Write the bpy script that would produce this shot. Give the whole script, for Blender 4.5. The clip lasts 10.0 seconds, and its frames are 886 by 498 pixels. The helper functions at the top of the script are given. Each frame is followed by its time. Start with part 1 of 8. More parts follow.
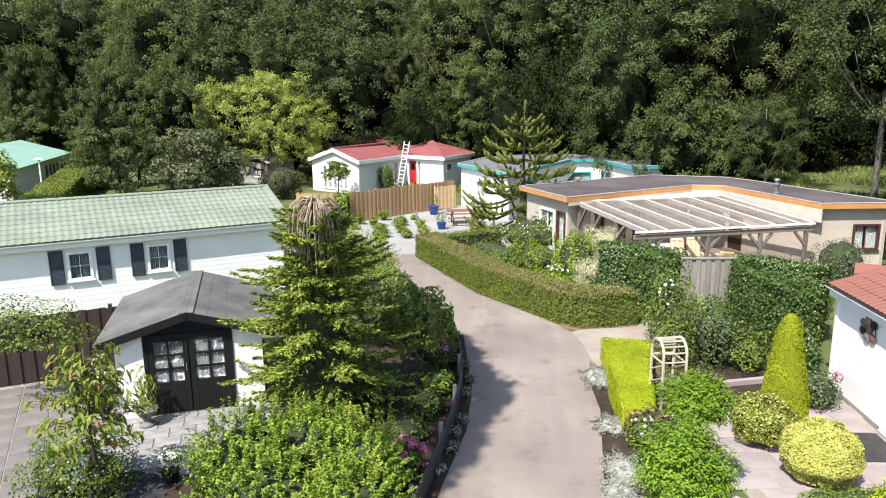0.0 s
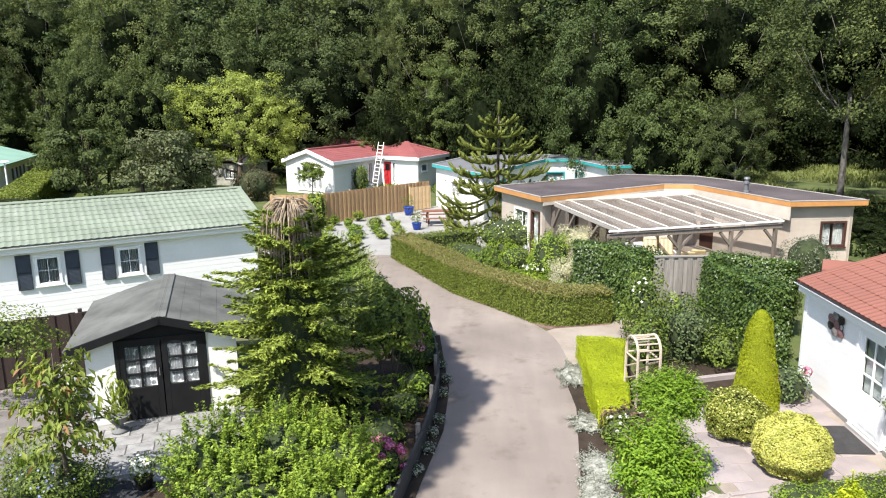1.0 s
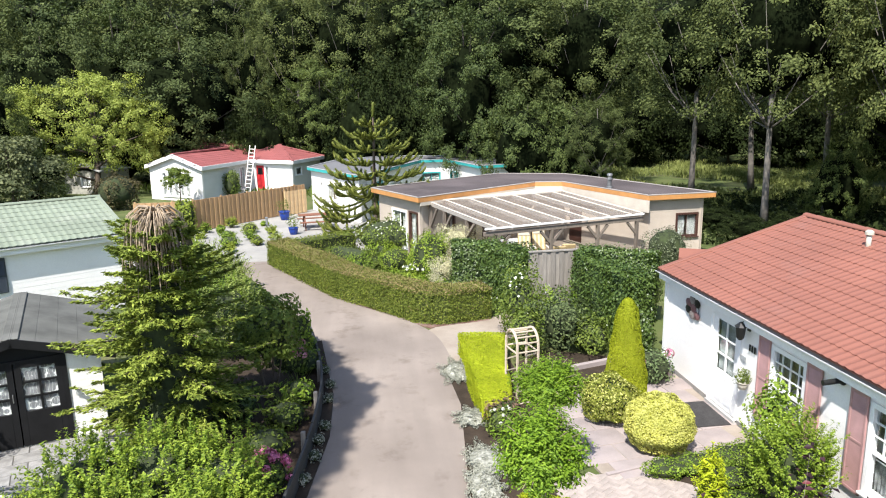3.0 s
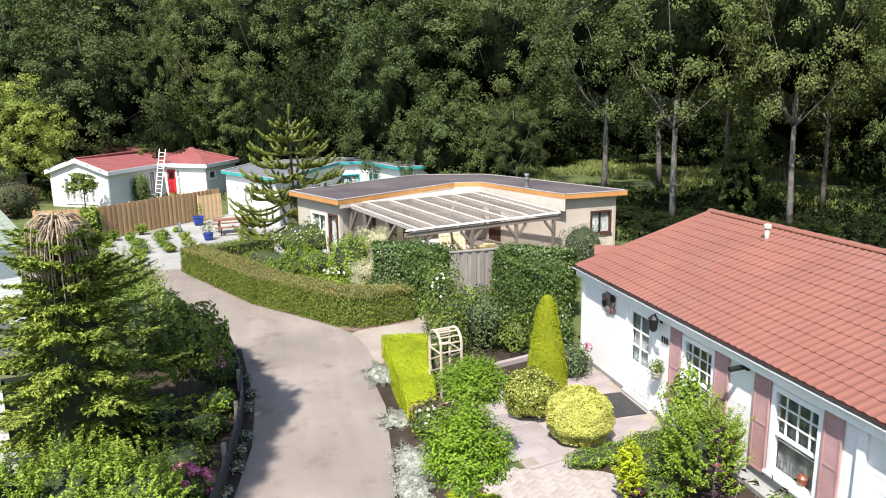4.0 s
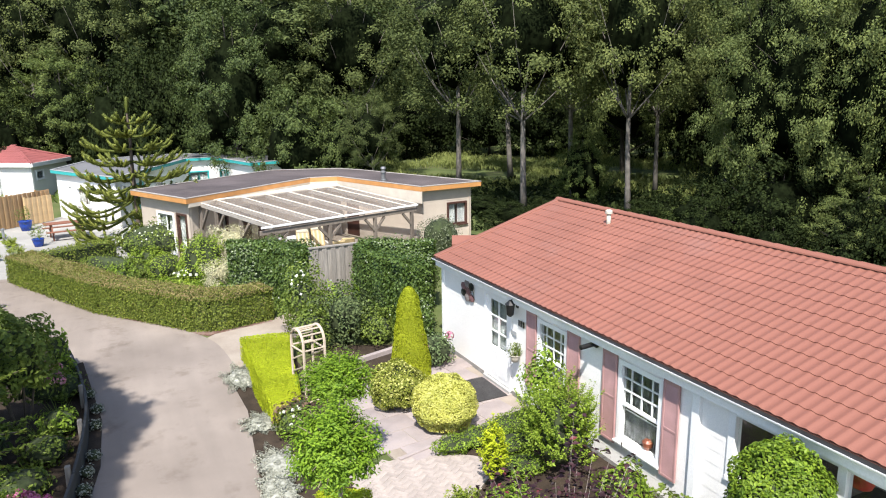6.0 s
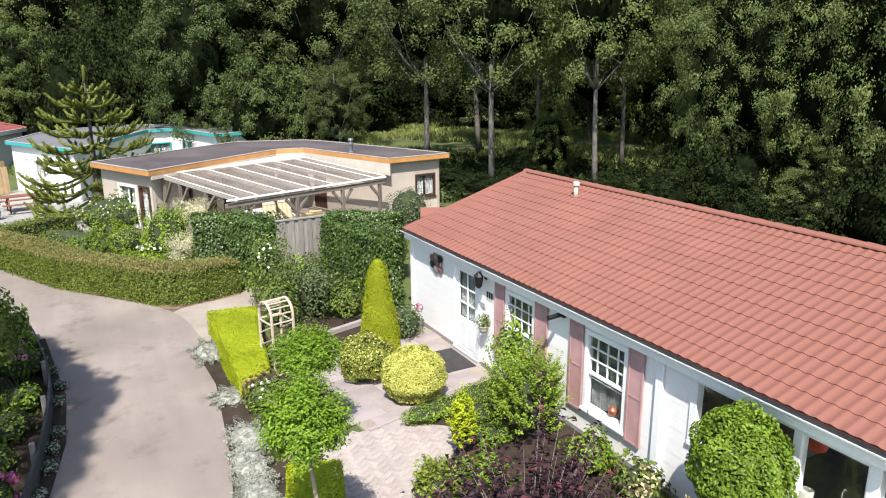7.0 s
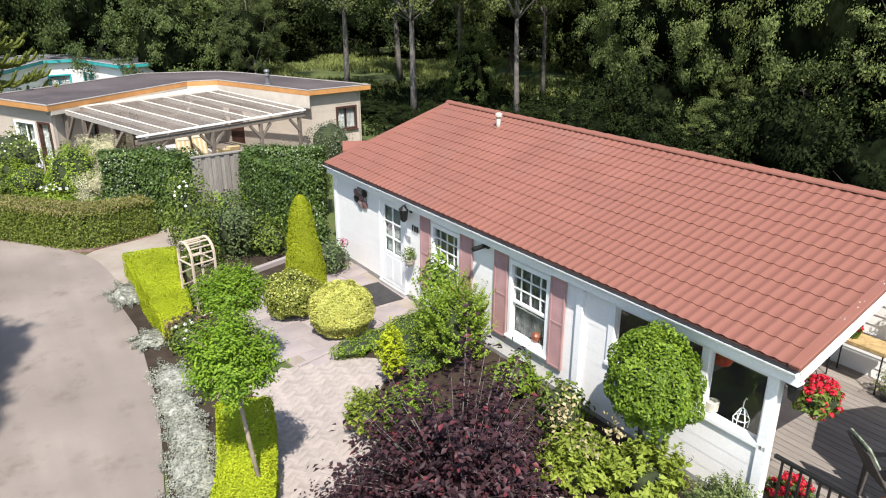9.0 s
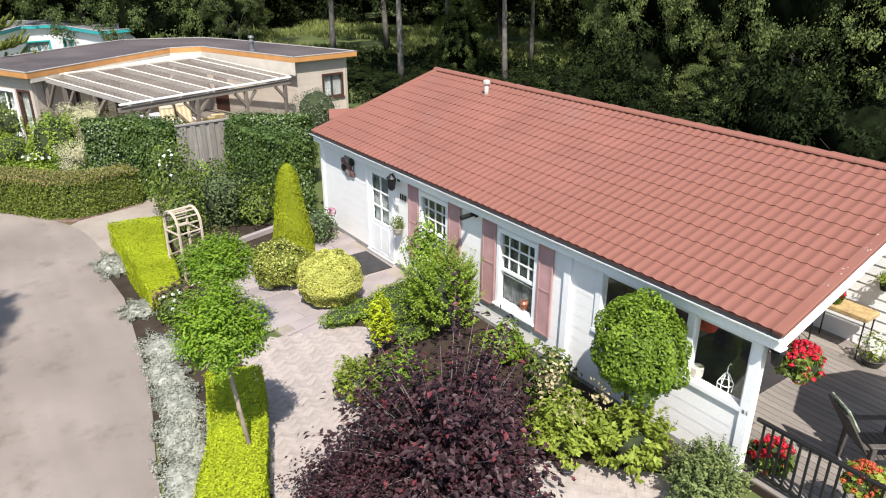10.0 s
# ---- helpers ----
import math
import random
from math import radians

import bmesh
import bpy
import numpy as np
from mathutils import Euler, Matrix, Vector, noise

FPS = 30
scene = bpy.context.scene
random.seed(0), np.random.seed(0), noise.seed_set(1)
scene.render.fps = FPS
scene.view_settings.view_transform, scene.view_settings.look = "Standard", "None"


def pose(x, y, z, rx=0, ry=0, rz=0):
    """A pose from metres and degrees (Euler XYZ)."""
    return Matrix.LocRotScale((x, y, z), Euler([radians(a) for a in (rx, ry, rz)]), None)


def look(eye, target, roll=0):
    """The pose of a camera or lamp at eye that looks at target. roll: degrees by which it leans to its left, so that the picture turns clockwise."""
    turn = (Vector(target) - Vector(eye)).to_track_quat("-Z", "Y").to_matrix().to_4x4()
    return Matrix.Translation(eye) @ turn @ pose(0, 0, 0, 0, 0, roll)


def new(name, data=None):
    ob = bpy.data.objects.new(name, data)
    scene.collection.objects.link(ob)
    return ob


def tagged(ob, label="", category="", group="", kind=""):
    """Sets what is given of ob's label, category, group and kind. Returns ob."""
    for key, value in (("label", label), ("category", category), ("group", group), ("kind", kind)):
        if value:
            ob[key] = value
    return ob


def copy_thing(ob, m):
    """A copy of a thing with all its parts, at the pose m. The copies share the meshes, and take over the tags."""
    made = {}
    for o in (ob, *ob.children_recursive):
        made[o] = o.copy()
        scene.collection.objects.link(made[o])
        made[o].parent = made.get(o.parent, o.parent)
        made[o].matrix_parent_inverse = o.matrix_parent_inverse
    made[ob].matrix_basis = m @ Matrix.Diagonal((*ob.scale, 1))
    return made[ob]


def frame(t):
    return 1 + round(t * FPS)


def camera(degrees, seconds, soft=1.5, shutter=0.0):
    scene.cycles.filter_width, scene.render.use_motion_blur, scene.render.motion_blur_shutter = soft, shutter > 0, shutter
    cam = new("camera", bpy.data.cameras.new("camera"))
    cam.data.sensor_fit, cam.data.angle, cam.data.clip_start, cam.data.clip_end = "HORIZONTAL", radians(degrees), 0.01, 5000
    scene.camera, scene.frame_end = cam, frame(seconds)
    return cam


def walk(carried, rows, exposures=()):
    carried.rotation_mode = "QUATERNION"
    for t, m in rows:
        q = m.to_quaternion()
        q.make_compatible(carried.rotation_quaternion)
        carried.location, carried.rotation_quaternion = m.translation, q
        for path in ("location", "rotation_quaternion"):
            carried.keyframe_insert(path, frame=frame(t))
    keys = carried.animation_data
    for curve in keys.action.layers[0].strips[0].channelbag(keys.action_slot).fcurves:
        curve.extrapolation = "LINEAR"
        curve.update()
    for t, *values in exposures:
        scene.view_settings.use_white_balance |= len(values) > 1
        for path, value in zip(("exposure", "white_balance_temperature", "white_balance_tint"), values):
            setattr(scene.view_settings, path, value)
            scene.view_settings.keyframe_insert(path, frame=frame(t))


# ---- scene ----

# ---- camera: a drone that hovers, pans to its right and tilts down ----
cam = camera(64.9, 10.0, soft=1.1)
EYE = (-7.4, -15.39, 6.4)
ROWS = [
    (0.0, 4.859, -11.937, -0.484), (0.5, 4.331, -11.911, -0.510), (1.0, 2.797, -11.916, -0.602),
    (1.5, 0.855, -11.875, -0.656), (2.0, -1.495, -11.880, -0.677), (3.5, -10.569, -11.912, -0.872),
    (4.0, -13.918, -11.884, -0.864), (4.5, -17.253, -11.897, -0.871), (5.0, -20.572, -11.890, -0.794),
    (5.5, -23.563, -11.914, -0.811), (7.0, -28.310, -14.884, -0.413), (7.5, -29.580, -16.262, -0.204),
    (8.0, -31.311, -17.624, -0.044), (8.5, -33.219, -18.984, 0.019), (9.0, -34.749, -20.357, 0.095),
    (9.5, -35.536, -21.764, 0.161), (10.0, -35.797, -22.930, 0.229),
]


def aim(yaw, pitch):
    y, p = radians(yaw), radians(pitch)
    return (EYE[0] - math.sin(y) * math.cos(p), EYE[1] + math.cos(y) * math.cos(p), EYE[2] + math.sin(p))


walk(cam, [(t, look(EYE, aim(yaw, pitch), roll)) for t, yaw, pitch, roll in ROWS], [(0.0, 0.97), (5.5, 0.96), (7.5, 0.86), (10.0, 0.74)])

# ---- world, sun ----
SUN_FROM = Vector((-0.50, -0.866, 0.0)).normalized()
SUN_ELEV = radians(54)
world = bpy.data.worlds.new("sky")
scene.world = world
world.use_nodes = True
wn = world.node_tree
sky = wn.nodes.new("ShaderNodeTexSky")
sky.sky_type = "NISHITA"
sky.sun_disc = False
sky.sun_elevation = SUN_ELEV
sky.sun_rotation = math.atan2(SUN_FROM.x, SUN_FROM.y)
bg = wn.nodes["Background"]
bg.inputs["Strength"].default_value = 0.15
wn.links.new(sky.outputs[0], bg.inputs["Color"])
sun = new("sun", bpy.data.lights.new("sun", "SUN"))
sun.data.energy = 5.0
sun.data.angle = radians(0.6)
sun.data.color = (1.0, 0.96, 0.905)
_d = SUN_FROM * math.cos(SUN_ELEV) + Vector((0, 0, math.sin(SUN_ELEV)))
sun.matrix_world = look(_d * 60, (0, 0, 0))

# ---- materials ----


class Mat:
    """A node material with small helpers."""

    def __init__(self, name):
        self.m = bpy.data.materials.new(name)
        self.m.use_nodes = True
        self.t = self.m.node_tree
        self.b = self.t.nodes["Principled BSDF"]

    def node(self, kind, **values):
        n = self.t.nodes.new(kind)
        for k, v in values.items():
            n.inputs[k.replace("_", " ")].default_value = v
        return n

    def link(self, a, b):
        self.t.links.new(a, b)

    def coords(self, scale=(1, 1, 1), world=False):
        if world:
            src = self.t.nodes.new("ShaderNodeNewGeometry").outputs["Position"]
        else:
            src = self.t.nodes.new("ShaderNodeTexCoord").outputs["Object"]
        mp = self.t.nodes.new("ShaderNodeMapping")
        mp.inputs["Scale"].default_value = scale
        self.link(src, mp.inputs[0])
        return mp.outputs[0]

    def noise(self, scale, detail=4, co=None, rough=0.55):
        n = self.node("ShaderNodeTexNoise", Scale=scale, Detail=detail, Roughness=rough)
        if co is not None:
            self.link(co, n.inputs["Vector"])
        return n.outputs["Fac"]

    def ramp(self, fac, stops):
        r = self.t.nodes.new("ShaderNodeValToRGB")
        while len(r.color_ramp.elements) < len(stops):
            r.color_ramp.elements.new(0.5)
        for e, (p, c) in zip(r.color_ramp.elements, stops):
            e.position, e.color = p, (*c, 1)
        self.link(fac, r.inputs[0])
        return r.outputs[0]

    def mix(self, a, b, fac, mode="MIX"):
        n = self.t.nodes.new("ShaderNodeMix")
        n.data_type, n.blend_type = "RGBA", mode
        for sock, v in ((n.inputs[0], fac), (n.inputs[6], a), (n.inputs[7], b)):
            if isinstance(v, (int, float)):
                sock.default_value = v
            elif isinstance(v, tuple):
                sock.default_value = (*v, 1)
            else:
                self.link(v, sock)
        return n.outputs[2]

    def bump(self, height, strength=0.3, distance=0.01):
        b = self.node("ShaderNodeBump", Strength=strength, Distance=distance)
        self.link(height, b.inputs["Height"])
        self.link(b.outputs[0], self.b.inputs["Normal"])

    def island(self):
        return self.t.nodes.new("ShaderNodeNewGeometry").outputs["Random Per Island"]

    def objrand(self):
        return self.t.nodes.new("ShaderNodeObjectInfo").outputs["Random"]

    def base(self, col):
        if isinstance(col, tuple):
            self.b.inputs["Base Color"].default_value = (*col, 1)
        else:
            self.link(col, self.b.inputs["Base Color"])

    def rough(self, v, metal=0.0, spec=0.5):
        self.b.inputs["Roughness"].default_value = v
        self.b.inputs["Metallic"].default_value = metal
        self.b.inputs["Specular IOR Level"].default_value = spec


def worn(name, col, var=0.12, scale=3.0, rough=0.6, grain=40.0, bump=0.15, dirt=None, metal=0.0, spec=0.5, pieces=False):
    """A surface of one colour with patches, fine grain and relief."""
    k = Mat(name)
    co = k.coords()
    lo = tuple(max(0, c * (1 - 1.6 * var)) for c in col)
    hi = tuple(min(1, c * (1 + var)) for c in col)
    c = k.ramp(k.noise(scale, 5, co), [(0.3, lo), (0.7, hi)])
    g = k.noise(grain, 3, co)
    c = k.mix(c, k.ramp(g, [(0.35, (0.72, 0.72, 0.72)), (0.65, (1, 1, 1))]), 0.35, "MULTIPLY")
    if pieces:
        c = k.mix(c, k.ramp(k.objrand(), [(0, (0.72, 0.72, 0.72)), (1, (1.0, 1.0, 1.0))]), 0.7, "MULTIPLY")
    if dirt:
        d = k.ramp(k.noise(scale * 0.7, 6, co, 0.7), [(0.52, (0, 0, 0)), (0.72, (1, 1, 1))])
        c = k.mix(c, dirt, k.mix((0, 0, 0), d, 0.6))
    k.base(c)
    k.rough(rough, metal, spec)
    k.bump(g, bump, 0.01)
    return k.m


def wood(name, a, b, rough=0.7, scale=1.0, axis=0, pieces=True):
    """Sawn timber with its grain along one axis."""
    k = Mat(name)
    s = [14 * scale] * 3
    s[axis] = 1.2 * scale
    co = k.coords(tuple(s))
    n = k.noise(2.0, 6, co, 0.65)
    c = k.ramp(n, [(0.25, a), (0.75, b)])
    if pieces:
        c = k.mix(c, k.ramp(k.objrand(), [(0, (0.62, 0.62, 0.62)), (1, (1, 1, 1))]), 0.8, "MULTIPLY")
    c = k.mix(c, k.ramp(k.noise(1.3, 4, k.coords()), [(0.3, (0.75, 0.75, 0.75)), (0.7, (1, 1, 1))]), 0.5, "MULTIPLY")
    k.base(c)
    k.rough(rough)
    k.bump(n, 0.25, 0.006)
    return k.m


def leafy(name, dark, light, trans=0.3, rough=0.5, patch=0.35, spots=None, each=0.0, spec=0.22):
    """Leaves: a tone a leaf, larger patches, and light that comes through them."""
    k = Mat(name)
    c = k.ramp(k.island(), [(0.0, dark), (0.55, tuple((p + q) / 2 for p, q in zip(dark, light))), (1.0, light)])
    c = k.mix(c, k.ramp(k.noise(patch, 3, k.coords(world=True)), [(0.3, (0.62, 0.66, 0.6)), (0.7, (1.0, 1.0, 0.95))]), 0.8, "MULTIPLY")
    if each:
        c = k.mix(c, k.ramp(k.objrand(), [(0.0, (0.5, 0.55, 0.55)), (0.6, (0.9, 0.9, 0.85)), (1.0, (1.0, 1.0, 0.8))]), each, "MULTIPLY")
    if spots:
        c = k.mix(c, spots[0], k.ramp(k.island(), [(spots[1], (0, 0, 0)), (spots[1] + 0.02, (1, 1, 1))]))
    k.base(c)
    k.rough(rough + 0.1, 0, spec)
    tr = k.t.nodes.new("ShaderNodeBsdfTranslucent")
    k.link(k.mix(c, (1.0, 1.0, 0.45), 0.55, "MULTIPLY"), tr.inputs[0])
    mx = k.t.nodes.new("ShaderNodeMixShader")
    mx.inputs[0].default_value = trans
    k.link(k.b.outputs[0], mx.inputs[1])
    k.link(tr.outputs[0], mx.inputs[2])
    k.link(mx.outputs[0], k.t.nodes["Material Output"].inputs[0])
    return k.m


def glassy(name, tint=(0.9, 0.95, 0.95), rough=0.02):
    k = Mat(name)
    k.base(tint)
    k.rough(rough)
    k.b.inputs["Transmission Weight"].default_value = 1.0
    k.b.inputs["IOR"].default_value = 1.45
    return k.m


def ground_mat(name, stops, scale=0.6, grain=30.0, bump=0.4, rough=0.95, speck=0.4):
    k = Mat(name)
    co = k.coords(world=True)
    c = k.ramp(k.noise(scale, 7, co, 0.65), stops)
    g = k.noise(grain, 5, co, 0.7)
    c = k.mix(c, k.ramp(g, [(0.3, (0.5, 0.5, 0.5)), (0.7, (1, 1, 1))]), speck, "MULTIPLY")
    k.base(c)
    k.rough(rough, 0, 0.2)
    k.bump(g, bump, 0.02)
    return k.m


def asphalt():
    """Old tarred road, worn pale, with streaks along it, patches and grit."""
    k = Mat("road_surface")
    co = k.coords(world=True)
    c = k.ramp(k.noise(0.35, 5, co), [(0.25, (0.18, 0.15, 0.127)), (0.5, (0.235, 0.197, 0.168)), (0.75, (0.30, 0.254, 0.218))])
    streak = k.noise(1.0, 5, k.coords((1.6, 0.16, 1), True))
    c = k.mix(c, k.ramp(streak, [(0.35, (0.78, 0.78, 0.78)), (0.65, (1, 1, 1))]), 0.6, "MULTIPLY")
    stain = k.ramp(k.noise(1.1, 8, co, 0.7), [(0.54, (1, 1, 1)), (0.68, (0.66, 0.63, 0.60))])
    c = k.mix(c, stain, 0.75, "MULTIPLY")
    grit = k.noise(130, 3, co)
    c = k.mix(c, k.ramp(grit, [(0.3, (0.7, 0.7, 0.7)), (0.7, (1, 1, 1))]), 0.5, "MULTIPLY")
    k.base(c)
    k.rough(0.92, 0, 0.25)
    k.bump(grit, 0.35, 0.006)
    return k.m


WHITE = worn("white_painted_timber", (0.84, 0.815, 0.785), 0.025, 1.2, 0.45, 60, 0.03, (0.74, 0.74, 0.71))
WHITE_SMOOTH = worn("white_lacquer", (0.83, 0.825, 0.815), 0.02, 2.0, 0.35, 50, 0.02)
OFFWHITE = worn("off_white_wall", (0.74, 0.73, 0.68), 0.05, 1.2, 0.7, 60, 0.1, (0.55, 0.53, 0.47))
RED_TILE = worn("red_metal_tile", (0.22, 0.087, 0.06), 0.09, 0.6, 0.62, 90, 0.10, (0.20, 0.10, 0.08), 0, 0.4)
GREEN_TILE = worn("green_metal_tile", (0.195, 0.225, 0.165), 0.12, 0.7, 0.65, 70, 0.12, (0.30, 0.31, 0.26), 0, 0.35)
MINT_ROOF = worn("mint_roof_sheet", (0.24, 0.40, 0.31), 0.08, 0.5, 0.6, 60, 0.1)
RED_FAR = worn("bright_red_tile", (0.25, 0.075, 0.07), 0.12, 0.8, 0.6, 60, 0.15)
FELT = worn("grey_roofing_felt", (0.122, 0.123, 0.112), 0.25, 1.1, 0.95, 160, 0.5, (0.17, 0.17, 0.155), 0, 0.1)
BITUMEN = worn("brown_black_bitumen", (0.085, 0.07, 0.07), 0.25, 0.5, 0.9, 120, 0.4, (0.12, 0.10, 0.095), 0, 0.3)
BLACK_PAINT = worn("black_paint", (0.011, 0.011, 0.0115), 0.2, 3, 0.6, 60, 0.05, None, 0.0, 0.15)
NAVY = worn("dark_slate_paint", (0.028, 0.036, 0.045), 0.2, 3, 0.5, 60, 0.05)
PINK = worn("dusty_pink_paint", (0.42, 0.24, 0.23), 0.12, 3, 0.6, 60, 0.1)
GUTTER = worn("dark_gutter_strip", (0.02, 0.019, 0.018), 0.3, 6, 0.55, 40, 0.05)
BEIGE = worn("beige_render", (0.46, 0.39, 0.32), 0.08, 0.8, 0.85, 90, 0.3, (0.40, 0.34, 0.27))
ORANGE = worn("orange_fascia_paint", (0.47, 0.225, 0.075), 0.12, 2.0, 0.5, 60, 0.1)
TEAL = worn("turquoise_paint", (0.04, 0.36, 0.36), 0.08, 2.0, 0.5, 60, 0.08)
GREYWOOD = wood("silvered_timber", (0.17, 0.15, 0.13), (0.34, 0.31, 0.27), 0.85, axis=2)
GREYBEAM = wood("silvered_beam", (0.20, 0.18, 0.16), (0.40, 0.37, 0.33), 0.85, axis=0)
TANWOOD = wood("tan_fence_timber", (0.33, 0.195, 0.09), (0.50, 0.315, 0.155), 0.75, axis=2)
REDWOOD = wood("red_brown_timber", (0.16, 0.055, 0.03), (0.28, 0.11, 0.06), 0.7, axis=0)
BROWNWOOD = wood("dark_brown_stained_timber", (0.022, 0.012, 0.009), (0.05, 0.028, 0.02), 0.75, axis=2)
EDGEWOOD = wood("tarred_edging_timber", (0.03, 0.03, 0.03), (0.075, 0.075, 0.07), 0.85, axis=0)
DECKWOOD = wood("weathered_deck_timber", (0.17, 0.145, 0.125), (0.31, 0.27, 0.235), 0.8, axis=0)
GLASS = glassy("window_glass")
# Rooms behind windows: near-black colour in place of unlit depth.
ROOM_SHADE = worn("room_shade", (0.05, 0.045, 0.04), 0.2, 1.0, 0.9)
LACE = worn("white_net_curtain", (0.58, 0.58, 0.57), 0.12, 4.0, 0.9, 30, 0.2)
GREY_NET = worn("grey_net_curtain", (0.36, 0.365, 0.37), 0.35, 6.0, 0.9, 30, 0.2)


def leaf_print():
    """White cloth printed with round grey leaves, each with pale veins."""
    k = Mat("leaf_print_cloth")
    co = k.coords((7.5, 0.0, 7.5))
    co.node.inputs["Location"].default_value = (0, 0.5, 0)
    v = k.node("ShaderNodeTexVoronoi", Scale=1.0, Randomness=0.55)
    k.link(co, v.inputs["Vector"])
    leaf = k.ramp(v.outputs["Distance"], [(0.58, (0.13, 0.13, 0.14)), (0.64, (0.62, 0.62, 0.61))])
    w = k.node("ShaderNodeTexWave", Scale=0.7, Distortion=6.0)
    k.link(co, w.inputs["Vector"])
    k.base(k.mix(leaf, (0.45, 0.45, 0.45), k.ramp(w.outputs["Fac"], [(0.94, (0, 0, 0)), (1.0, (0.7, 0.7, 0.7))])))
    k.rough(0.9)
    return k.m


LEAF_PRINT = leaf_print()
BARK = worn("brown_bark", (0.10, 0.075, 0.055), 0.35, 4.0, 0.95, 25, 0.8)
DARK_BARK = worn("dark_woodland_bark", (0.055, 0.045, 0.035), 0.35, 4.0, 0.95, 25, 0.8)
PALE_BARK = worn("pale_grey_bark", (0.145, 0.13, 0.112), 0.3, 3.0, 0.95, 25, 0.8, (0.10, 0.11, 0.08))
METAL_BLACK = worn("black_iron", (0.015, 0.015, 0.015), 0.2, 5, 0.45, 60, 0.1, None, 0.3)
STEEL = worn("galvanised_steel", (0.45, 0.46, 0.47), 0.15, 5, 0.4, 60, 0.1, None, 0.8)

SOIL = ground_mat("garden_ground", [(0.3, (0.045, 0.06, 0.02)), (0.5, (0.09, 0.115, 0.035)), (0.7, (0.13, 0.12, 0.06))], 0.5, 25)
ROAD = asphalt()
SAND = ground_mat("sandy_gravel", [(0.3, (0.25, 0.205, 0.165)), (0.7, (0.35, 0.305, 0.255))], 1.0, 60, 0.3)
GREYGRAVEL = ground_mat("pale_grey_gravel", [(0.3, (0.24, 0.23, 0.215)), (0.7, (0.36, 0.35, 0.32))], 0.6, 45, 0.5)
BARKMULCH = ground_mat("dark_soil", [(0.3, (0.022, 0.016, 0.011)), (0.7, (0.06, 0.043, 0.03))], 2.0, 30, 0.8)

# Dark filler inside shrubs and hedges: shade between leaves put into its colour.
INNER_SHADE = worn("inner_foliage", (0.03, 0.042, 0.012), 0.4, 5.0, 0.95, 20, 0.8)
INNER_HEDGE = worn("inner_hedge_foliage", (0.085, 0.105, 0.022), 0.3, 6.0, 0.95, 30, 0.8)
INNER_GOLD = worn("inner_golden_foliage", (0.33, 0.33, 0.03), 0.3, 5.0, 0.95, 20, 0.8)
L_FOREST = leafy("woodland_leaves", (0.048, 0.068, 0.023), (0.142, 0.172, 0.06), 0.2, 0.6, 0.25, None, 0.75, 0.15)
L_FOREST_B = leafy("ash_leaves", (0.068, 0.088, 0.028), (0.20, 0.225, 0.074), 0.22, 0.6, 0.25, None, 0.75, 0.15)
# Undergrowth leaves near black: the wood's shade is put into their colour.
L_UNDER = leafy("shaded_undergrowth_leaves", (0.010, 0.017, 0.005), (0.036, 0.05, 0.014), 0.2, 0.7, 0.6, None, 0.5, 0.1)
L_LIGHT = leafy("yellow_green_leaves", (0.19, 0.25, 0.032), (0.40, 0.455, 0.08), 0.42, 0.5, 0.5)
L_HEDGE = leafy("privet_leaves", (0.085, 0.12, 0.018), (0.255, 0.295, 0.05), 0.28, 0.5, 1.2, ((0.20, 0.15, 0.07), 0.97))
L_IVY = leafy("ivy_leaves", (0.042, 0.076, 0.014), (0.115, 0.17, 0.036), 0.16, 0.3, 1.2, None, 0.0, 0.45)
L_LIME = leafy("lime_conifer_sprays", (0.34, 0.405, 0.012), (0.48, 0.525, 0.03), 0.25, 0.6, 1.5)
L_CONE = leafy("golden_green_sprays", (0.30, 0.335, 0.012), (0.38, 0.415, 0.022), 0.28, 0.6, 1.1)
L_GOLD = leafy("golden_shrub_leaves", (0.48, 0.48, 0.09), (0.70, 0.67, 0.22), 0.3, 0.5, 2.0)
L_VARI = leafy("variegated_leaves", (0.15, 0.18, 0.025), (0.33, 0.34, 0.06), 0.25, 0.5, 2.0, ((0.50, 0.49, 0.16), 0.8))
L_BRIGHT = leafy("fresh_green_leaves", (0.11, 0.19, 0.018), (0.29, 0.39, 0.05), 0.3, 0.45, 1.4)
L_VIVID = leafy("vivid_green_leaves", (0.115, 0.19, 0.02), (0.36, 0.45, 0.06), 0.28, 0.45, 1.4)
L_ROBINIA = leafy("robinia_leaves", (0.095, 0.18, 0.012), (0.25, 0.375, 0.032), 0.32, 0.45, 1.4)
L_WILLOW = leafy("willow_green_leaves", (0.15, 0.23, 0.02), (0.34, 0.44, 0.06), 0.34, 0.45, 1.4)
L_SHRUB = leafy("mid_green_leaves", (0.08, 0.12, 0.02), (0.21, 0.265, 0.05), 0.3, 0.45, 1.0)
L_PURPLE = leafy("purple_leaves", (0.018, 0.009, 0.012), (0.085, 0.036, 0.044), 0.2, 0.38, 1.5, ((0.14, 0.03, 0.035), 0.96), 0.0, 0.22)
L_FEATHER = leafy("feathery_olive_leaves", (0.17, 0.22, 0.05), (0.36, 0.41, 0.12), 0.3, 0.6, 1.0)
L_SPRUCE = leafy("spruce_needles", (0.10, 0.14, 0.020), (0.33, 0.385, 0.065), 0.18, 0.6, 0.8)
L_ARAU = leafy("monkey_puzzle_scales", (0.075, 0.095, 0.018), (0.235, 0.25, 0.05), 0.1, 0.5, 1.0)
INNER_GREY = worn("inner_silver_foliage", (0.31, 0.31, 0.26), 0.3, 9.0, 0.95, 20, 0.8)
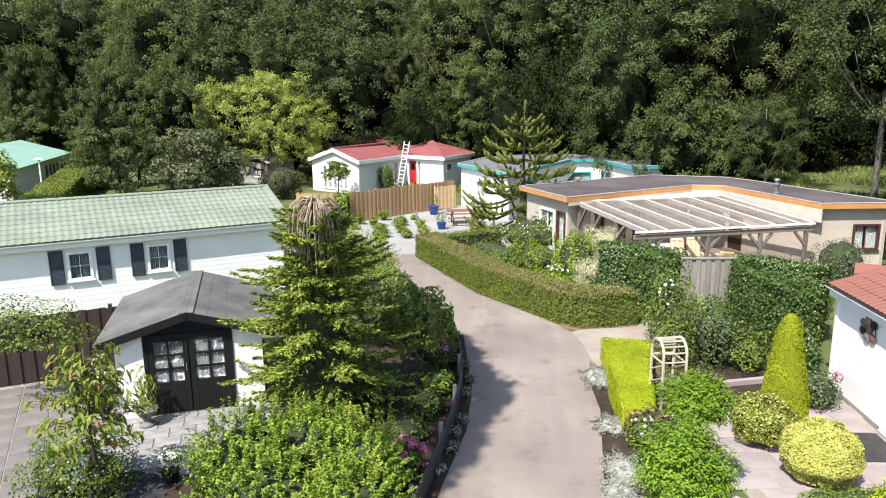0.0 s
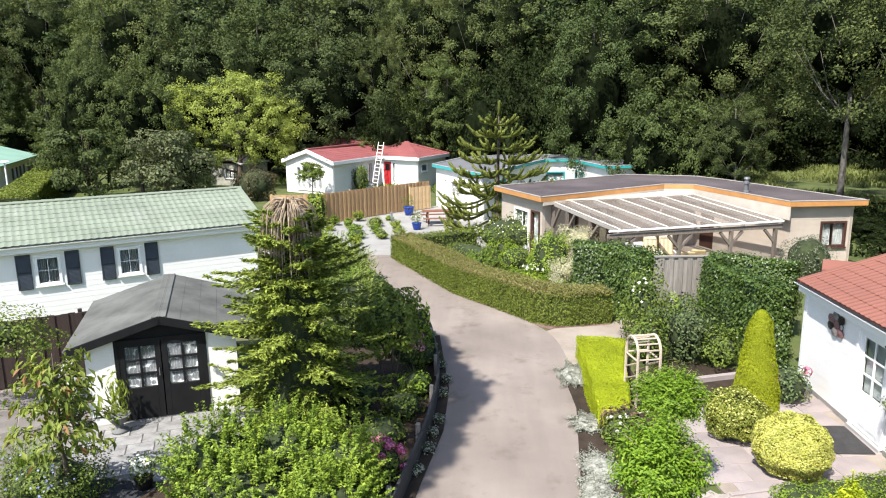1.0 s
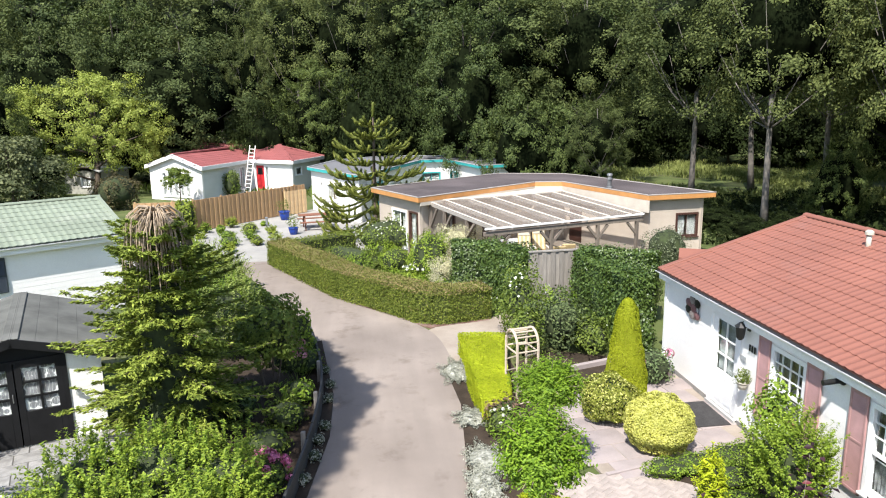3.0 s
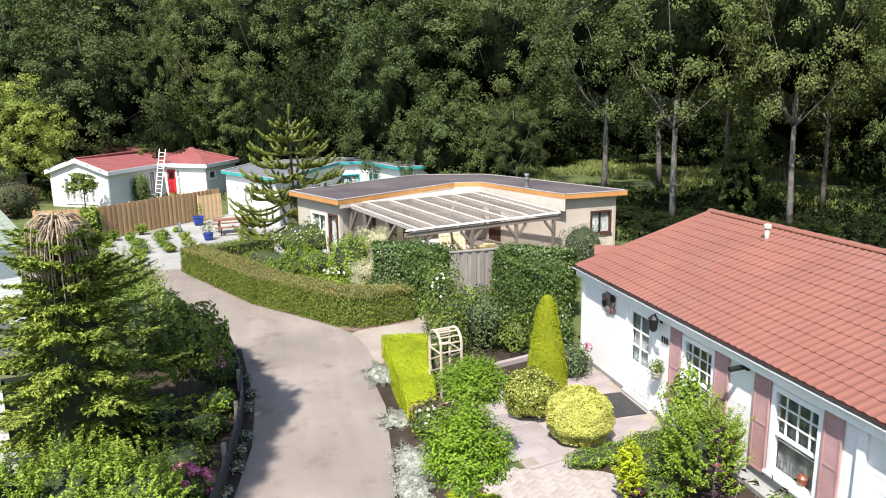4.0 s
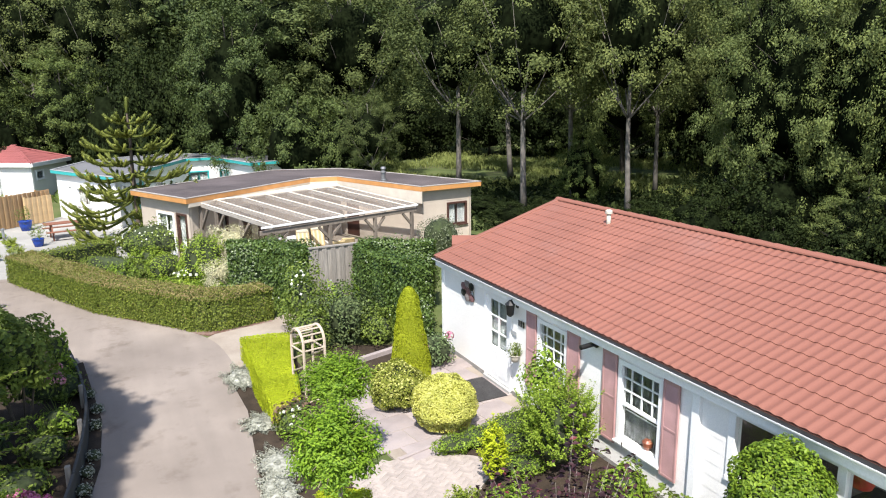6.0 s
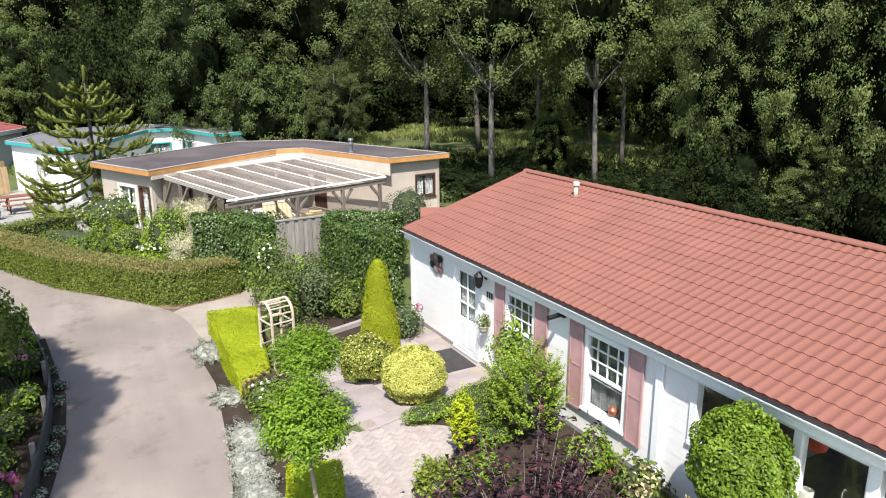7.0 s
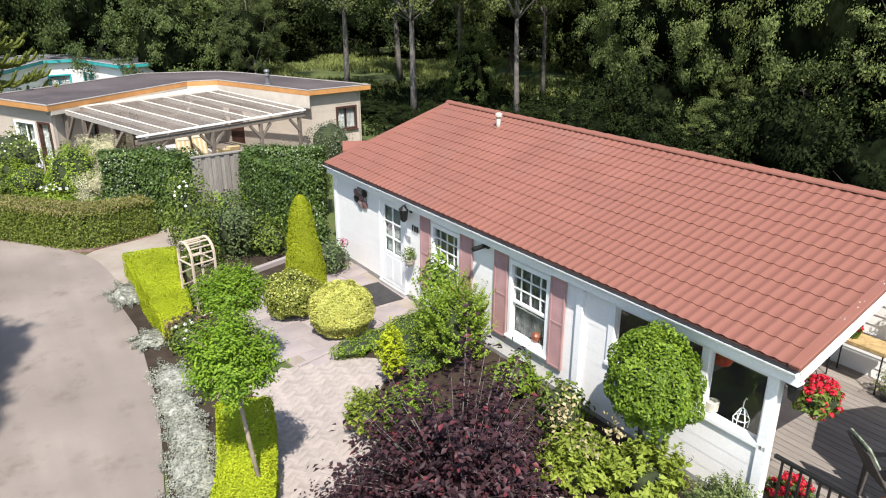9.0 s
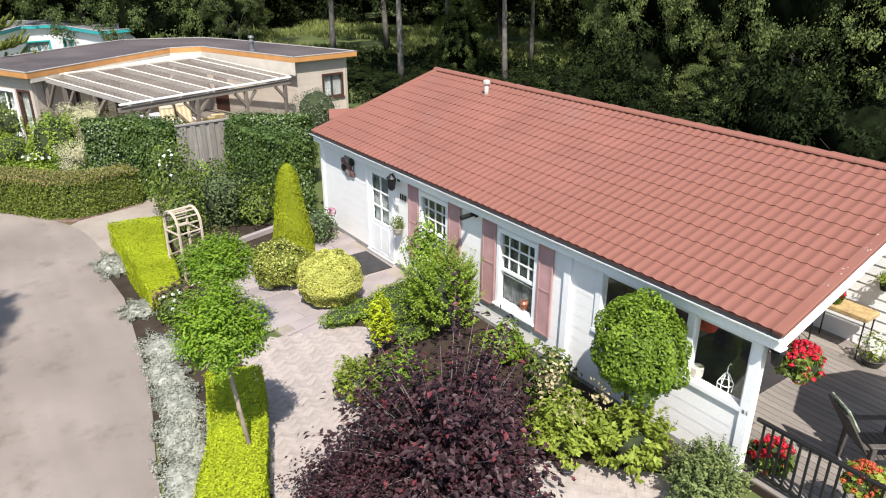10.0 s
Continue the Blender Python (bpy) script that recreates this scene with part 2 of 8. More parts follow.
L_GREY = leafy("silver_grey_leaves", (0.24, 0.24, 0.20), (0.42, 0.42, 0.37), 0.2, 0.7, 1.5)
L_GRASS = leafy("grass_blades", (0.09, 0.15, 0.025), (0.24, 0.30, 0.07), 0.3, 0.6, 0.4)
L_MEADOW = leafy("tall_meadow_grass", (0.20, 0.24, 0.07), (0.40, 0.43, 0.155), 0.3, 0.6, 0.3)
P_PINK = leafy("pink_petals", (0.55, 0.16, 0.30), (0.80, 0.42, 0.52), 0.3, 0.6, 2.0)
P_RED = leafy("red_petals", (0.45, 0.01, 0.03), (0.72, 0.03, 0.06), 0.25, 0.5, 2.0)
P_WHITE = leafy("white_petals", (0.62, 0.62, 0.56), (0.85, 0.85, 0.80), 0.25, 0.6, 2.0)

# ---- building helpers ----


def thing(name, label, category, group="", m=None, kind=""):
    ob = new(name)
    ob.empty_display_size = 0.2
    if m is not None:
        ob.matrix_world = m
    return tagged(ob, label, category, group, kind)


def mesh_of(bm, name="mesh", smooth=False):
    me = bpy.data.meshes.new(name)
    bm.to_mesh(me)
    bm.free()
    if smooth:
        me.polygons.foreach_set("use_smooth", [True] * len(me.polygons))
    return me


def part(name, bm, material, parent, label="", m=None, smooth=False, kind=""):
    """One mesh object under a thing or a part. bm: a bmesh or a ready mesh."""
    me = mesh_of(bm, name, smooth) if isinstance(bm, bmesh.types.BMesh) else bm
    if material is not None and not me.materials:
        me.materials.append(material)
    ob = new(name, me)
    if parent is not None:
        ob.parent = parent
    if m is not None:
        ob.matrix_local = m
    return tagged(ob, label, kind=kind)


def top(name, bm, material, label, category, group="", m=None, kind="", smooth=False):
    ob = part(name, bm, material, None, label, None, smooth)
    if m is not None:
        ob.matrix_world = m
    return tagged(ob, label, category, group, kind)


def box(bm, x0, x1, y0, y1, z0, z1, bevel=0.0, m=None):
    vs = [bm.verts.new(c) for c in ((x0, y0, z0), (x1, y0, z0), (x1, y1, z0), (x0, y1, z0), (x0, y0, z1), (x1, y0, z1), (x1, y1, z1), (x0, y1, z1))]
    fs = [bm.faces.new([vs[i] for i in f]) for f in ((3, 2, 1, 0), (4, 5, 6, 7), (0, 1, 5, 4), (1, 2, 6, 5), (2, 3, 7, 6), (3, 0, 4, 7))]
    if bevel:
        es = list({e for f in fs for e in f.edges})
        got = bmesh.ops.bevel(bm, geom=es, offset=bevel, segments=1, affect="EDGES")
        vs = list({v for f in got["faces"] for v in f.verts} | {v for v in vs if v.is_valid})
    if m is not None:
        bmesh.ops.transform(bm, matrix=m, verts=vs)
    return bm


def boxed(x0, x1, y0, y1, z0, z1, bevel=0.004):
    return box(bmesh.new(), x0, x1, y0, y1, z0, z1, bevel)


def prism(pts, z0, z1, bm=None):
    """A flat slab on an outline of (x, y), between two heights."""
    bm = bm or bmesh.new()
    lo = [bm.verts.new((x, y, z0)) for x, y in pts]
    hi = [bm.verts.new((x, y, z1)) for x, y in pts]
    n = len(pts)
    bm.faces.new(hi)
    bm.faces.new(lo[::-1])
    for i in range(n):
        bm.faces.new((lo[i], lo[(i + 1) % n], hi[(i + 1) % n], hi[i]))
    bmesh.ops.recalc_face_normals(bm, faces=bm.faces[:])
    return bm


def tube(points, radii, sides=8, bm=None, cap=True):
    """A bent, tapering tube along points."""
    bm = bm or bmesh.new()
    pts = [Vector(p) for p in points]
    if isinstance(radii, (int, float)):
        radii = [radii] * len(pts)
    rings = []
    for i, (p, r) in enumerate(zip(pts, radii)):
        d = (pts[min(i + 1, len(pts) - 1)] - pts[max(i - 1, 0)]).normalized()
        a = d.cross(Vector((0.31, 0.17, 0.93)) if abs(d.z) < 0.9 else Vector((1, 0.1, 0))).normalized()
        b = d.cross(a)
        rings.append([bm.verts.new(p + (a * math.cos(q) + b * math.sin(q)) * r) for q in [2 * math.pi * k / sides for k in range(sides)]])
    for u, v in zip(rings, rings[1:]):
        for k in range(sides):
            bm.faces.new((u[k], u[(k + 1) % sides], v[(k + 1) % sides], v[k]))
    if cap:
        bm.faces.new(rings[0][::-1])
        bm.faces.new(rings[-1])
    return bm


def lathe(profile, sides=16, bm=None, centre=(0, 0, 0)):
    """A turned form from (radius, z) steps."""
    bm = bm or bmesh.new()
    rings = []
    for r, z in profile:
        rings.append([bm.verts.new((centre[0] + r * math.cos(2 * math.pi * k / sides), centre[1] + r * math.sin(2 * math.pi * k / sides), centre[2] + z)) for k in range(sides)])
    for u, v in zip(rings, rings[1:]):
        for k in range(sides):
            bm.faces.new((u[k], u[(k + 1) % sides], v[(k + 1) % sides], v[k]))
    bm.faces.new(rings[0][::-1])
    bm.faces.new(rings[-1])
    return bm


# ---- foliage helpers ----
RNG = np.random.default_rng(7)


def unit(v):
    return v / np.maximum(np.linalg.norm(v, axis=-1, keepdims=True), 1e-9)


def leaf_mesh(name, c, n, size, aspect=0.55, fold=0.12, along=None, rng=RNG):
    """Folded leaves: centres c, facing n, long axis along (or at random)."""
    c, n = np.asarray(c, float), unit(np.asarray(n, float))
    k = len(c)
    size = np.broadcast_to(np.asarray(size, float), (k,)) * rng.uniform(0.7, 1.3, k)
    t = rng.normal(size=(k, 3)) if along is None else np.asarray(along, float) + rng.normal(size=(k, 3)) * 0.25
    t = unit(t - n * (t * n).sum(1, keepdims=True))
    b = np.cross(n, t)
    s = size[:, None]
    v = np.stack([c - t * s / 2, c + b * s * aspect / 2 + n * s * fold, c + t * s / 2, c - b * s * aspect / 2 + n * s * fold], 1).reshape(-1, 3)
    i = np.arange(k)[:, None] * 4
    loops = np.concatenate([i + [0, 3, 2], i + [0, 2, 1]], 1).reshape(-1)
    me = bpy.data.meshes.new(name)
    me.vertices.add(len(v))
    me.vertices.foreach_set("co", v.ravel())
    me.loops.add(len(loops))
    me.loops.foreach_set("vertex_index", loops.astype(np.int32))
    me.polygons.add(2 * k)
    me.polygons.foreach_set("loop_start", np.arange(0, 6 * k, 3, dtype=np.int32))
    me.update(calc_edges=True)
    return me


def ball_points(k, r, rng=RNG, lump=0.12, depth=0.18, freq=3.0, lo=-1.0):
    """Points near the surface of a lumpy ellipsoid, with their outward directions."""
    d = unit(rng.normal(size=(int(k * 1.4), 3)))
    d = d[d[:, 2] > lo][:k]
    ph = rng.uniform(0, 6.28, 6)
    w = np.sin(freq * d[:, 0] * 2 + ph[0]) + np.sin(freq * d[:, 1] * 2.3 + ph[1]) + np.sin(freq * d[:, 2] * 2.1 + ph[2]) + np.sin(freq * 2 * d[:, 0] + ph[3]) * np.sin(freq * 2.2 * d[:, 1] + ph[4])
    rad = 1 + lump * w / 2 - depth * rng.random(len(d)) ** 2
    return d * rad[:, None] * r, unit(d / r)


def clumps(k, per, r, cr, rng, fill=0.75, lo=-0.6):
    """Leaf clumps through a crown: points and facings."""
    d = unit(rng.normal(size=(k, 3)))
    d[:, 2] = np.where(d[:, 2] < lo, -d[:, 2], d[:, 2])
    rad = fill + (1 - fill) * rng.random(k)
    rad *= np.where(rng.random(k) < 0.25, rng.uniform(0.3, 0.8, k), 1)
    cc = d * rad[:, None] * r
    cs = cr * rng.uniform(0.6, 1.35, k)
    e = unit(rng.normal(size=(k, per, 3)))
    e[..., 2] = np.where(rng.random((k, per)) < 0.65, np.abs(e[..., 2]), e[..., 2])
    p = cc[:, None] + e * (cs[:, None, None] * rng.uniform(0.55, 1.0, (k, per, 1))) * (1.15, 1.15, 0.75)
    n = unit(e * 0.9 + rng.normal(size=e.shape) * 0.32 + np.array([0, 0, 0.4]) + d[:, None] * 0.2)
    return p.reshape(-1, 3), n.reshape(-1, 3), cc


def boughs(nb, nc, per, r, br, cr, rng):
    """A crown of boughs: each a flattened mass of leaf clumps, lit on top, with gaps between them."""
    i = np.arange(nb) + 0.5
    z = 1 - 1.75 * i / nb
    a = i * 2.399963 + rng.uniform(-0.4, 0.4, nb)
    d = np.column_stack([np.sqrt(np.maximum(0, 1 - z * z)) * np.cos(a), np.sqrt(np.maximum(0, 1 - z * z)) * np.sin(a), z])
    c = d * r * rng.uniform(0.5, 0.98, (nb, 1))
    e = unit(rng.normal(size=(nb, nc, 3)) + d[:, None] * 0.6 + (0, 0, 0.75))
    q = c[:, None] + e * br * rng.uniform(0.45, 1.0, (nb, nc, 1)) * (1.0, 1.0, 0.7) * rng.uniform(0.6, 1.4, (nb, 1, 1))
    f = unit(rng.normal(size=(nb, nc, per, 3)))
    f[..., 2] = np.where(rng.random(f.shape[:-1]) < 0.8, np.abs(f[..., 2]), f[..., 2])
    p = q[:, :, None] + f * cr * rng.uniform(0.5, 1.0, (nb, nc, per, 1)) * (1.05, 1.05, 0.9) * rng.uniform(0.7, 1.25, (nb, nc, 1, 1))
    n = unit(f * 0.6 + rng.normal(size=f.shape) * 0.25 + np.array([0, 0, 0.1]) + d[:, None, None] * 0.85)
    return p.reshape(-1, 3), n.reshape(-1, 3), c


def limb_mesh(height, r0, tips, rng, lean=0.0, fork=0.35):
    """A tapered trunk with limbs that reach towards the given tips."""
    bm = bmesh.new()
    pts, rad = [], []
    for i in range(9):
        q = i / 8
        pts.append((lean * q * height + 0.06 * height * 0.2 * math.sin(3 * q + lean * 9), 0.02 * height * math.sin(4 * q), q * height))
        rad.append(r0 * (1.25 if i == 0 else 1) * (1 - 0.85 * q))
    tube(pts, rad, 9, bm)
    for tip in tips:
        q = min(0.92, max(fork, (tip[2] / height) * 0.72))
        s = Vector(pts[min(8, int(q * 8))])
        e = Vector(tip)
        mid = s.lerp(e, 0.5) + Vector((0, 0, -0.06 * (e - s).length)) + Vector(rng.normal(size=3)) * 0.04 * (e - s).length
        rr = max(0.012, r0 * (1 - 0.85 * q) * 0.5)
        tube([s, s.lerp(mid, 0.5), mid, e], [rr, rr * 0.8, rr * 0.55, rr * 0.2], 5, bm)
    return bm


def broad_tree(name, label, height, radius, material, bark, seed, crown_lo=0.3, k=90, per=90, leaf=0.22, cr=0.16, lean=0.0, m=None, group="", r0=None, nc=0):
    """A broadleaved tree: trunk with limbs, crown of leaf clumps."""
    rng = np.random.default_rng(seed)
    rz = height * (1 - crown_lo) / 2
    mid = height - rz
    if nc:
        p, n, cc = boughs(k, nc, per, np.array([radius, radius, rz]) * 0.9, radius * 0.46, cr, rng)
    else:
        p, n, cc = clumps(k, per, np.array([radius, radius, rz]) * 0.9, cr * (radius + rz), rng)
    ob = thing(name, label, "tree", group, m)
    off = np.array([lean * mid, 0, mid])
    tips = [tuple(c * 0.85 + off) for c in cc[:: max(1, k // 18)]]
    part("trunk", limb_mesh(height * 0.86, r0 or height * 0.022, tips, rng, lean, crown_lo * 0.8), bark, ob, smooth=True)
    part("crown", leaf_mesh("crown", p + off, n, leaf, 0.6, rng=rng), material, ob)
    return ob


def shrub(name, label, r, material, seed, k=2500, leaf=0.07, lump=0.1, depth=0.2, m=None, group="", core=0.82, lo=-0.75, stem=0.0, aspect=0.55, freq=3.0, up=0.3, core_mat=None):
    """A rounded shrub on the ground: leaves over a core, shade-coloured by default."""
    rng = np.random.default_rng(seed)
    r = np.array(r, float)
    p, n = ball_points(k, r, rng, lump, depth, freq, lo)
    n = unit(n + rng.normal(size=n.shape) * 0.5 + (0, 0, up))
    ob = thing(name, label, "shrub", group, m)
    z = r[2] * 0.92 + stem
    part("foliage", leaf_mesh("foliage", p + (0, 0, z), n, leaf, aspect, rng=rng), material, ob)
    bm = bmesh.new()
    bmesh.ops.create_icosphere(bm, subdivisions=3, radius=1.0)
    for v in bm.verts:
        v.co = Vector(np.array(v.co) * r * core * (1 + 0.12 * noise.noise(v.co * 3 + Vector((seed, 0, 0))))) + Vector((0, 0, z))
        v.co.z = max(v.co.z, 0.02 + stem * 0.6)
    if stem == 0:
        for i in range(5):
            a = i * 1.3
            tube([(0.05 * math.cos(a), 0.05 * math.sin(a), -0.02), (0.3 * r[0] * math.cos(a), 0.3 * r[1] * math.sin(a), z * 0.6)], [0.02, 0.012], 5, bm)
    part("twig_core", bm, core_mat or INNER_SHADE, ob, smooth=True)
    return ob


def sprayed_shrub(name, label, r, material, seed, shoots=260, per=16, leaf=0.06, length=0.34, m=None, group="", rise=0.8, core=0.72, lump=0.16):
    """A shrub of many leafy shoots that stand out of a shade-coloured core."""
    rng = np.random.default_rng(seed)
    r = np.array(r, float)
    o, d = ball_points(shoots, r * 0.86, rng, lump, 0.45, 3.5, -0.5)
    k = len(o)
    o = o + (0, 0, r[2] * 0.9)
    ax = unit(d + (0, 0, rise) + rng.normal(size=(k, 3)) * 0.3)
    ln = length * rng.uniform(0.5, 1.25, (k, 1, 1))
    s = np.linspace(0.05, 1.0, per)[None, :, None]
    side = unit(rng.normal(size=(k, per, 3)))
    side = unit(side - ax[:, None] * (side * ax[:, None]).sum(-1, keepdims=True))
    p = o[:, None] + ax[:, None] * s * ln + side * leaf * 0.45 * (1.25 - 0.5 * s)
    al = side + ax[:, None] * 0.8
    n = ax[:, None] * 0.8 + np.array([0, 0, 0.5]) - side * 0.35 + rng.normal(size=p.shape) * 0.4
    ob = thing(name, label, "shrub", group, m)
    part("foliage", leaf_mesh("foliage", p.reshape(-1, 3), n.reshape(-1, 3), leaf, 0.5, along=al.reshape(-1, 3), rng=rng), material, ob)
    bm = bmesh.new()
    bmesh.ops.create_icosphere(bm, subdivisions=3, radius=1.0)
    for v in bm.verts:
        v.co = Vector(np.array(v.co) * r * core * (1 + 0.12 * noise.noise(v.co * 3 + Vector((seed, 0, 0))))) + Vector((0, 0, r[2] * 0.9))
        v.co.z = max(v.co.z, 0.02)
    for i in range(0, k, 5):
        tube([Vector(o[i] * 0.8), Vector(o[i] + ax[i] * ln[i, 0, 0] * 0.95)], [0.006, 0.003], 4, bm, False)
    part("twig_core", bm, INNER_SHADE, ob, smooth=True)
    return ob


def hedge_points(line, width, height, rng, density, wob=0.04, taper=0.0, round_top=0.0, ends=(1.0, 1.0)):
    """Points over the top, sides and ends of a hedge along (x, y) points."""
    P, N = [], []
    line = [np.array(q, float) for q in line]
    for a, b in zip(line, line[1:]):
        d = (b - a) / np.linalg.norm(b - a)
        s = np.array([-d[1], d[0]])
        ln = np.linalg.norm(b - a)
        over = (0.0 if a is line[0] else 0.15, 0.0 if b is line[-1] else 0.15)
        for face in ("top", "l", "r", "e0", "e1"):
            if face == "e0" and a is not line[0] or face == "e1" and b is not line[-1]:
                continue
            area = ln * width if face == "top" else ln * height if face in "lr" else width * height
            k = int(area * density)
            u, v = rng.random(k), rng.random(k)
            # at a bend the faces run on a little, so that they close round it
            u = -over[0] / ln + u * (1 + (over[0] + over[1]) / ln)
            j = rng.normal(size=k) * wob - np.abs(rng.normal(size=k)) * wob
            if face == "top":
                al, ac, z, n = u * ln, (v - 0.5) * width, np.full(k, height) + j, (0, 0, 1)
                z = z - round_top * (2 * np.abs(v - 0.5)) ** 3
            elif face in "lr":
                sg = 1 if face == "l" else -1
                al, z = u * ln, v * height
                ac = sg * (width / 2 * (1 - taper * v) + j)
                n = (*(s * sg), 0)
            else:
                al = (-j if face == "e0" else ln + j)
                ac, z, n = (rng.random(k) - 0.5) * width, v * height, (*(d * (-1 if face == "e0" else 1)), 0)
            ac = ac * (ends[0] + (ends[1] - ends[0]) * np.clip(al / ln, 0, 1))
            xy = a[None] + d[None] * np.broadcast_to(al, (k,))[:, None] + s[None] * ac[:, None]
            wave = 0.04 * np.sin(1.9 * xy[:, 0] + 1.4 * xy[:, 1]) * (face in "lr") * np.sign(ac)
            xy = xy + s[None] * wave[:, None]
            zz = z + 0.035 * np.sin(1.7 * xy[:, 0] + 2.3 * xy[:, 1])
            P.append(np.column_stack([xy, np.maximum(zz, 0.01)]))
            N.append(np.tile(np.array(n, float), (k, 1)))
    return np.concatenate(P), np.concatenate(N)


def hedge(name, label, line, width, height, material, seed, density=700, leaf=0.055, wob=0.035, taper=0.05, core_mat=None, aspect=0.6, round_top=0.03, group="", dry=None, ends=(1.0, 1.0), ruffle=0.5):
    rng = np.random.default_rng(seed)
    p, n = hedge_points(line, width, height, rng, density, wob, taper, round_top, ends)
    n = unit(n + rng.normal(size=n.shape) * ruffle + (0, 0, 0.25))
    ob = thing(name, label, "hedge", group)
    part("foliage", leaf_mesh("foliage", p, n, leaf, aspect, rng=rng), material, ob)
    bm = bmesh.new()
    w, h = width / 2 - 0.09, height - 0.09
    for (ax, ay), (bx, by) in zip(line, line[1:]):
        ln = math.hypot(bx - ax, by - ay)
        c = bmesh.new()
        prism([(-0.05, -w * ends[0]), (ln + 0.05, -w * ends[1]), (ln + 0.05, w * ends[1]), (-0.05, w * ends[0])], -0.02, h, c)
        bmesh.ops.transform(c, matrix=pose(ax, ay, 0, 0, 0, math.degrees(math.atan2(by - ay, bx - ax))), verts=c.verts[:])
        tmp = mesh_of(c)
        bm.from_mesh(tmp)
    # core takes the dark inner colour in place of shade, unless another is given
    part("twig_core", bm, core_mat or INNER_SHADE, ob)
    if dry:
        keep = (p[:, 2] > height - 0.12) & (rng.random(len(p)) < 0.7)
        part("dry_top", leaf_mesh("dry_top", p[keep] + (0, 0, 0.025), n[keep] + (0, 0, 0.6), leaf * 0.8, 0.45, rng=rng), dry, ob, "dry brown clipped top", kind="stuff")
    return ob

# ---- ground, road, paving ----
bm = bmesh.new()
bmesh.ops.create_grid(bm, x_segments=60, y_segments=60, size=400)
for v in bm.verts:
    v.co.z = -0.02
top("ground", bm, SOIL, "flat garden ground with short green growth and soil", "ground", kind="structure")


def smooth_line(pts, n=6):
    """A Catmull-Rom line through (x, y) points."""
    p = [np.array(pts[0])] + [np.array(q) for q in pts] + [np.array(pts[-1])]
    out = []
    for a, b, c, d in zip(p, p[1:], p[2:], p[3:]):
        for i in range(n):
            t = i / n
            out.append(tuple(0.5 * (2 * b + (c - a) * t + (2 * a - 5 * b + 4 * c - d) * t * t + (3 * b - 3 * c + d - a) * t**3)))
    return out + [tuple(pts[-1])]


ROAD_LEFT = smooth_line([(-9.6, -20.0), (-9.2, -12.0), (-8.75, -7.0), (-8.42, -4.5), (-8.15, -2.5), (-8.12, -0.6), (-8.5, 2.6), (-9.6, 6.4), (-11.3, 10.6), (-12.6, 13.4)])
ROAD_RIGHT = smooth_line([(-7.6, -20.0), (-6.9, -11.5), (-6.2, -7.4), (-5.6, -4.5), (-5.25, -1.5), (-5.1, 0.8), (-5.3, 3.2), (-6.2, 5.0), (-7.9, 7.3), (-11.0, 13.6)])
bm = bmesh.new()
cols = 8
grid = []
for (lx, ly), (rx, ry) in zip(ROAD_LEFT, ROAD_RIGHT):
    grid.append([bm.verts.new((lx + (rx - lx) * i / cols, ly + (ry - ly) * i / cols, 0.012 + 0.03 * math.sin(math.pi * i / cols))) for i in range(cols + 1)])
for u, v in zip(grid, grid[1:]):
    for i in range(cols):
        bm.faces.new((u[i], u[i + 1], v[i + 1], v[i]))
top("road", bm, ROAD, "narrow worn grey-brown asphalt lane curving between gardens", "road", kind="structure", smooth=True)

# side drive to the gate, gravel yard at the lane's end
top("pavement", prism([(-5.6, 3.4), (-5.05, 0.7), (-4.75, 0.9), (-4.6, 2.2), (-3.4, 2.4), (-1.9, 3.2), (-0.6, 4.6), (-1.0, 5.2), (-3.6, 4.5), (-5.0, 4.0)], -0.02, 0.008), SAND, "sandy trodden drive beside the asphalt lane", "drive", kind="structure")
top("gravel_yard", prism([(-20.5, 15.2), (-14.0, 12.0), (-12.7, 12.9), (-11.0, 13.2), (-9.0, 14.6), (-6.0, 15.5), (-4.5, 18.0), (-6.0, 23.5), (-9.9, 28.2), (-15.6, 21.8), (-19.5, 21.5)], -0.02, 0.004), GREYGRAVEL, "pale grey gravel yard at the end of the lane", "yard", kind="structure")

# ---- houses ----


def inside(x, y, poly):
    hit = False
    for (ax, ay), (bx, by) in zip(poly, poly[1:] + poly[:1]):
        if (ay > y) != (by > y) and x < (bx - ax) * (y - ay) / (by - ay) + ax:
            hit = not hit
    return hit



def wave_tile(pitch, course, amp=0.0155, step=0.0105):
    """One pressed roof tile: an S-wave across, raised at its lower lip."""
    bm = bmesh.new()
    segs = 10
    rows = []
    for y, up in ((0.03, 0.0), (0.0, step - 0.008), (0.0, step - 0.008), (0.0, step), (0.0, step), (course + 0.03, -0.002)):
        row = []
        for i in range(segs + 1):
            q = i / segs
            z = amp * (0.5 + 0.5 * math.cos(2 * math.pi * q)) ** 1.35
            row.append(bm.verts.new((q * pitch, y, z + up)))
        rows.append(row)
    for u, v in zip(rows[::2], rows[1::2]):
        for i in range(segs):
            bm.faces.new((u[i], u[i + 1], v[i + 1], v[i]))
    return mesh_of(bm, "tile", True)


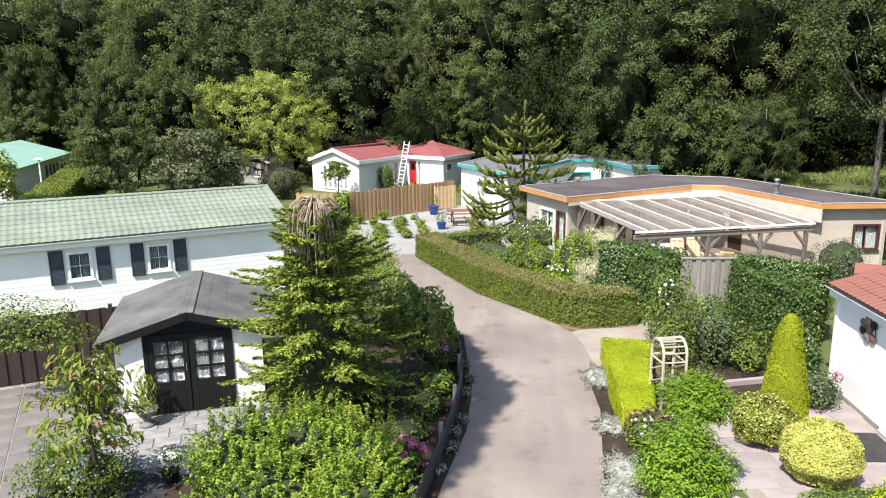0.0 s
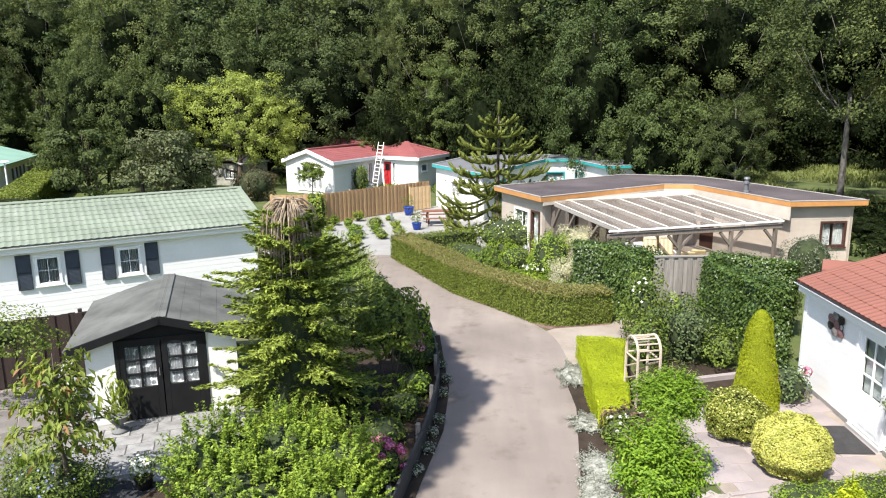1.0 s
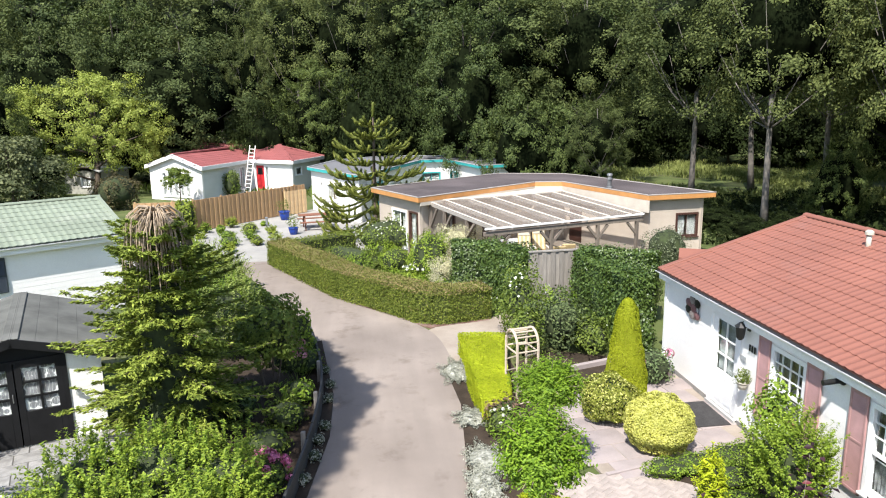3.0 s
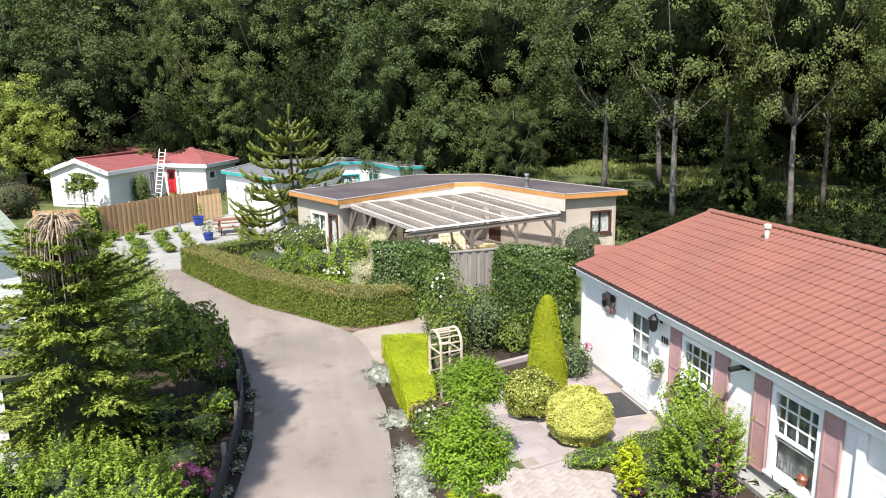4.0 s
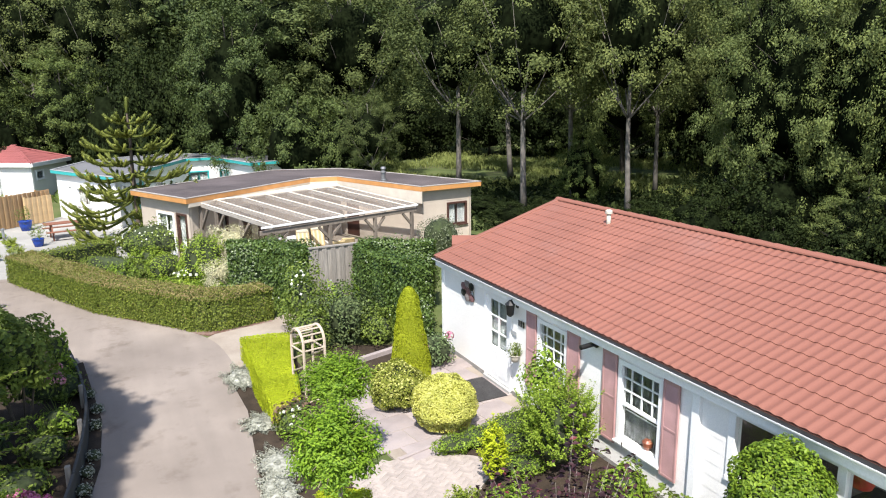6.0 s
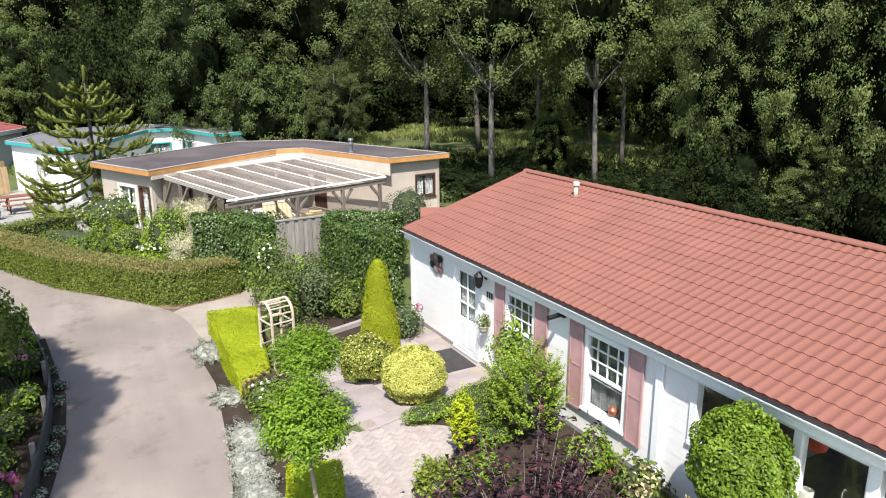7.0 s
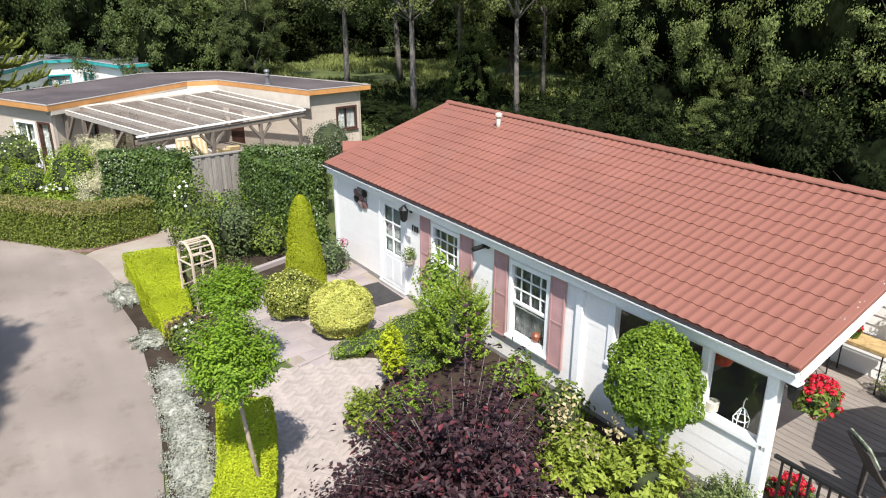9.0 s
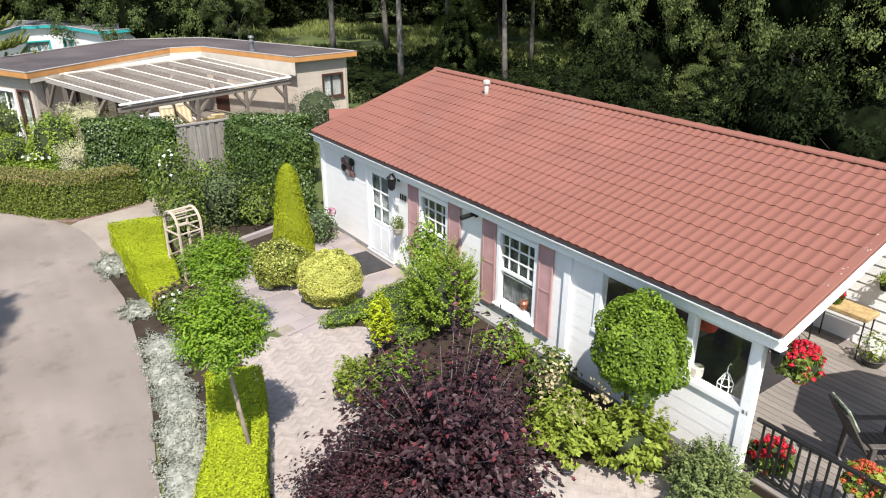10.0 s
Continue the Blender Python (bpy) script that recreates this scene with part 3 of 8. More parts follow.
def tile_field(parent, tile, nx, ny, pitch, course, base, material, singles):
    """Lays tiles on a slope; those that singles(i, j) picks are objects of their own, the rest is joined."""
    co = np.zeros(len(tile.vertices) * 3)
    tile.vertices.foreach_get("co", co)
    co = co.reshape(-1, 3)
    faces = np.array([list(p.vertices) for p in tile.polygons])
    V, F = [], []
    if not tile.materials:
        tile.materials.append(material)
    for j in range(ny):
        for i in range(nx):
            if singles(i, j):
                part("tile", tile, None, parent, m=base @ Matrix.Translation((i * pitch, j * course, 0)))
            else:
                F.append(faces + len(V) * len(co))
                V.append(co + (i * pitch, j * course, 0))
    if V:
        me = bpy.data.meshes.new("tiles")
        me.from_pydata(np.concatenate(V).tolist(), [], np.concatenate(F).tolist())
        me.polygons.foreach_set("use_smooth", [True] * len(me.polygons))
        part("tiles", me, material, parent, m=base, kind="stuff")


def free_spans(lo, hi, cuts):
    out, at = [], lo
    for a, b in sorted(cuts):
        if a > at:
            out.append((at, min(a, hi)))
        at = max(at, b)
    if at < hi:
        out.append((at, hi))
    return [(a, b) for a, b in out if b - a > 0.02]


def wall_with(parent, length, z0, z1, holes, material, m, thick=0.12, board=0.19, board_mat=None, name="wall", label=""):
    """A wall along local x, facing local -y, with holes (x0, x1, z0, z1) through it and lapped boards on its face."""
    bm = bmesh.new()
    xs = sorted({0.0, length, *[v for h in holes for v in h[:2]]})
    for a, b in zip(xs, xs[1:]):
        if b - a < 1e-4:
            continue
        cut = [h[2:] for h in holes if h[0] <= a + 1e-4 and h[1] >= b - 1e-4]
        for c, d in free_spans(z0, z1, cut):
            box(bm, a, b, 0, thick, c, d)
    w = part(name, bm, material, parent, label, m)
    if board:
        k = int((z1 - z0) / board)
        h = (z1 - z0) / k
        for j in range(k):
            c, d = z0 + j * h, z0 + (j + 1) * h
            cuts = [hh[:2] for hh in holes if hh[2] < d - 0.02 and hh[3] > c + 0.02]
            for a, b in free_spans(0, length, cuts):
                bb = bmesh.new()
                v = [bb.verts.new(q) for x in (a, b) for q in ((x, 0, c), (x, -0.009, c), (x, -0.009, c + 0.005), (x, -0.006, d), (x, 0, d))]
                for q in range(5):
                    bb.faces.new((v[q], v[(q + 1) % 5], v[5 + (q + 1) % 5], v[5 + q]))
                bb.faces.new(v[:5][::-1])
                bb.faces.new(v[5:])
                bmesh.ops.recalc_face_normals(bb, faces=bb.faces[:])
                part("clapboard", bb, board_mat or material, w)
    return w


def window(parent, x0, x1, z0, z1, m, nx=2, rows=(0.5,), frame=0.055, sub=None, curtain=True, material=None, y=0.03, proud=0.035):
    """A framed window in a hole of a wall: sash frame, glazing bars, panes, sill and net curtain."""
    material = material or WHITE_SMOOTH
    bm = bmesh.new()
    f = frame
    box(bm, x0 - 0.03, x0 + f, -proud, y + 0.05, z0 - 0.02, z1 + 0.03, 0.004)
    box(bm, x1 - f, x1 + 0.03, -proud, y + 0.05, z0 - 0.02, z1 + 0.03, 0.004)
    box(bm, x0 + f, x1 - f, -proud, y + 0.05, z1 - f, z1 + 0.03, 0.004)
    box(bm, x0 + f, x1 - f, -proud, y + 0.05, z0 - 0.02, z0 + f, 0.004)
    w = part("window", bm, material, parent, "white glazed window with net curtains" if curtain else "", m)
    part("sill", boxed(x0 - 0.06, x1 + 0.06, -proud - 0.05, 0.0, z0 - 0.06, z0 - 0.022, 0.006), material, w)
    b = 0.010
    zs = [z0 + f + (z1 - z0 - 2 * f) * r for r in rows]
    for i in range(1, nx):
        x = x0 + (x1 - x0) * i / nx
        part("glazing_bar", boxed(x - b, x + b, y - 0.012, y + 0.02, z0 + f if sub is None else sub, z1 - f, 0), material, w)
    for z in zs:
        part("glazing_bar", boxed(x0 + f, x1 - f, y - 0.014, y + 0.022, z - b, z + b, 0), material, w)
    if sub is not None:
        part("meeting_rail", boxed(x0 + f, x1 - f, y - 0.03, y + 0.03, sub - 0.03, sub + 0.02, 0.004), material, w)
    g = part("pane", boxed(x0 + f, x1 - f, y, y + 0.006, z0 + f, z1 - f, 0), GLASS, w)
    g.visible_shadow = False
    if curtain:
        spans = [(x0 + 0.02, x0 + (x1 - x0) * 0.45, z0 + 0.04, z1 - 0.03), (x0 + (x1 - x0) * 0.55, x1 - 0.02, z0 + 0.04, z1 - 0.03)]
        if sub is not None:
            spans = [(x0 + 0.02, x1 - 0.02, sub - 0.02, z1 - 0.03), (x0 + 0.02, x1 - 0.02, z0 + 0.04, sub - 0.16)]
            part("curtain_rail", tube([(x0 + 0.03, y + 0.09, sub - 0.15), (x1 - 0.03, y + 0.09, sub - 0.15)], 0.012, 8), WHITE_SMOOTH, w, "white rail of the half curtain")
        for s, (a, c, lo, hi) in enumerate(spans):
            bm = bmesh.new()
            k = max(8, int((c - a) / 0.012))
            row = [[bm.verts.new((a + (c - a) * i / k, y + 0.09 + 0.018 * math.sin(i * 1.1 + s), z)) for i in range(k + 1)] for z in (lo, hi)]
            for i in range(k):
                bm.faces.new((row[0][i], row[0][i + 1], row[1][i + 1], row[1][i]))
            bmesh.ops.solidify(bm, geom=bm.faces[:], thickness=0.004)
            part("curtain", bm, LACE if sub is None else GREY_NET, w, "gathered net curtain")
    return w


def shutter(parent, x0, x1, z0, z1, m, material, slats=14, label=""):
    """A louvred shutter fixed flat on a wall."""
    bm = bmesh.new()
    f = 0.045
    box(bm, x0, x0 + f, -0.062, -0.028, z0, z1, 0.004)
    box(bm, x1 - f, x1, -0.062, -0.028, z0, z1, 0.004)
    mid = (z0 + z1) / 2
    for z, h in ((z0, f), (z1 - f * 1.8, f * 1.8), (mid - f / 2, f)):
        box(bm, x0 + f, x1 - f, -0.06, -0.03, z, z + h, 0.003)
    s = part("shutter", bm, material, parent, label, m)
    bm = bmesh.new()
    for a, b in ((z0 + f, mid - f / 2), (mid + f / 2, z1 - f * 1.8)):
        for i in range(slats):
            z = a + (b - a) * (i + 0.5) / slats
            h = (b - a) / slats * 0.75
            vs = [bm.verts.new(q) for q in ((x0 + f, -0.056, z - h), (x1 - f, -0.056, z - h), (x1 - f, -0.036, z + h), (x0 + f, -0.036, z + h), (x0 + f, -0.050, z - h), (x1 - f, -0.050, z - h), (x1 - f, -0.030, z + h), (x0 + f, -0.030, z + h))]
            for q in ((0, 1, 2, 3), (7, 6, 5, 4), (0, 4, 5, 1), (3, 2, 6, 7)):
                bm.faces.new([vs[t] for t in q])
    part("louvre_panel", bm, material, s)
    return s


def gable_roof(house, L, W, ze, zr, o, g, tile_mat, label, pitch=0.1835, course=0.345, singles=lambda i, j: False, detail=True, back=True, verge=0.14, fascia=True, g1=None):
    """A gabled roof of pressed tiles over a house of length L (local x) and depth W (local y)."""
    g1 = g if g1 is None else g1
    run, rise = W / 2 + o, zr - ze
    sl = math.hypot(run, rise)
    ang = math.degrees(math.atan2(rise, run))
    roof = part("roof", boxed(-g, L + g1, -0.0, sl, -0.07, -0.012, 0), tile_mat, house, label, pose(0, -o, ze, ang, 0, 0))
    bm = boxed(-g, L + g1, -0.0, sl, -0.07, -0.012, 0)
    part("roof_back", bm, tile_mat, house, "", pose(L, W + o, ze, 0, 0, 180) @ pose(0, 0, 0, ang, 0, 0))
    n = int((L + g + g1 - 2 * verge) / pitch)
    pit = (L + g + g1 - 2 * verge) / n
    k = max(1, round(sl / course))
    tile = wave_tile(pit, sl / k)
    tile_field(roof, tile, n, k, pit, sl / k, pose(-g + verge, 0, 0), tile_mat, singles)
    if back:
        tile_field([c for c in house.children if c.name.startswith("roof_back")][-1], tile, n, k, pit, sl / k, pose(-g + verge, 0, 0), tile_mat, lambda i, j: False)
    # verges, ridge, gutter, fascia
    for x0, x1 in ((-g - 0.01, -g + verge), (L + g1 - verge, L + g1 + 0.01)):
        part("verge", boxed(x0, x1, -0.02, sl + 0.01, -0.03, 0.045, 0.01), tile_mat, roof)
        part("bargeboard", boxed(x0 if x0 < 0 else x1 - 0.03, x0 + 0.03 if x0 < 0 else x1, 0.0, sl - 0.01, -0.2, -0.032, 0.004), WHITE_SMOOTH, roof)
    cap = [(math.cos(a) * 0.105, math.sin(a) * 0.07) for a in [math.pi * i / 8 for i in range(9)]]
    nseg = int((L + g + g1) / 0.4)
    ln = (L + g + g1) / nseg
    bm = bmesh.new()
    r0 = [bm.verts.new((0, y, z + 0.008)) for y, z in cap]
    r1 = [bm.verts.new((ln + 0.02, y * 0.93, z * 0.93)) for y, z in cap]
    for i in range(8):
        bm.faces.new((r0[i], r1[i], r1[i + 1], r0[i + 1]))
    bm.faces.new(r0)
    bm.faces.new(r1[::-1])
    bmesh.ops.recalc_face_normals(bm, faces=bm.faces[:])
    me = mesh_of(bm, "ridge_cap")
    me.materials.append(tile_mat)
    for s in range(nseg):
        part("ridge_cap", me, None, house, m=Matrix.Translation((-g + ln * s, W / 2, zr)))
    if fascia:
        part("fascia", boxed(-g, L + g1, -o + 0.02, -o + 0.05, ze - 0.24, ze - 0.03, 0.004), WHITE_SMOOTH, house)
        part("soffit", boxed(-g, L + g1, -o + 0.05, 0.0, ze - 0.24, ze - 0.215, 0), WHITE_SMOOTH, house)
        bm = bmesh.new()
        half = [(-math.sin(a) * 0.055, -math.cos(a) * 0.055) for a in [math.pi * (i / 8 - 0.5) for i in range(9)]]
        for i in range(8):
            (y0, q0), (y1, q1) = half[i], half[i + 1]
            vs = [bm.verts.new(c) for c in ((-g, -o - 0.04 + y0, ze - 0.03 + q0), (L + g1, -o - 0.04 + y0, ze - 0.03 + q0), (L + g1, -o - 0.04 + y1, ze - 0.03 + q1), (-g, -o - 0.04 + y1, ze - 0.03 + q1))]
            bm.faces.new(vs)
        bmesh.ops.remove_doubles(bm, verts=bm.verts[:], dist=0.001)
        bmesh.ops.solidify(bm, geom=bm.faces[:], thickness=0.006)
        part("gutter", bm, WHITE_SMOOTH, house, "white half-round gutter")
        part("leaf_litter", boxed(-g + 0.02, L + g1 - 0.02, -o - 0.075, -o + 0.015, ze - 0.05, ze - 0.022, 0.006), GUTTER, house, "dark strip along the gutter")
    return roof


def gable_end(house, x, W, z0, ze, zr, material, flip, thick=0.12):
    """A gable wall in the plane x, with its triangle."""
    bm = bmesh.new()
    out = [(0, z0), (W, z0), (W, ze), (W / 2, zr - 0.03), (0, ze)]
    a = [bm.verts.new((x, y, z)) for y, z in out]
    b = [bm.verts.new((x + thick * flip, y, z)) for y, z in out]
    bm.faces.new(a)
    bm.faces.new(b[::-1])
    for i in range(5):
        bm.faces.new((a[i], b[i], b[(i + 1) % 5], a[(i + 1) % 5]))
    bmesh.ops.recalc_face_normals(bm, faces=bm.faces[:])
    return part("wall", bm, material, house)


# -- the long white chalet with the red roof --
LR = 11.75
WR = 7.1
RED = thing("red_roofed_chalet", "long white clapboard chalet with red pressed-tile roof", "house", m=pose(0, 0.0, 0, 0, 0, -90))
I4 = Matrix.Identity(4)
DOOR = (2.24, 3.32, 0.08, 2.06)
W1 = (4.36, 5.30, 0.62, 2.02)
W2 = (6.82, 7.80, 0.62, 2.02)
PORCH = (9.12, 11.6, 1.12, 2.10)
wall_with(RED, LR, 0.12, 2.2, [DOOR, W1, W2, PORCH], WHITE, I4, label="white painted lapped timber wall")
part("plinth", boxed(0.0, LR, -0.01, 0.1, -0.02, 0.12, 0.004), worn("grey_plinth", (0.28, 0.27, 0.26), 0.15), RED)
part("wall", boxed(0, 9.08, WR - 0.12, WR, 0, 2.2, 0), WHITE, RED)
gable_end(RED, 0.0, WR, 0.0, 2.22, 3.46, WHITE, 1)
part("floor", boxed(0.13, 9.0, 0.13, WR - 0.13, 0.0, 0.1, 0), ROOM_SHADE, RED)
# end wall towards the porch dark brown, for the shade seen through its glass
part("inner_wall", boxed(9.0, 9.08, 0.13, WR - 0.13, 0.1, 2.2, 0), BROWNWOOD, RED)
part("inner_wall", boxed(0.13, 9.0, 2.4, 2.46, 0.1, 2.2, 0), ROOM_SHADE, RED)
gable_roof(RED, LR, WR, 2.40, 3.56, 0.17, 0.14, RED_TILE, "dull red pressed-metal tile roof with pale chips", pitch=0.172, course=0.325, singles=lambda i, j: i >= 44, g1=0.28)
part("corner_board", boxed(-0.03, 0.09, -0.04, 0.0, 0.08, 2.14, 0.005), WHITE_SMOOTH, RED)
part("pilaster", boxed(8.46, 8.60, -0.07, 0.0, 0.08, 2.14, 0.006), WHITE_SMOOTH, RED)
# front door: a half-glazed leaf in a frame
bm = bmesh.new()
for a, b, c, d in ((2.28, 2.44, 0.1, 2.02), (3.12, 3.28, 0.1, 2.02), (2.44, 3.12, 0.1, 0.88), (2.44, 3.12, 1.95, 2.02)):
    box(bm, a, b, -0.01, 0.035, c, d, 0.003)
box(bm, 2.46, 2.76, -0.018, -0.009, 0.22, 0.78, 0.006)
box(bm, 2.82, 3.12, -0.018, -0.009, 0.22, 0.78, 0.006)
door = part("door", bm, WHITE_SMOOTH, RED, "white front door, glazed in its upper half")
part("glazing_bar", boxed(2.765, 2.795, -0.006, 0.03, 0.88, 1.95, 0), WHITE_SMOOTH, door)
for z in (1.235, 1.59):
    part("glazing_bar", boxed(2.44, 3.12, -0.005, 0.03, z - 0.014, z + 0.014, 0), WHITE_SMOOTH, door)
part("pane", boxed(2.44, 3.12, 0.008, 0.014, 0.88, 1.95, 0), GLASS, door).visible_shadow = False
# grey sheet behind the door glass, coloured as the reflection in its panes
part("curtain", boxed(2.44, 3.12, 0.06, 0.064, 0.88, 1.95, 0), worn("pane_reflection_grey", (0.34, 0.35, 0.35), 0.2, 5, 0.9), door, "grey sheet imitating the reflection in the panes")
part("handle", tube([(3.2, -0.012, 1.05), (3.2, -0.06, 1.05), (3.09, -0.06, 1.05)], 0.011, 8), STEEL, door, "steel lever handle")
part("threshold", boxed(2.2, 3.36, -0.08, 0.06, 0.03, 0.1, 0.006), worn("stone_sill", (0.42, 0.41, 0.39), 0.1), RED)
bm = bmesh.new()
for a, b, c, d in ((2.2, 2.28, 0.06, 2.1), (3.28, 3.36, 0.06, 2.1), (2.28, 3.28, 2.02, 2.1)):
    box(bm, a, b, -0.045, 0.06, c, d, 0.004)
part("door_frame", bm, WHITE_SMOOTH, RED)
for a, b in ((W1[0], W1[1]), (W2[0], W2[1])):
    window(RED, a, b, 0.62, 2.02, I4, 4, (0.665, 0.83), sub=1.28)
    part("sill_pot", lathe([(0.05, 0.0), (0.085, 0.06), (0.09, 0.13), (0.05, 0.17)], 12), worn("terracotta_glaze", (0.20, 0.06, 0.03), 0.2, 5, 0.4), RED, "terracotta pot on the sill", pose(b - 0.35, 0.075, 0.685))
for a, b in ((3.97, 4.32), (5.36, 5.74), (6.40, 6.77), (7.86, 8.20)):
    shutter(RED, a, b, 0.50, 2.13, I4, PINK, 20, "dusty pink louvred shutter")

# -- the white chalet with the green roof --
GREEN = thing("green_roofed_chalet", "long white clapboard chalet with pale green tile roof", "house", m=pose(-26.6, -0.03, 0, 0, 0, 34.0))
LG, WG, ZG = 14.05, 5.5, 2.45
GW = [(7.42 + dx, 8.06 + dx, 1.17, 2.02) for dx in (0.0, 2.25)]
wall_with(GREEN, LG, -0.02, 2.3, GW, WHITE, I4, board=0.155, label="white painted lapped timber wall")
gable_end(GREEN, LG, WG, 0.0, 2.32, 3.3, WHITE, -1)
gable_end(GREEN, 0.0, WG, 0.0, 2.32, 3.3, WHITE, 1)
part("wall", boxed(0, LG, WG - 0.12, WG, 0, 2.3, 0), WHITE, GREEN)
part("inner_wall", boxed(0.13, LG - 0.13, 1.9, 1.96, 0.0, 2.3, 0), ROOM_SHADE, GREEN)
gable_roof(GREEN, LG, WG, ZG, 3.33, 0.24, 0.3, GREEN_TILE, "pale green pressed tile roof with lichen", pitch=0.2, course=0.33)
for a, b, c, d in GW:
    window(GREEN, a, b, c, d, I4, 2, (0.5,))
for dx in (0.0, 2.25):
    shutter(GREEN, 6.92 + dx, 7.31 + dx, 1.08, 2.13, I4, NAVY, 12, "dark slate louvred shutter")
    shutter(GREEN, 8.2 + dx, 8.59 + dx, 1.08, 2.13, I4, NAVY, 12, "dark slate louvred shutter")

# -- the garden house with the black double door --
SHED = thing("garden_shed", "white garden shed with black double door and grey felt roof", "shed", m=pose(-15.27, -2.4, 0, 0, 0, 20.5))
SW, SD = 2.9, 3.1
wall_with(SHED, SW, 0.0, 1.78, [(0.58, 2.26, 0.04, 1.74)], OFFWHITE, pose(0, -0.25, 0), 0.06, board=0.14, label="off-white timber wall")
part("wall", boxed(0, 0.06, -0.19, SD, 0, 1.75, 0), OFFWHITE, SHED)
part("wall", boxed(SW - 0.06, SW, -0.19, SD, 0, 1.75, 0), OFFWHITE, SHED)
part("wall", boxed(0.06, SW - 0.06, SD - 0.06, SD, 0, 1.75, 0), OFFWHITE, SHED)
part("gable", prism([(0.0, 0.0), (SW, 0.0), (SW / 2, 0.42)], 0, 0.06), BLACK_PAINT, SHED, "black boarded gable", pose(0, -0.25, 1.78, 90, 0, 0) @ Matrix.Translation((0, 0, -0.06)))
E1, ER = 1.72, 2.24
for sg, nm in ((1, "roof"), (-1, "roof")):
    half = SW / 2 + 0.30
    sl = math.hypot(half, ER - E1)
    a = math.degrees(math.atan2(ER - E1, half))
    mm = pose(SW / 2, 0, ER, 0, 0, 0) @ pose(0, 0, 0, 0, a * sg, 0)
    bm = bmesh.new()
    n = 5
    for i in range(n):
        u, v = sl * i / n, sl * (i + 1) / n + 0.04
        box(bm, min(u * sg, v * sg), max(u * sg, v * sg), -0.45, SD + 0.2, -0.03 + 0.004 * (n - i), 0.012 + 0.004 * (n - i), 0.004)
    r = part("roof", bm, FELT, SHED, "grey mineral roofing felt in lapped strips", mm)
    part("bargeboard", boxed(0 if sg > 0 else -sl, sl if sg > 0 else 0, -0.47, -0.44, -0.14, 0.03, 0.004), BLACK_PAINT, r)
    part("fascia", boxed(min(sl * sg, sl * sg - 0.03 * sg), max(sl * sg, sl * sg - 0.03 * sg), -0.44, SD + 0.2, -0.12, 0.0, 0.003), BLACK_PAINT, r)
part("ridge_strip", boxed(-0.14, 0.14, -0.46, SD + 0.2, 0.01, 0.035, 0.01), FELT, SHED, "", pose(SW / 2, 0, ER - 0.01))
for x0 in (0.62, 1.43):
    bm = bmesh.new()
    x1 = x0 + 0.79
    for a, b, c, d in ((x0, x0 + 0.11, 0.05, 1.72), (x1 - 0.11, x1, 0.05, 1.72), (x0 + 0.11, x1 - 0.11, 0.05, 0.74), (x0 + 0.11, x1 - 0.11, 1.62, 1.72)):
        box(bm, a, b, -0.03, 0.02, c, d, 0.004)
    xm = (x0 + x1) / 2
    box(bm, xm - 0.02, xm + 0.02, -0.025, 0.015, 0.74, 1.62)
    for z in (1.03, 1.325):
        box(bm, x0 + 0.11, x1 - 0.11, -0.025, 0.015, z - 0.02, z + 0.02)
    d = part("door", bm, BLACK_PAINT, SHED, "black door with six lace-backed panes", pose(0, -0.25, 0))
    part("pane", boxed(x0 + 0.11, x1 - 0.11, -0.004, 0.0, 0.74, 1.62, 0), GLASS, d).visible_shadow = False
    part("curtain", boxed(x0 + 0.11, x1 - 0.11, 0.02, 0.024, 0.74, 1.62, 0), LEAF_PRINT, d, "white curtain with grey leaf print")
bm = bmesh.new()
for a, b, c, e in ((0.54, 0.62, 0.0, 1.78), (2.22, 2.3, 0.0, 1.78), (0.62, 2.22, 1.72, 1.78)):
    box(bm, a, b, -0.04, 0.06, c, e, 0.003)
part("handle", tube([(1.36, -0.28, 0.98), (1.36, -0.33, 0.98), (1.36, -0.33, 1.12), (1.36, -0.28, 1.12)], 0.009, 6), STEEL, SHED, "steel door handle")
part("door_frame", bm, BLACK_PAINT, SHED, "", pose(0, -0.25, 0))
part("floor", boxed(0.06, SW - 0.06, -0.18, SD - 0.06, 0, 0.05, 0), ROOM_SHADE, SHED)

# -- bungalows of two wings that meet at a blunt angle --


def inset(pts, d):
    """An outline (counter-clockwise) drawn in by d."""
    out = []
    for a, b, c in zip(pts[-1:] + pts[:-1], pts, pts[1:] + pts[:1]):
        a, b, c = Vector(a), Vector(b), Vector(c)
        u, w = (b - a).normalized(), (c - b).normalized()
        m = (Vector((-u.y - w.y, u.x + w.x))).normalized()
        out.append(tuple(b + m * (d / (m.x * -u.y + m.y * u.x))))
    return out


def along(a, b, z=0.0):
    """A pose at a, with x towards b, and the distance."""
    return pose(a[0], a[1], z, 0, 0, math.degrees(math.atan2(b[1] - a[1], b[0] - a[0]))), math.hypot(b[0] - a[0], b[1] - a[1])


def beam(name, p, q, w, h, material, parent, label="", bevel=0.004, drop=0.0):
    """A squared timber from p to q; drop: how far its top lies under that line."""
    p, q = Vector(p), Vector(q)
    d = q - p
    x = d.normalized()
    y = Vector((0, 0, 1)).cross(x) if abs(x.z) < 0.95 else Vector((0, 1, 0))
    y.normalize()
    m = Matrix((x, y, x.cross(y))).transposed().to_4x4()
    m.translation = p
    return part(name, boxed(0, d.length, -w / 2, w / 2, -h - drop, -drop, bevel), material, parent, label, m)


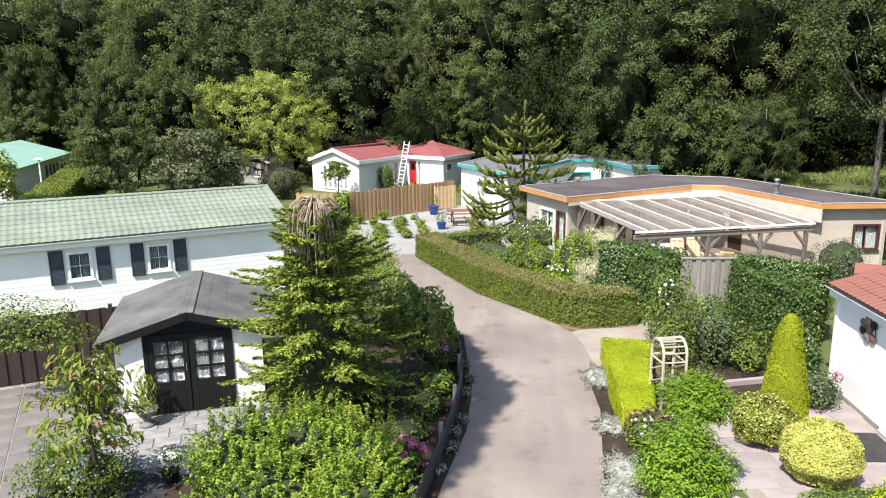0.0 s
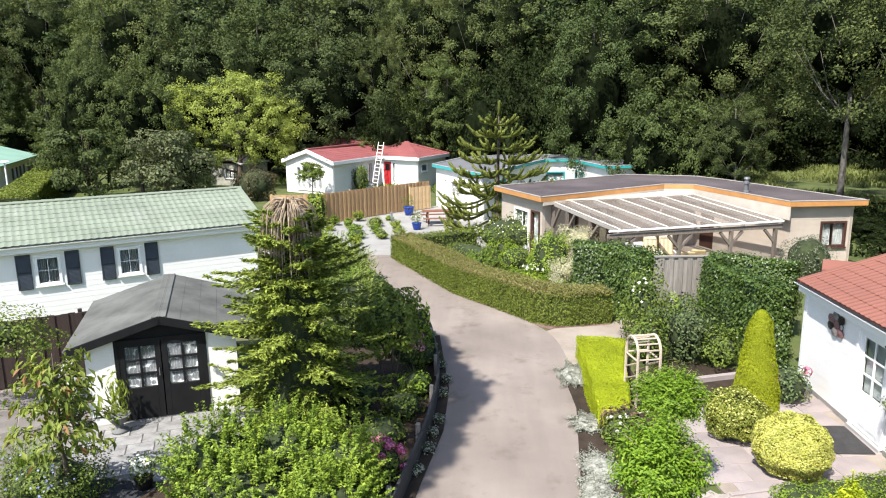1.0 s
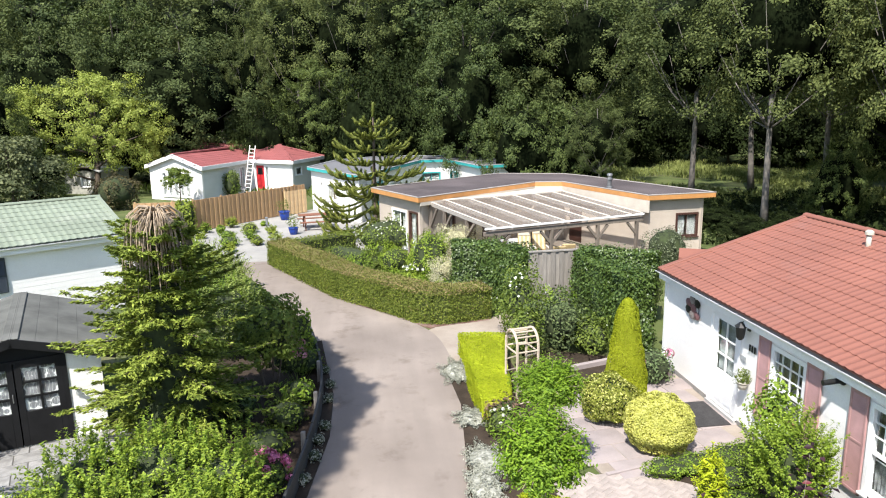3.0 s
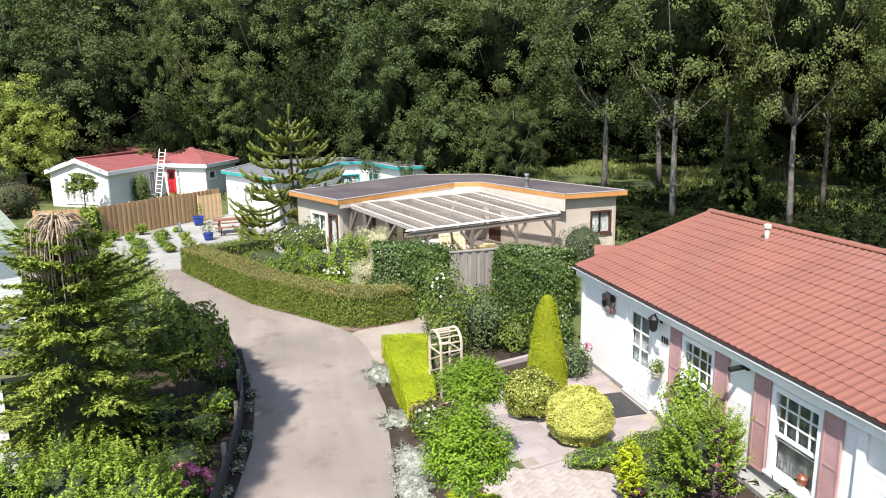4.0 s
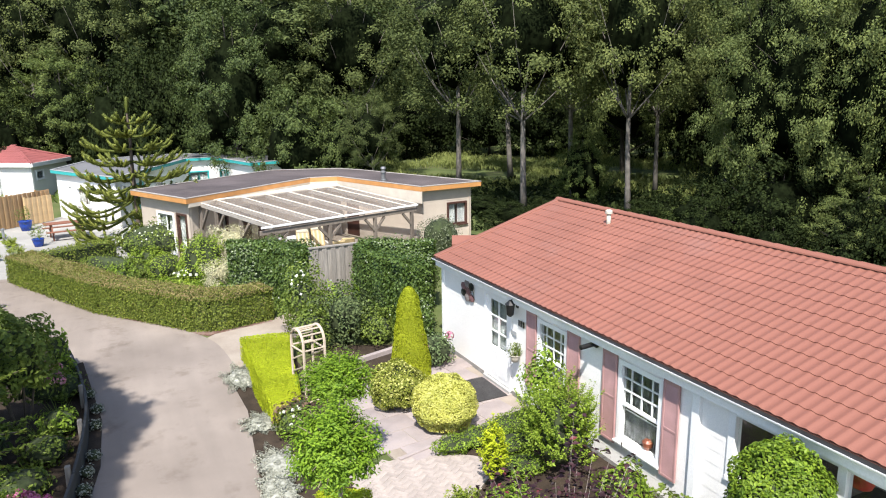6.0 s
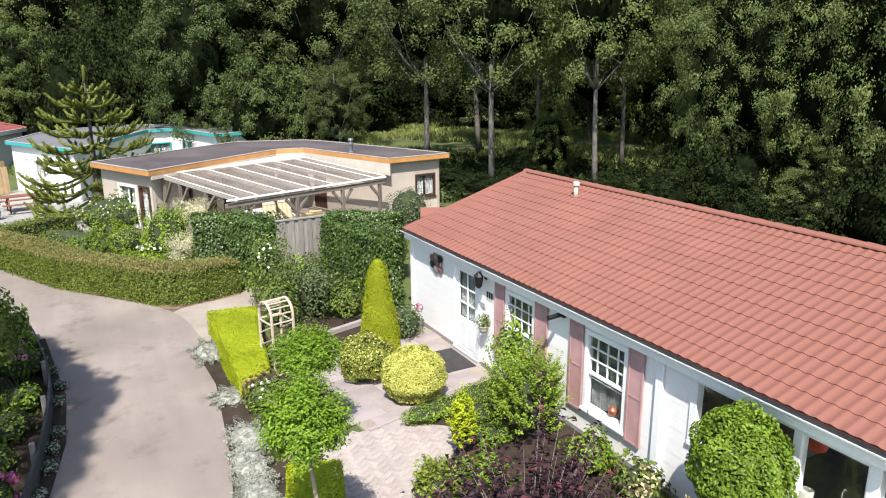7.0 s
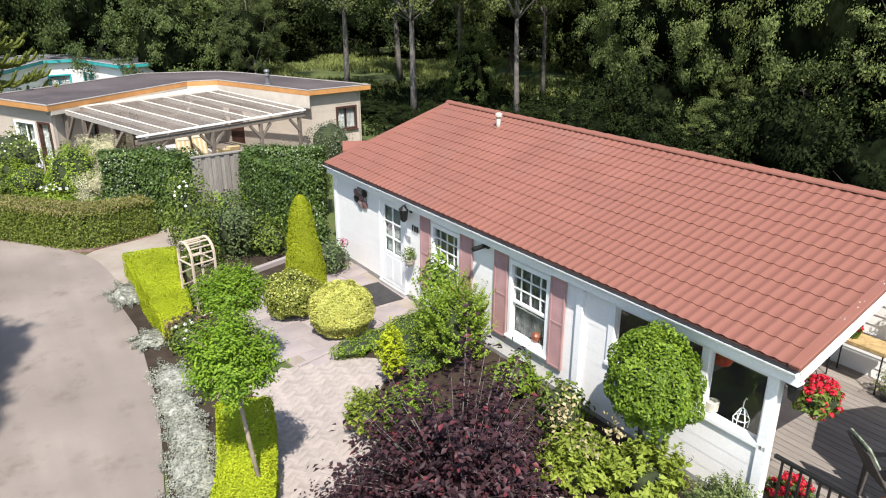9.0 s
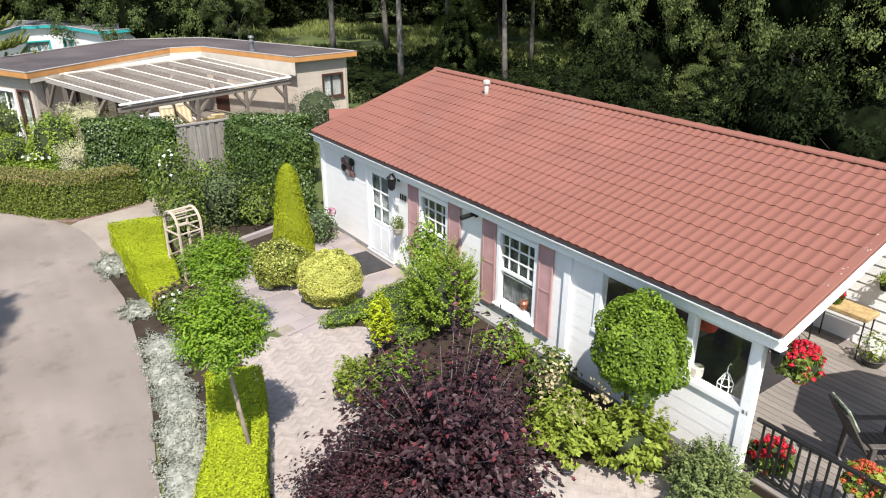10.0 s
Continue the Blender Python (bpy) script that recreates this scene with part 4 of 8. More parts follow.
def bungalow(h, edge, z, overhang, openings, wall_mat, roof_mat, fascia_mat, roof_label, fascia_label, trim_mat, fascia_h, board=0.0):
    """Walls with openings, a flat roof slab, fascia boards and a pale edge trim round an outline."""
    part("roof", prism(edge, z - 0.1, z - 0.01), roof_mat, h, roof_label)
    for a, b in zip(edge, edge[1:] + edge[:1]):
        m, ln = along(a, b)
        part("fascia", boxed(-0.02, ln + 0.02, -0.035, -0.001, z - fascia_h, z, 0.004), fascia_mat, h, fascia_label, m)
        part("roof_trim", boxed(-0.03, ln + 0.03, -0.045, 0.06, z + 0.001, z + 0.028, 0.003), trim_mat, h, "", m)
    line = inset(edge, overhang)
    for i, (a, b) in enumerate(zip(line, line[1:] + line[:1])):
        m, ln = along(a, b)
        wall_with(h, ln, 0.0, z - 0.101, openings.get(i, []), wall_mat, m, board=board)
    part("floor", prism(inset(line, 0.13), 0.0, 0.04), ROOM_SHADE, h)
    return line


FLAT = thing("flat_roofed_house", "beige angled bungalow with flat bitumen roof and orange fascia", "house")
ZF = 2.74
FLAT_EDGE = [(-4.89, 11.62), (0.88, 15.75), (2.14, 15.56), (3.95, 10.2), (6.85, 10.5), (3.97, 17.78), (3.24, 18.99), (0.06, 20.02), (-6.58, 15.37)]
FLAT_HOLES = {
    8: [(1.25, 2.5, 0.45, 2.0), (2.72, 3.42, 0.05, 2.05)],
    0: [(1.4, 1.9, 0.9, 2.0), (2.6, 3.2, 0.05, 2.0), (3.55, 4.0, 0.05, 2.0)],
    2: [(0.4, 1.35, 0.05, 2.02)],
    3: [(1.2, 2.15, 1.0, 1.92)],
}
FL_LINE = bungalow(FLAT, FLAT_EDGE, ZF, 0.25, FLAT_HOLES, BEIGE, BITUMEN, ORANGE, "flat brown-black bitumen roof", "orange painted fascia board", worn("pale_roof_trim", (0.34, 0.31, 0.28), 0.15), 0.19, 0.2)
BROWN_DOOR = worn("brown_door_paint", (0.06, 0.025, 0.018), 0.2, 2, 0.5)
for i, k in ((8, 0), (8, 1), (0, 0), (3, 0)):
    m, ln = along(FL_LINE[i], FL_LINE[(i + 1) % 9])
    window(FLAT, *FLAT_HOLES[i][k], m, 2 if k == 0 else 1, (), material=BROWN_DOOR if (i, k) != (8, 0) else None)
for i, k in ((0, 1), (0, 2), (2, 0)):
    m, ln = along(FL_LINE[i], FL_LINE[i + 1])
    a, b, c, d = FLAT_HOLES[i][k]
    part("door", boxed(a, b, 0.02, 0.07, c, d, 0.004), BROWN_DOOR, FLAT, "dark brown door", m)
# cream board under the fascia, on the side of the canopy
CREAM_BOARD = worn("cream_board_paint", (0.66, 0.595, 0.50), 0.06, 1.5, 0.6, 60, 0.08)
TAN_BOARD = worn("weathered_cream_board", (0.53, 0.47, 0.39), 0.1, 1.5, 0.7, 60, 0.1)
for i, a0, lo in ((0, 0.1, 2.40), (1, 0.0, 2.30), (2, 0.0, 2.06)):
    m, ln = along(FLAT_EDGE[i], FLAT_EDGE[i + 1])
    part("under_board", boxed(a0, ln + (0.06 if i == 2 else 0.0), -0.03, 0.02, lo, ZF - 0.191, 0.004), TAN_BOARD, FLAT, "cream board under the fascia", m)
part("flue", lathe([(0.13, 0.0), (0.13, 0.06), (0.09, 0.08), (0.09, 0.34), (0.13, 0.36), (0.13, 0.42), (0.085, 0.44), (0.085, 0.52), (0.13, 0.54), (0.10, 0.62)], 14), worn("dull_zinc", (0.20, 0.205, 0.21), 0.2, 5, 0.5, 60, 0.1, None, 0.5), FLAT, "grey metal flue with cowl", pose(3.42, 13.0, ZF - 0.02))

# glazed canopy in the angle of the wings, sloping to its front beam
CAN = thing("glazed_canopy", "timber canopy with clear sheet roof and white bars", "canopy")
C_FL, C_FR, C_BL, C_BR = Vector((-2.56, 8.0, 2.1)), Vector((3.56, 9.87, 2.1)), Vector((-4.38, 12.2, 2.47)), Vector((1.72, 14.2, 2.47))
k = Mat("canopy_sheet")
co = k.coords()
c = k.ramp(k.noise(1.5, 5, co), [(0.3, (0.31, 0.26, 0.215)), (0.7, (0.45, 0.39, 0.335))])
k.base(k.mix(c, k.ramp(k.noise(5.0, 6, co, 0.7), [(0.4, (0.75, 0.72, 0.68)), (0.65, (1, 1, 1))]), 0.6, "MULTIPLY"))
k.rough(0.5, 0, 0.3)
tr = k.t.nodes.new("ShaderNodeBsdfTransparent")
mx = k.t.nodes.new("ShaderNodeMixShader")
mx.inputs[0].default_value = 0.76
k.link(k.b.outputs[0], mx.inputs[1])
k.link(tr.outputs[0], mx.inputs[2])
k.link(mx.outputs[0], k.t.nodes["Material Output"].inputs[0])
CANOPY_SHEET = k.m
CANOPY_WOOD = wood("weathered_brown_timber", (0.12, 0.095, 0.075), (0.26, 0.215, 0.175), 0.85, axis=2)
BARS = (0.0, 0.115, 0.28, 0.445, 0.605, 0.76, 0.915, 1.0)
for a, b in zip(BARS, BARS[1:]):
    bm = bmesh.new()
    q = [C_FL.lerp(C_FR, a + 0.006), C_FL.lerp(C_FR, b - 0.006), C_BL.lerp(C_BR, b - 0.006), C_BL.lerp(C_BR, a + 0.006)]
    lo = [bm.verts.new(v + Vector((0, 0, 0.012))) for v in q]
    hi = [bm.verts.new(v + Vector((0, 0, 0.022))) for v in q]
    bm.faces.new(hi)
    bm.faces.new(lo[::-1])
    for i in range(4):
        bm.faces.new((lo[i], lo[(i + 1) % 4], hi[(i + 1) % 4], hi[i]))
    part("roof_sheet", bm, CANOPY_SHEET, CAN, "clear grey-brown plastic sheet")
for a in BARS:
    f, r = C_FL.lerp(C_FR, a), C_BL.lerp(C_BR, a)
    beam("glazing_bar", f + (f - r) * 0.008 + Vector((0, 0, 0.05)), r + Vector((0, 0, 0.05)), 0.058, 0.026, CREAM_BOARD, CAN, "white glazing bar")
    beam("rafter", f, r, 0.07, 0.12, GREYBEAM, CAN)
beam("back_rail", C_BL + Vector((-0.05, 0, 0.075)), C_BR + Vector((0.05, 0, 0.075)), 0.10, 0.05, CREAM_BOARD, CAN, "white rail at the canopy's back")
beam("front_beam", C_FL.lerp(C_FR, -0.07), C_FL.lerp(C_FR, 1.005), 0.12, 0.14, CANOPY_WOOD, CAN, drop=0.122)
beam("gutter", C_FL.lerp(C_FR, -0.07) + Vector((0.02, -0.1, 0.03)), C_FL.lerp(C_FR, 1.005) + Vector((0.02, -0.1, 0.03)), 0.075, 0.065, WHITE_SMOOTH, CAN, "white plastic gutter", 0.012)
part("infill_board", prism([tuple(C_BL.xy), tuple(C_BR.xy), (2.05, 15.45), (0.9, 15.62), (-4.75, 11.85)], 2.43, 2.46), CREAM_BOARD, CAN, "cream infill board behind the canopy")
for a in (0.02, 0.36, 0.68, 0.965):
    c = C_FL.lerp(C_FR, a)
    p = part("post", boxed(-0.06, 0.06, -0.06, 0.06, 0.0, 1.83, 0.006), CANOPY_WOOD, CAN, "", pose(c.x, c.y, 0, 0, 0, 17))
    d = (C_FR - C_FL).normalized()
    for sg in (-1, 1):
        if (a > 0.9 and sg > 0) or (a < 0.1 and sg < 0):
            continue
        beam("brace", c + Vector((0, 0, 1.38 - 2.1)), c + d * 0.42 * sg + Vector((0, 0, 1.84 - 2.1)), 0.09, 0.09, CANOPY_WOOD, CAN)
for a in (0.4, 0.75, 0.985):
    c = C_FL.lerp(C_BL, a)
    part("post", boxed(-0.055, 0.055, -0.055, 0.055, 0.0, c.z - 0.125, 0.006), CANOPY_WOOD, CAN, "", pose(c.x, c.y, 0, 0, 0, 17))
    d = (C_BL - C_FL).normalized()
    beam("brace", (c.x, c.y, 1.55), (c.x - d.x * 0.5, c.y - d.y * 0.5, c.z - 0.17), 0.09, 0.09, CANOPY_WOOD, CAN)

# ---- hedges, ivy, gate ----
hedge("privet_hedge", "clipped privet hedge with dry brown top along the lane", [(-3.55, 4.75), (-4.75, 4.46), (-5.12, 4.48), (-5.42, 4.72), (-7.75, 7.75), (-10.55, 13.2)], 0.95, 1.0, L_HEDGE, 11, 2500, 0.05, 0.042, ruffle=0.6, core_mat=INNER_HEDGE, dry=leafy("dry_hedge_leaves", (0.24, 0.17, 0.085), (0.42, 0.31, 0.17), 0.15, 0.8, 1.5))
hedge("lime_hedge", "low clipped lime-yellow conifer hedge at the lane's edge", [(-4.3, 1.35), (-4.72, -2.6)], 1.15, 0.6, L_LIME, 12, 4600, 0.034, 0.014, core_mat=INNER_GOLD, ends=(1.05, 0.5), ruffle=0.3)
hedge("lime_hedge", "low clipped lime-yellow conifer hedge under a small tree", [(-4.7, -6.2), (-5.15, -7.6), (-5.9, -9.3)], 0.78, 0.6, L_LIME, 13, 5200, 0.034, 0.014, core_mat=INNER_GOLD, ruffle=0.3)

top("soil_strip", prism([(-3.5, 4.2), (-5.35, 3.78), (-8.32, 7.4), (-11.2, 13.1), (-10.9, 13.2), (-8.0, 7.65), (-5.2, 4.1), (-3.5, 4.5)], -0.02, 0.012), ground_mat("red_brown_soil", [(0.35, (0.10, 0.055, 0.04)), (0.5, (0.20, 0.125, 0.10)), (0.65, (0.25, 0.20, 0.17))], 2.5, 40, 0.5), "strip of red-brown soil and litter under the hedge", "soil", kind="structure")


def ivy_wall(line, h, seed, density=2300):
    rng = np.random.default_rng(seed)
    p, n = hedge_points(line, 0.45, h, rng, density, 0.06, 0.0, 0.08)
    p = p + n * (0.06 * np.sin(p[:, :1] * 3.1 + p[:, 2:] * 4) + 0.05 * np.sin(p[:, 1:2] * 5.3 - p[:, 2:] * 2.2)) + rng.normal(size=p.shape) * 0.02
    n = unit(n + rng.normal(size=n.shape) * 0.35 + (0, 0, 0.45))
    ob = thing("ivy_hedge", "fence thickly overgrown with dark glossy ivy", "hedge")
    part("foliage", leaf_mesh("foliage", p, n, 0.066, 0.85, rng=rng), L_IVY, ob)
    bm = bmesh.new()
    for (ax, ay), (bx, by) in zip(line, line[1:]):
        ln = math.hypot(bx - ax, by - ay)
        box(bm, 0.14, ln - 0.14, -0.13, 0.13, -0.02, h - 0.12, 0, pose(ax, ay, 0, 0, 0, math.degrees(math.atan2(by - ay, bx - ax))))
    # the fence box wears the dark core colour in place of shade behind leaves
    part("fence", bm, INNER_SHADE, ob)
    return ob


ivy_wall([(-0.75, 4.3), (0.1, 4.0), (1.2, 3.2)], 2.08, 21)
ivy_wall([(-0.85, 4.05), (-0.35, 0.55)], 2.05, 23)
ivy_wall([(-2.35, 4.3), (-3.3, 6.2), (-4.3, 6.4)], 2.0, 22)

GATE = thing("garden_gate", "weathered grey board gate with overlapping slats", "gate", m=pose(-2.25, 4.25, 0, 0, 0, 3.0))
for i in range(11):
    x = i * 0.135
    part("board", boxed(x - 0.075, x + 0.075, -0.02 if i % 2 else 0.012, 0.0 if i % 2 else 0.032, 0.06, 1.98 + 0.04 * math.sin(i * 0.3), 0.004), GREYWOOD, GATE)
for z in (0.35, 1.05, 1.72):
    part("rail", boxed(-0.05, 1.45, 0.033, 0.07, z, z + 0.09, 0.004), GREYBEAM, GATE)
part("cap", boxed(-0.08, 1.48, -0.04, 0.06, 2.0, 2.05, 0.006), GREYBEAM, GATE)

# ---- timber fence at the lane's end ----


def board_fence(name, label, a, b, h, material, pitch=0.145, z=0.0, cap=False):
    (ax, ay), (bx, by) = a, b
    ln = math.hypot(bx - ax, by - ay)
    f = thing(name, label, "fence", m=pose(ax, ay, z, 0, 0, math.degrees(math.atan2(by - ay, bx - ax))))
    n = int(ln / pitch)
    bd = boxed(-pitch * 0.52, pitch * 0.52, -0.012, 0.012, 0.03, h, 0.003)
    me = mesh_of(bd, "board")
    me.materials.append(material)
    for i in range(n + 1):
        part("board", me, None, f, m=pose(i * ln / n, -0.014 if i % 2 else 0.014, RNG.uniform(-0.012, 0.012)))
    for zz in (0.3, h * 0.8):
        part("rail", boxed(0, ln, 0.027, 0.065, zz, zz + 0.08, 0.003), material, f)
    for i in range(int(ln / 1.8) + 1):
        part("post", boxed(i * 1.8 - 0.045, i * 1.8 + 0.045, 0.066, 0.155, 0, h + 0.05, 0.004), material, f)
    return f


board_fence("board_fence", "tan vertical-board fence round the gravel yard", (-15.5, 21.4), (-10.35, 27.4), 1.66, TANWOOD)
board_fence("board_fence", "tan vertical-board fence beside the gap", (-18.4, 21.3), (-16.5, 21.4), 1.6, TANWOOD)
board_fence("board_fence", "pale new board screen at the fence's end", (-11.3, 25.9), (-10.25, 26.9), 1.42, worn("pale_plywood", (0.52, 0.36, 0.19), 0.1))
board_fence("board_fence", "dark brown stained board fence behind the shed", (-21.5, -2.6), (-16.3, 0.3), 1.62, BROWNWOOD)

# ---- far houses ----


def far_walls(h, x0, x1, y0, y1, z1, holes=(), board=0.0, paint=None):
    paint = paint or WHITE
    wall_with(h, x1 - x0, 0.0, z1, list(holes), paint, pose(x0, y0, 0), board=board)
    part("wall", boxed(x0, x1, y1 - 0.12, y1, 0, z1, 0), paint, h)
    part("wall", boxed(x0, x0 + 0.12, y0 + 0.12, y1 - 0.12, 0, z1, 0), paint, h)
    part("wall", boxed(x1 - 0.12, x1, y0 + 0.12, y1 - 0.12, 0, z1, 0), paint, h)
    # partition added behind the windows, dark in place of an unlit room
    part("inner_wall", boxed(x0 + 0.2, x1 - 0.2, y0 + 1.0, y0 + 1.06, 0, z1, 0), ROOM_SHADE, h)


# white chalet with red roof: a gabled wing towards the lane, and a hipped body behind it
RH = thing("far_red_chalet", "white chalet with bright red tiled roof and red door", "house")
# Greyer copy of the white for walls turned from the sun, shade in colour.
SIDE_SHADE = worn("side_shade_white", (0.66, 0.655, 0.63), 0.05, 1.0, 0.8)
RH_EDGE = [(-21.74, 35.6), (-17.3, 32.58), (-14.91, 38.17), (-11.62, 35.91), (-9.55, 40.39), (-17.5, 46.0), (-20.9, 42.0)]
RH_LINE = inset(RH_EDGE, 0.25)
RH_HOLES = {
    0: [(1.2, 1.62, 0.3, 1.92), (1.75, 2.17, 0.3, 1.92), (2.3, 2.72, 0.3, 1.92), (2.85, 3.27, 0.3, 1.92), (3.4, 3.82, 0.3, 1.92)],
    1: [(4.65, 5.3, 0.3, 1.95)],
    2: [(0.62, 1.36, 0.05, 1.98), (1.48, 1.8, 0.1, 1.95)],
    3: [(0.5, 1.4, 1.3, 1.85)],
}
for i, (a, b) in enumerate(zip(RH_LINE, RH_LINE[1:] + RH_LINE[:1])):
    m, ln = along(a, b)
    wall_with(RH, ln, 0.0, 2.3, RH_HOLES.get(i, []), SIDE_SHADE if i in (1, 3) else WHITE, m, board=0.0)
    for k, q in enumerate(RH_HOLES.get(i, [])):
        if (i, k) == (2, 0):
            rd = part("door", boxed(q[0], q[1], 0.0, 0.05, q[2], q[3], 0.004), worn("red_door_paint", (0.48, 0.02, 0.025), 0.08), RH, "bright red door with a dark pane", m)
            part("pane", boxed(q[0] + 0.14, q[1] - 0.14, -0.012, -0.004, 1.3, 1.8, 0), BLACK_PAINT, rd)
        else:
            window(RH, *q, m, 2 if (i, k) == (1, 0) else 1, ())
m, ln = along(RH_LINE[0], RH_LINE[1])
part("gable", prism([(0.0, 0.0), (ln, 0.0), (ln / 2, 0.72)], -0.12, 0.0), WHITE, RH, "white gable", m @ pose(0, 0, 2.3, 90, 0, 0))


def slope_roof(house, pts, material, label, course=0.35, pitch=0.22):
    """A roof slope on corner points, its first two along the eave: a thin slab with rows of pressed tiles."""
    pts = [Vector(p) for p in pts]
    x = (pts[1] - pts[0]).normalized()
    n = x.cross(pts[-1] - pts[0]).normalized()
    y = n.cross(x)
    m = Matrix((x, y, n)).transposed().to_4x4()
    m.translation = pts[0]
    flat = [((p - pts[0]).dot(x), (p - pts[0]).dot(y)) for p in pts]
    r = part("roof", prism(flat, -0.08, -0.01), material, house, label, m)
    tile = wave_tile(pitch, course)
    x0, x1 = min(p[0] for p in flat), max(p[0] for p in flat)
    y1 = max(p[1] for p in flat)
    co = np.zeros(len(tile.vertices) * 3)
    tile.vertices.foreach_get("co", co)
    co = co.reshape(-1, 3)
    fc = np.array([list(p.vertices) for p in tile.polygons])
    V, F = [], []
    for j in range(int(y1 / course) + 1):
        for i in range(int((x1 - x0) / pitch) + 1):
            u, v = x0 + i * pitch, j * course
            if inside(u + pitch / 2, v + course / 2, flat):
                F.append(fc + len(V) * len(co))
                V.append(co + (u, v, 0))
    me = bpy.data.meshes.new("tiles")
    me.from_pydata(np.concatenate(V).tolist(), [], np.concatenate(F).tolist())
    me.polygons.foreach_set("use_smooth", [True] * len(me.polygons))
    part("tiles", me, material, r, kind="stuff")
    return r


RZ = 2.37
G1, G2, GI, B1, B2, BK, BL = [Vector((x, y, RZ)) for x, y in RH_EDGE]
APEX, JOIN, RL_, RR_ = Vector((-19.5, 34.1, 3.16)), Vector((-16.0, 41.5, 3.21)), Vector((-19.47, 43.4, 3.21)), Vector((-12.64, 39.7, 3.21))
for q in ((G2, GI, JOIN, APEX), (Vector((-18.24, 43.0, RZ)), G1, APEX, JOIN), (BL, Vector((-18.2, 40.4, RZ)), JOIN, RL_), (GI, B1, RR_, JOIN), (B1, B2, RR_), (B2, BK, RL_, RR_), (BK, BL, RL_)):
    slope_roof(RH, q, RED_FAR, "bright red pressed tile roof")
for p, q in ((G1, APEX), (APEX, G2), (G2, GI), (GI, B1), (B1, B2), (B2, BK), (BK, BL), (BL, G1)):
    beam("bargeboard" if APEX in (p, q) else "fascia", p + Vector((0, 0, 0.05)), q + Vector((0, 0, 0.05)), 0.05, 0.26, WHITE_SMOOTH, RH, "white painted board")
for p, q in ((APEX, JOIN), (RL_, RR_), (RR_, B1), (RR_, B2)):
    part("ridge_cap", tube([p + Vector((0, 0, 0.02)), q + Vector((0, 0, 0.02))], 0.09, 8), RED_FAR, RH)

ALU = worn("dull_aluminium", (0.50, 0.48, 0.45), 0.1, 4, 0.5, 60, 0.05, None, 0.3)
LAD = thing("ladder", "pale aluminium ladder leaning on the red roof", "ladder", m=pose(-15.05, 36.3, 0.0, -26, 5, -4))
for x in (-0.2, 0.2):
    part("rail", boxed(x - 0.024, x + 0.024, -0.03, 0.03, 0, 3.85, 0.004), ALU, LAD)
for i in range(12):
    part("rung", boxed(-0.2, 0.2, -0.02, 0.02, 0.25 + i * 0.3, 0.29 + i * 0.3, 0.003), ALU, LAD)

# white house with turquoise edges
TE = thing("turquoise_edged_house", "white angled bungalow with grey roof and turquoise fascia", "house")
GREY_ROOF = worn("grey_flat_roof", (0.13, 0.13, 0.135), 0.12, 0.8, 0.9)
TE_EDGE = [(-10.12, 28.08), (-7.07, 21.95), (-2.85, 31.26), (-1.13, 31.46), (0.17, 26.0), (3.0, 26.9), (1.4, 33.2), (-0.6, 34.4), (-4.8, 36.0), (-8.5, 33.0)]
TE_HOLES = {
    0: [(1.3, 1.7, 0.4, 1.85), (2.2, 3.7, 0.9, 1.8)],
    1: [(0.6, 1.2, 1.2, 2.1), (2.5, 3.5, 0.05, 1.98), (5.0, 6.2, 1.0, 1.9)],
    2: [(0.3, 1.5, 0.95, 1.75)],
    3: [(0.6, 1.9, 1.15, 1.85)],
}
TE_LINE = bungalow(TE, TE_EDGE, 2.62, 0.2, TE_HOLES, WHITE, GREY_ROOF, TEAL, "flat grey roof", "turquoise fascia", worn("grey_roof_edge", (0.36, 0.37, 0.37), 0.1), 0.17)
for i in TE_HOLES:
    m, ln = along(TE_LINE[i], TE_LINE[i + 1])
    for k, q in enumerate(TE_HOLES[i]):
        if (i, k) == (1, 1):
            part("door", boxed(q[0], q[1], 0.02, 0.06, q[2], q[3], 0.003), TEAL, TE, "turquoise door", m)
        else:
            window(TE, *q, m, 2 if i > 1 else 1, (), material=TEAL if i > 1 else None)
part("vent", lathe([(0.07, 0), (0.07, 0.25), (0.12, 0.27), (0.12, 0.33), (0.05, 0.36)], 10), WHITE_SMOOTH, TE, "white roof vent", pose(-1.0, 32.6, 2.6))

# far chalet with the mint roof, and the clipped hedge in front of it
MG = thing("far_green_chalet", "white chalet with mint green roof behind a clipped hedge", "house", m=pose(-51.5, 24.5, 0, 0, 0, 68))
MG.matrix_world = pose(-38.6, 26.5, 0, 0, 0, 111.2)
MW = [(9.3, 9.9, 0.7, 1.8), (11.6, 12.2, 0.7, 1.8), (14.3, 14.9, 0.7, 1.8)]
wall_with(MG, 16.6, 0.0, 2.3, MW, WHITE, I4, board=0)
gable_end(MG, 0.0, 7.0, 0.0, 2.3, 3.5, WHITE, 1)
gable_end(MG, 16.6, 7.0, 0.0, 2.3, 3.5, WHITE, -1)
part("wall", boxed(0, 16.6, 6.88, 7.0, 0, 2.3, 0), WHITE, MG)
part("inner_wall", boxed(0.2, 16.4, 1.2, 1.26, 0, 2.3, 0), ROOM_SHADE, MG)
for q in MW:
    window(MG, *q, I4, 1, ())
    for x in (q[0] - 0.5, q[1] + 0.1):
        shutter(MG, x, x + 0.4, 0.6, 1.9, I4, NAVY, 8)
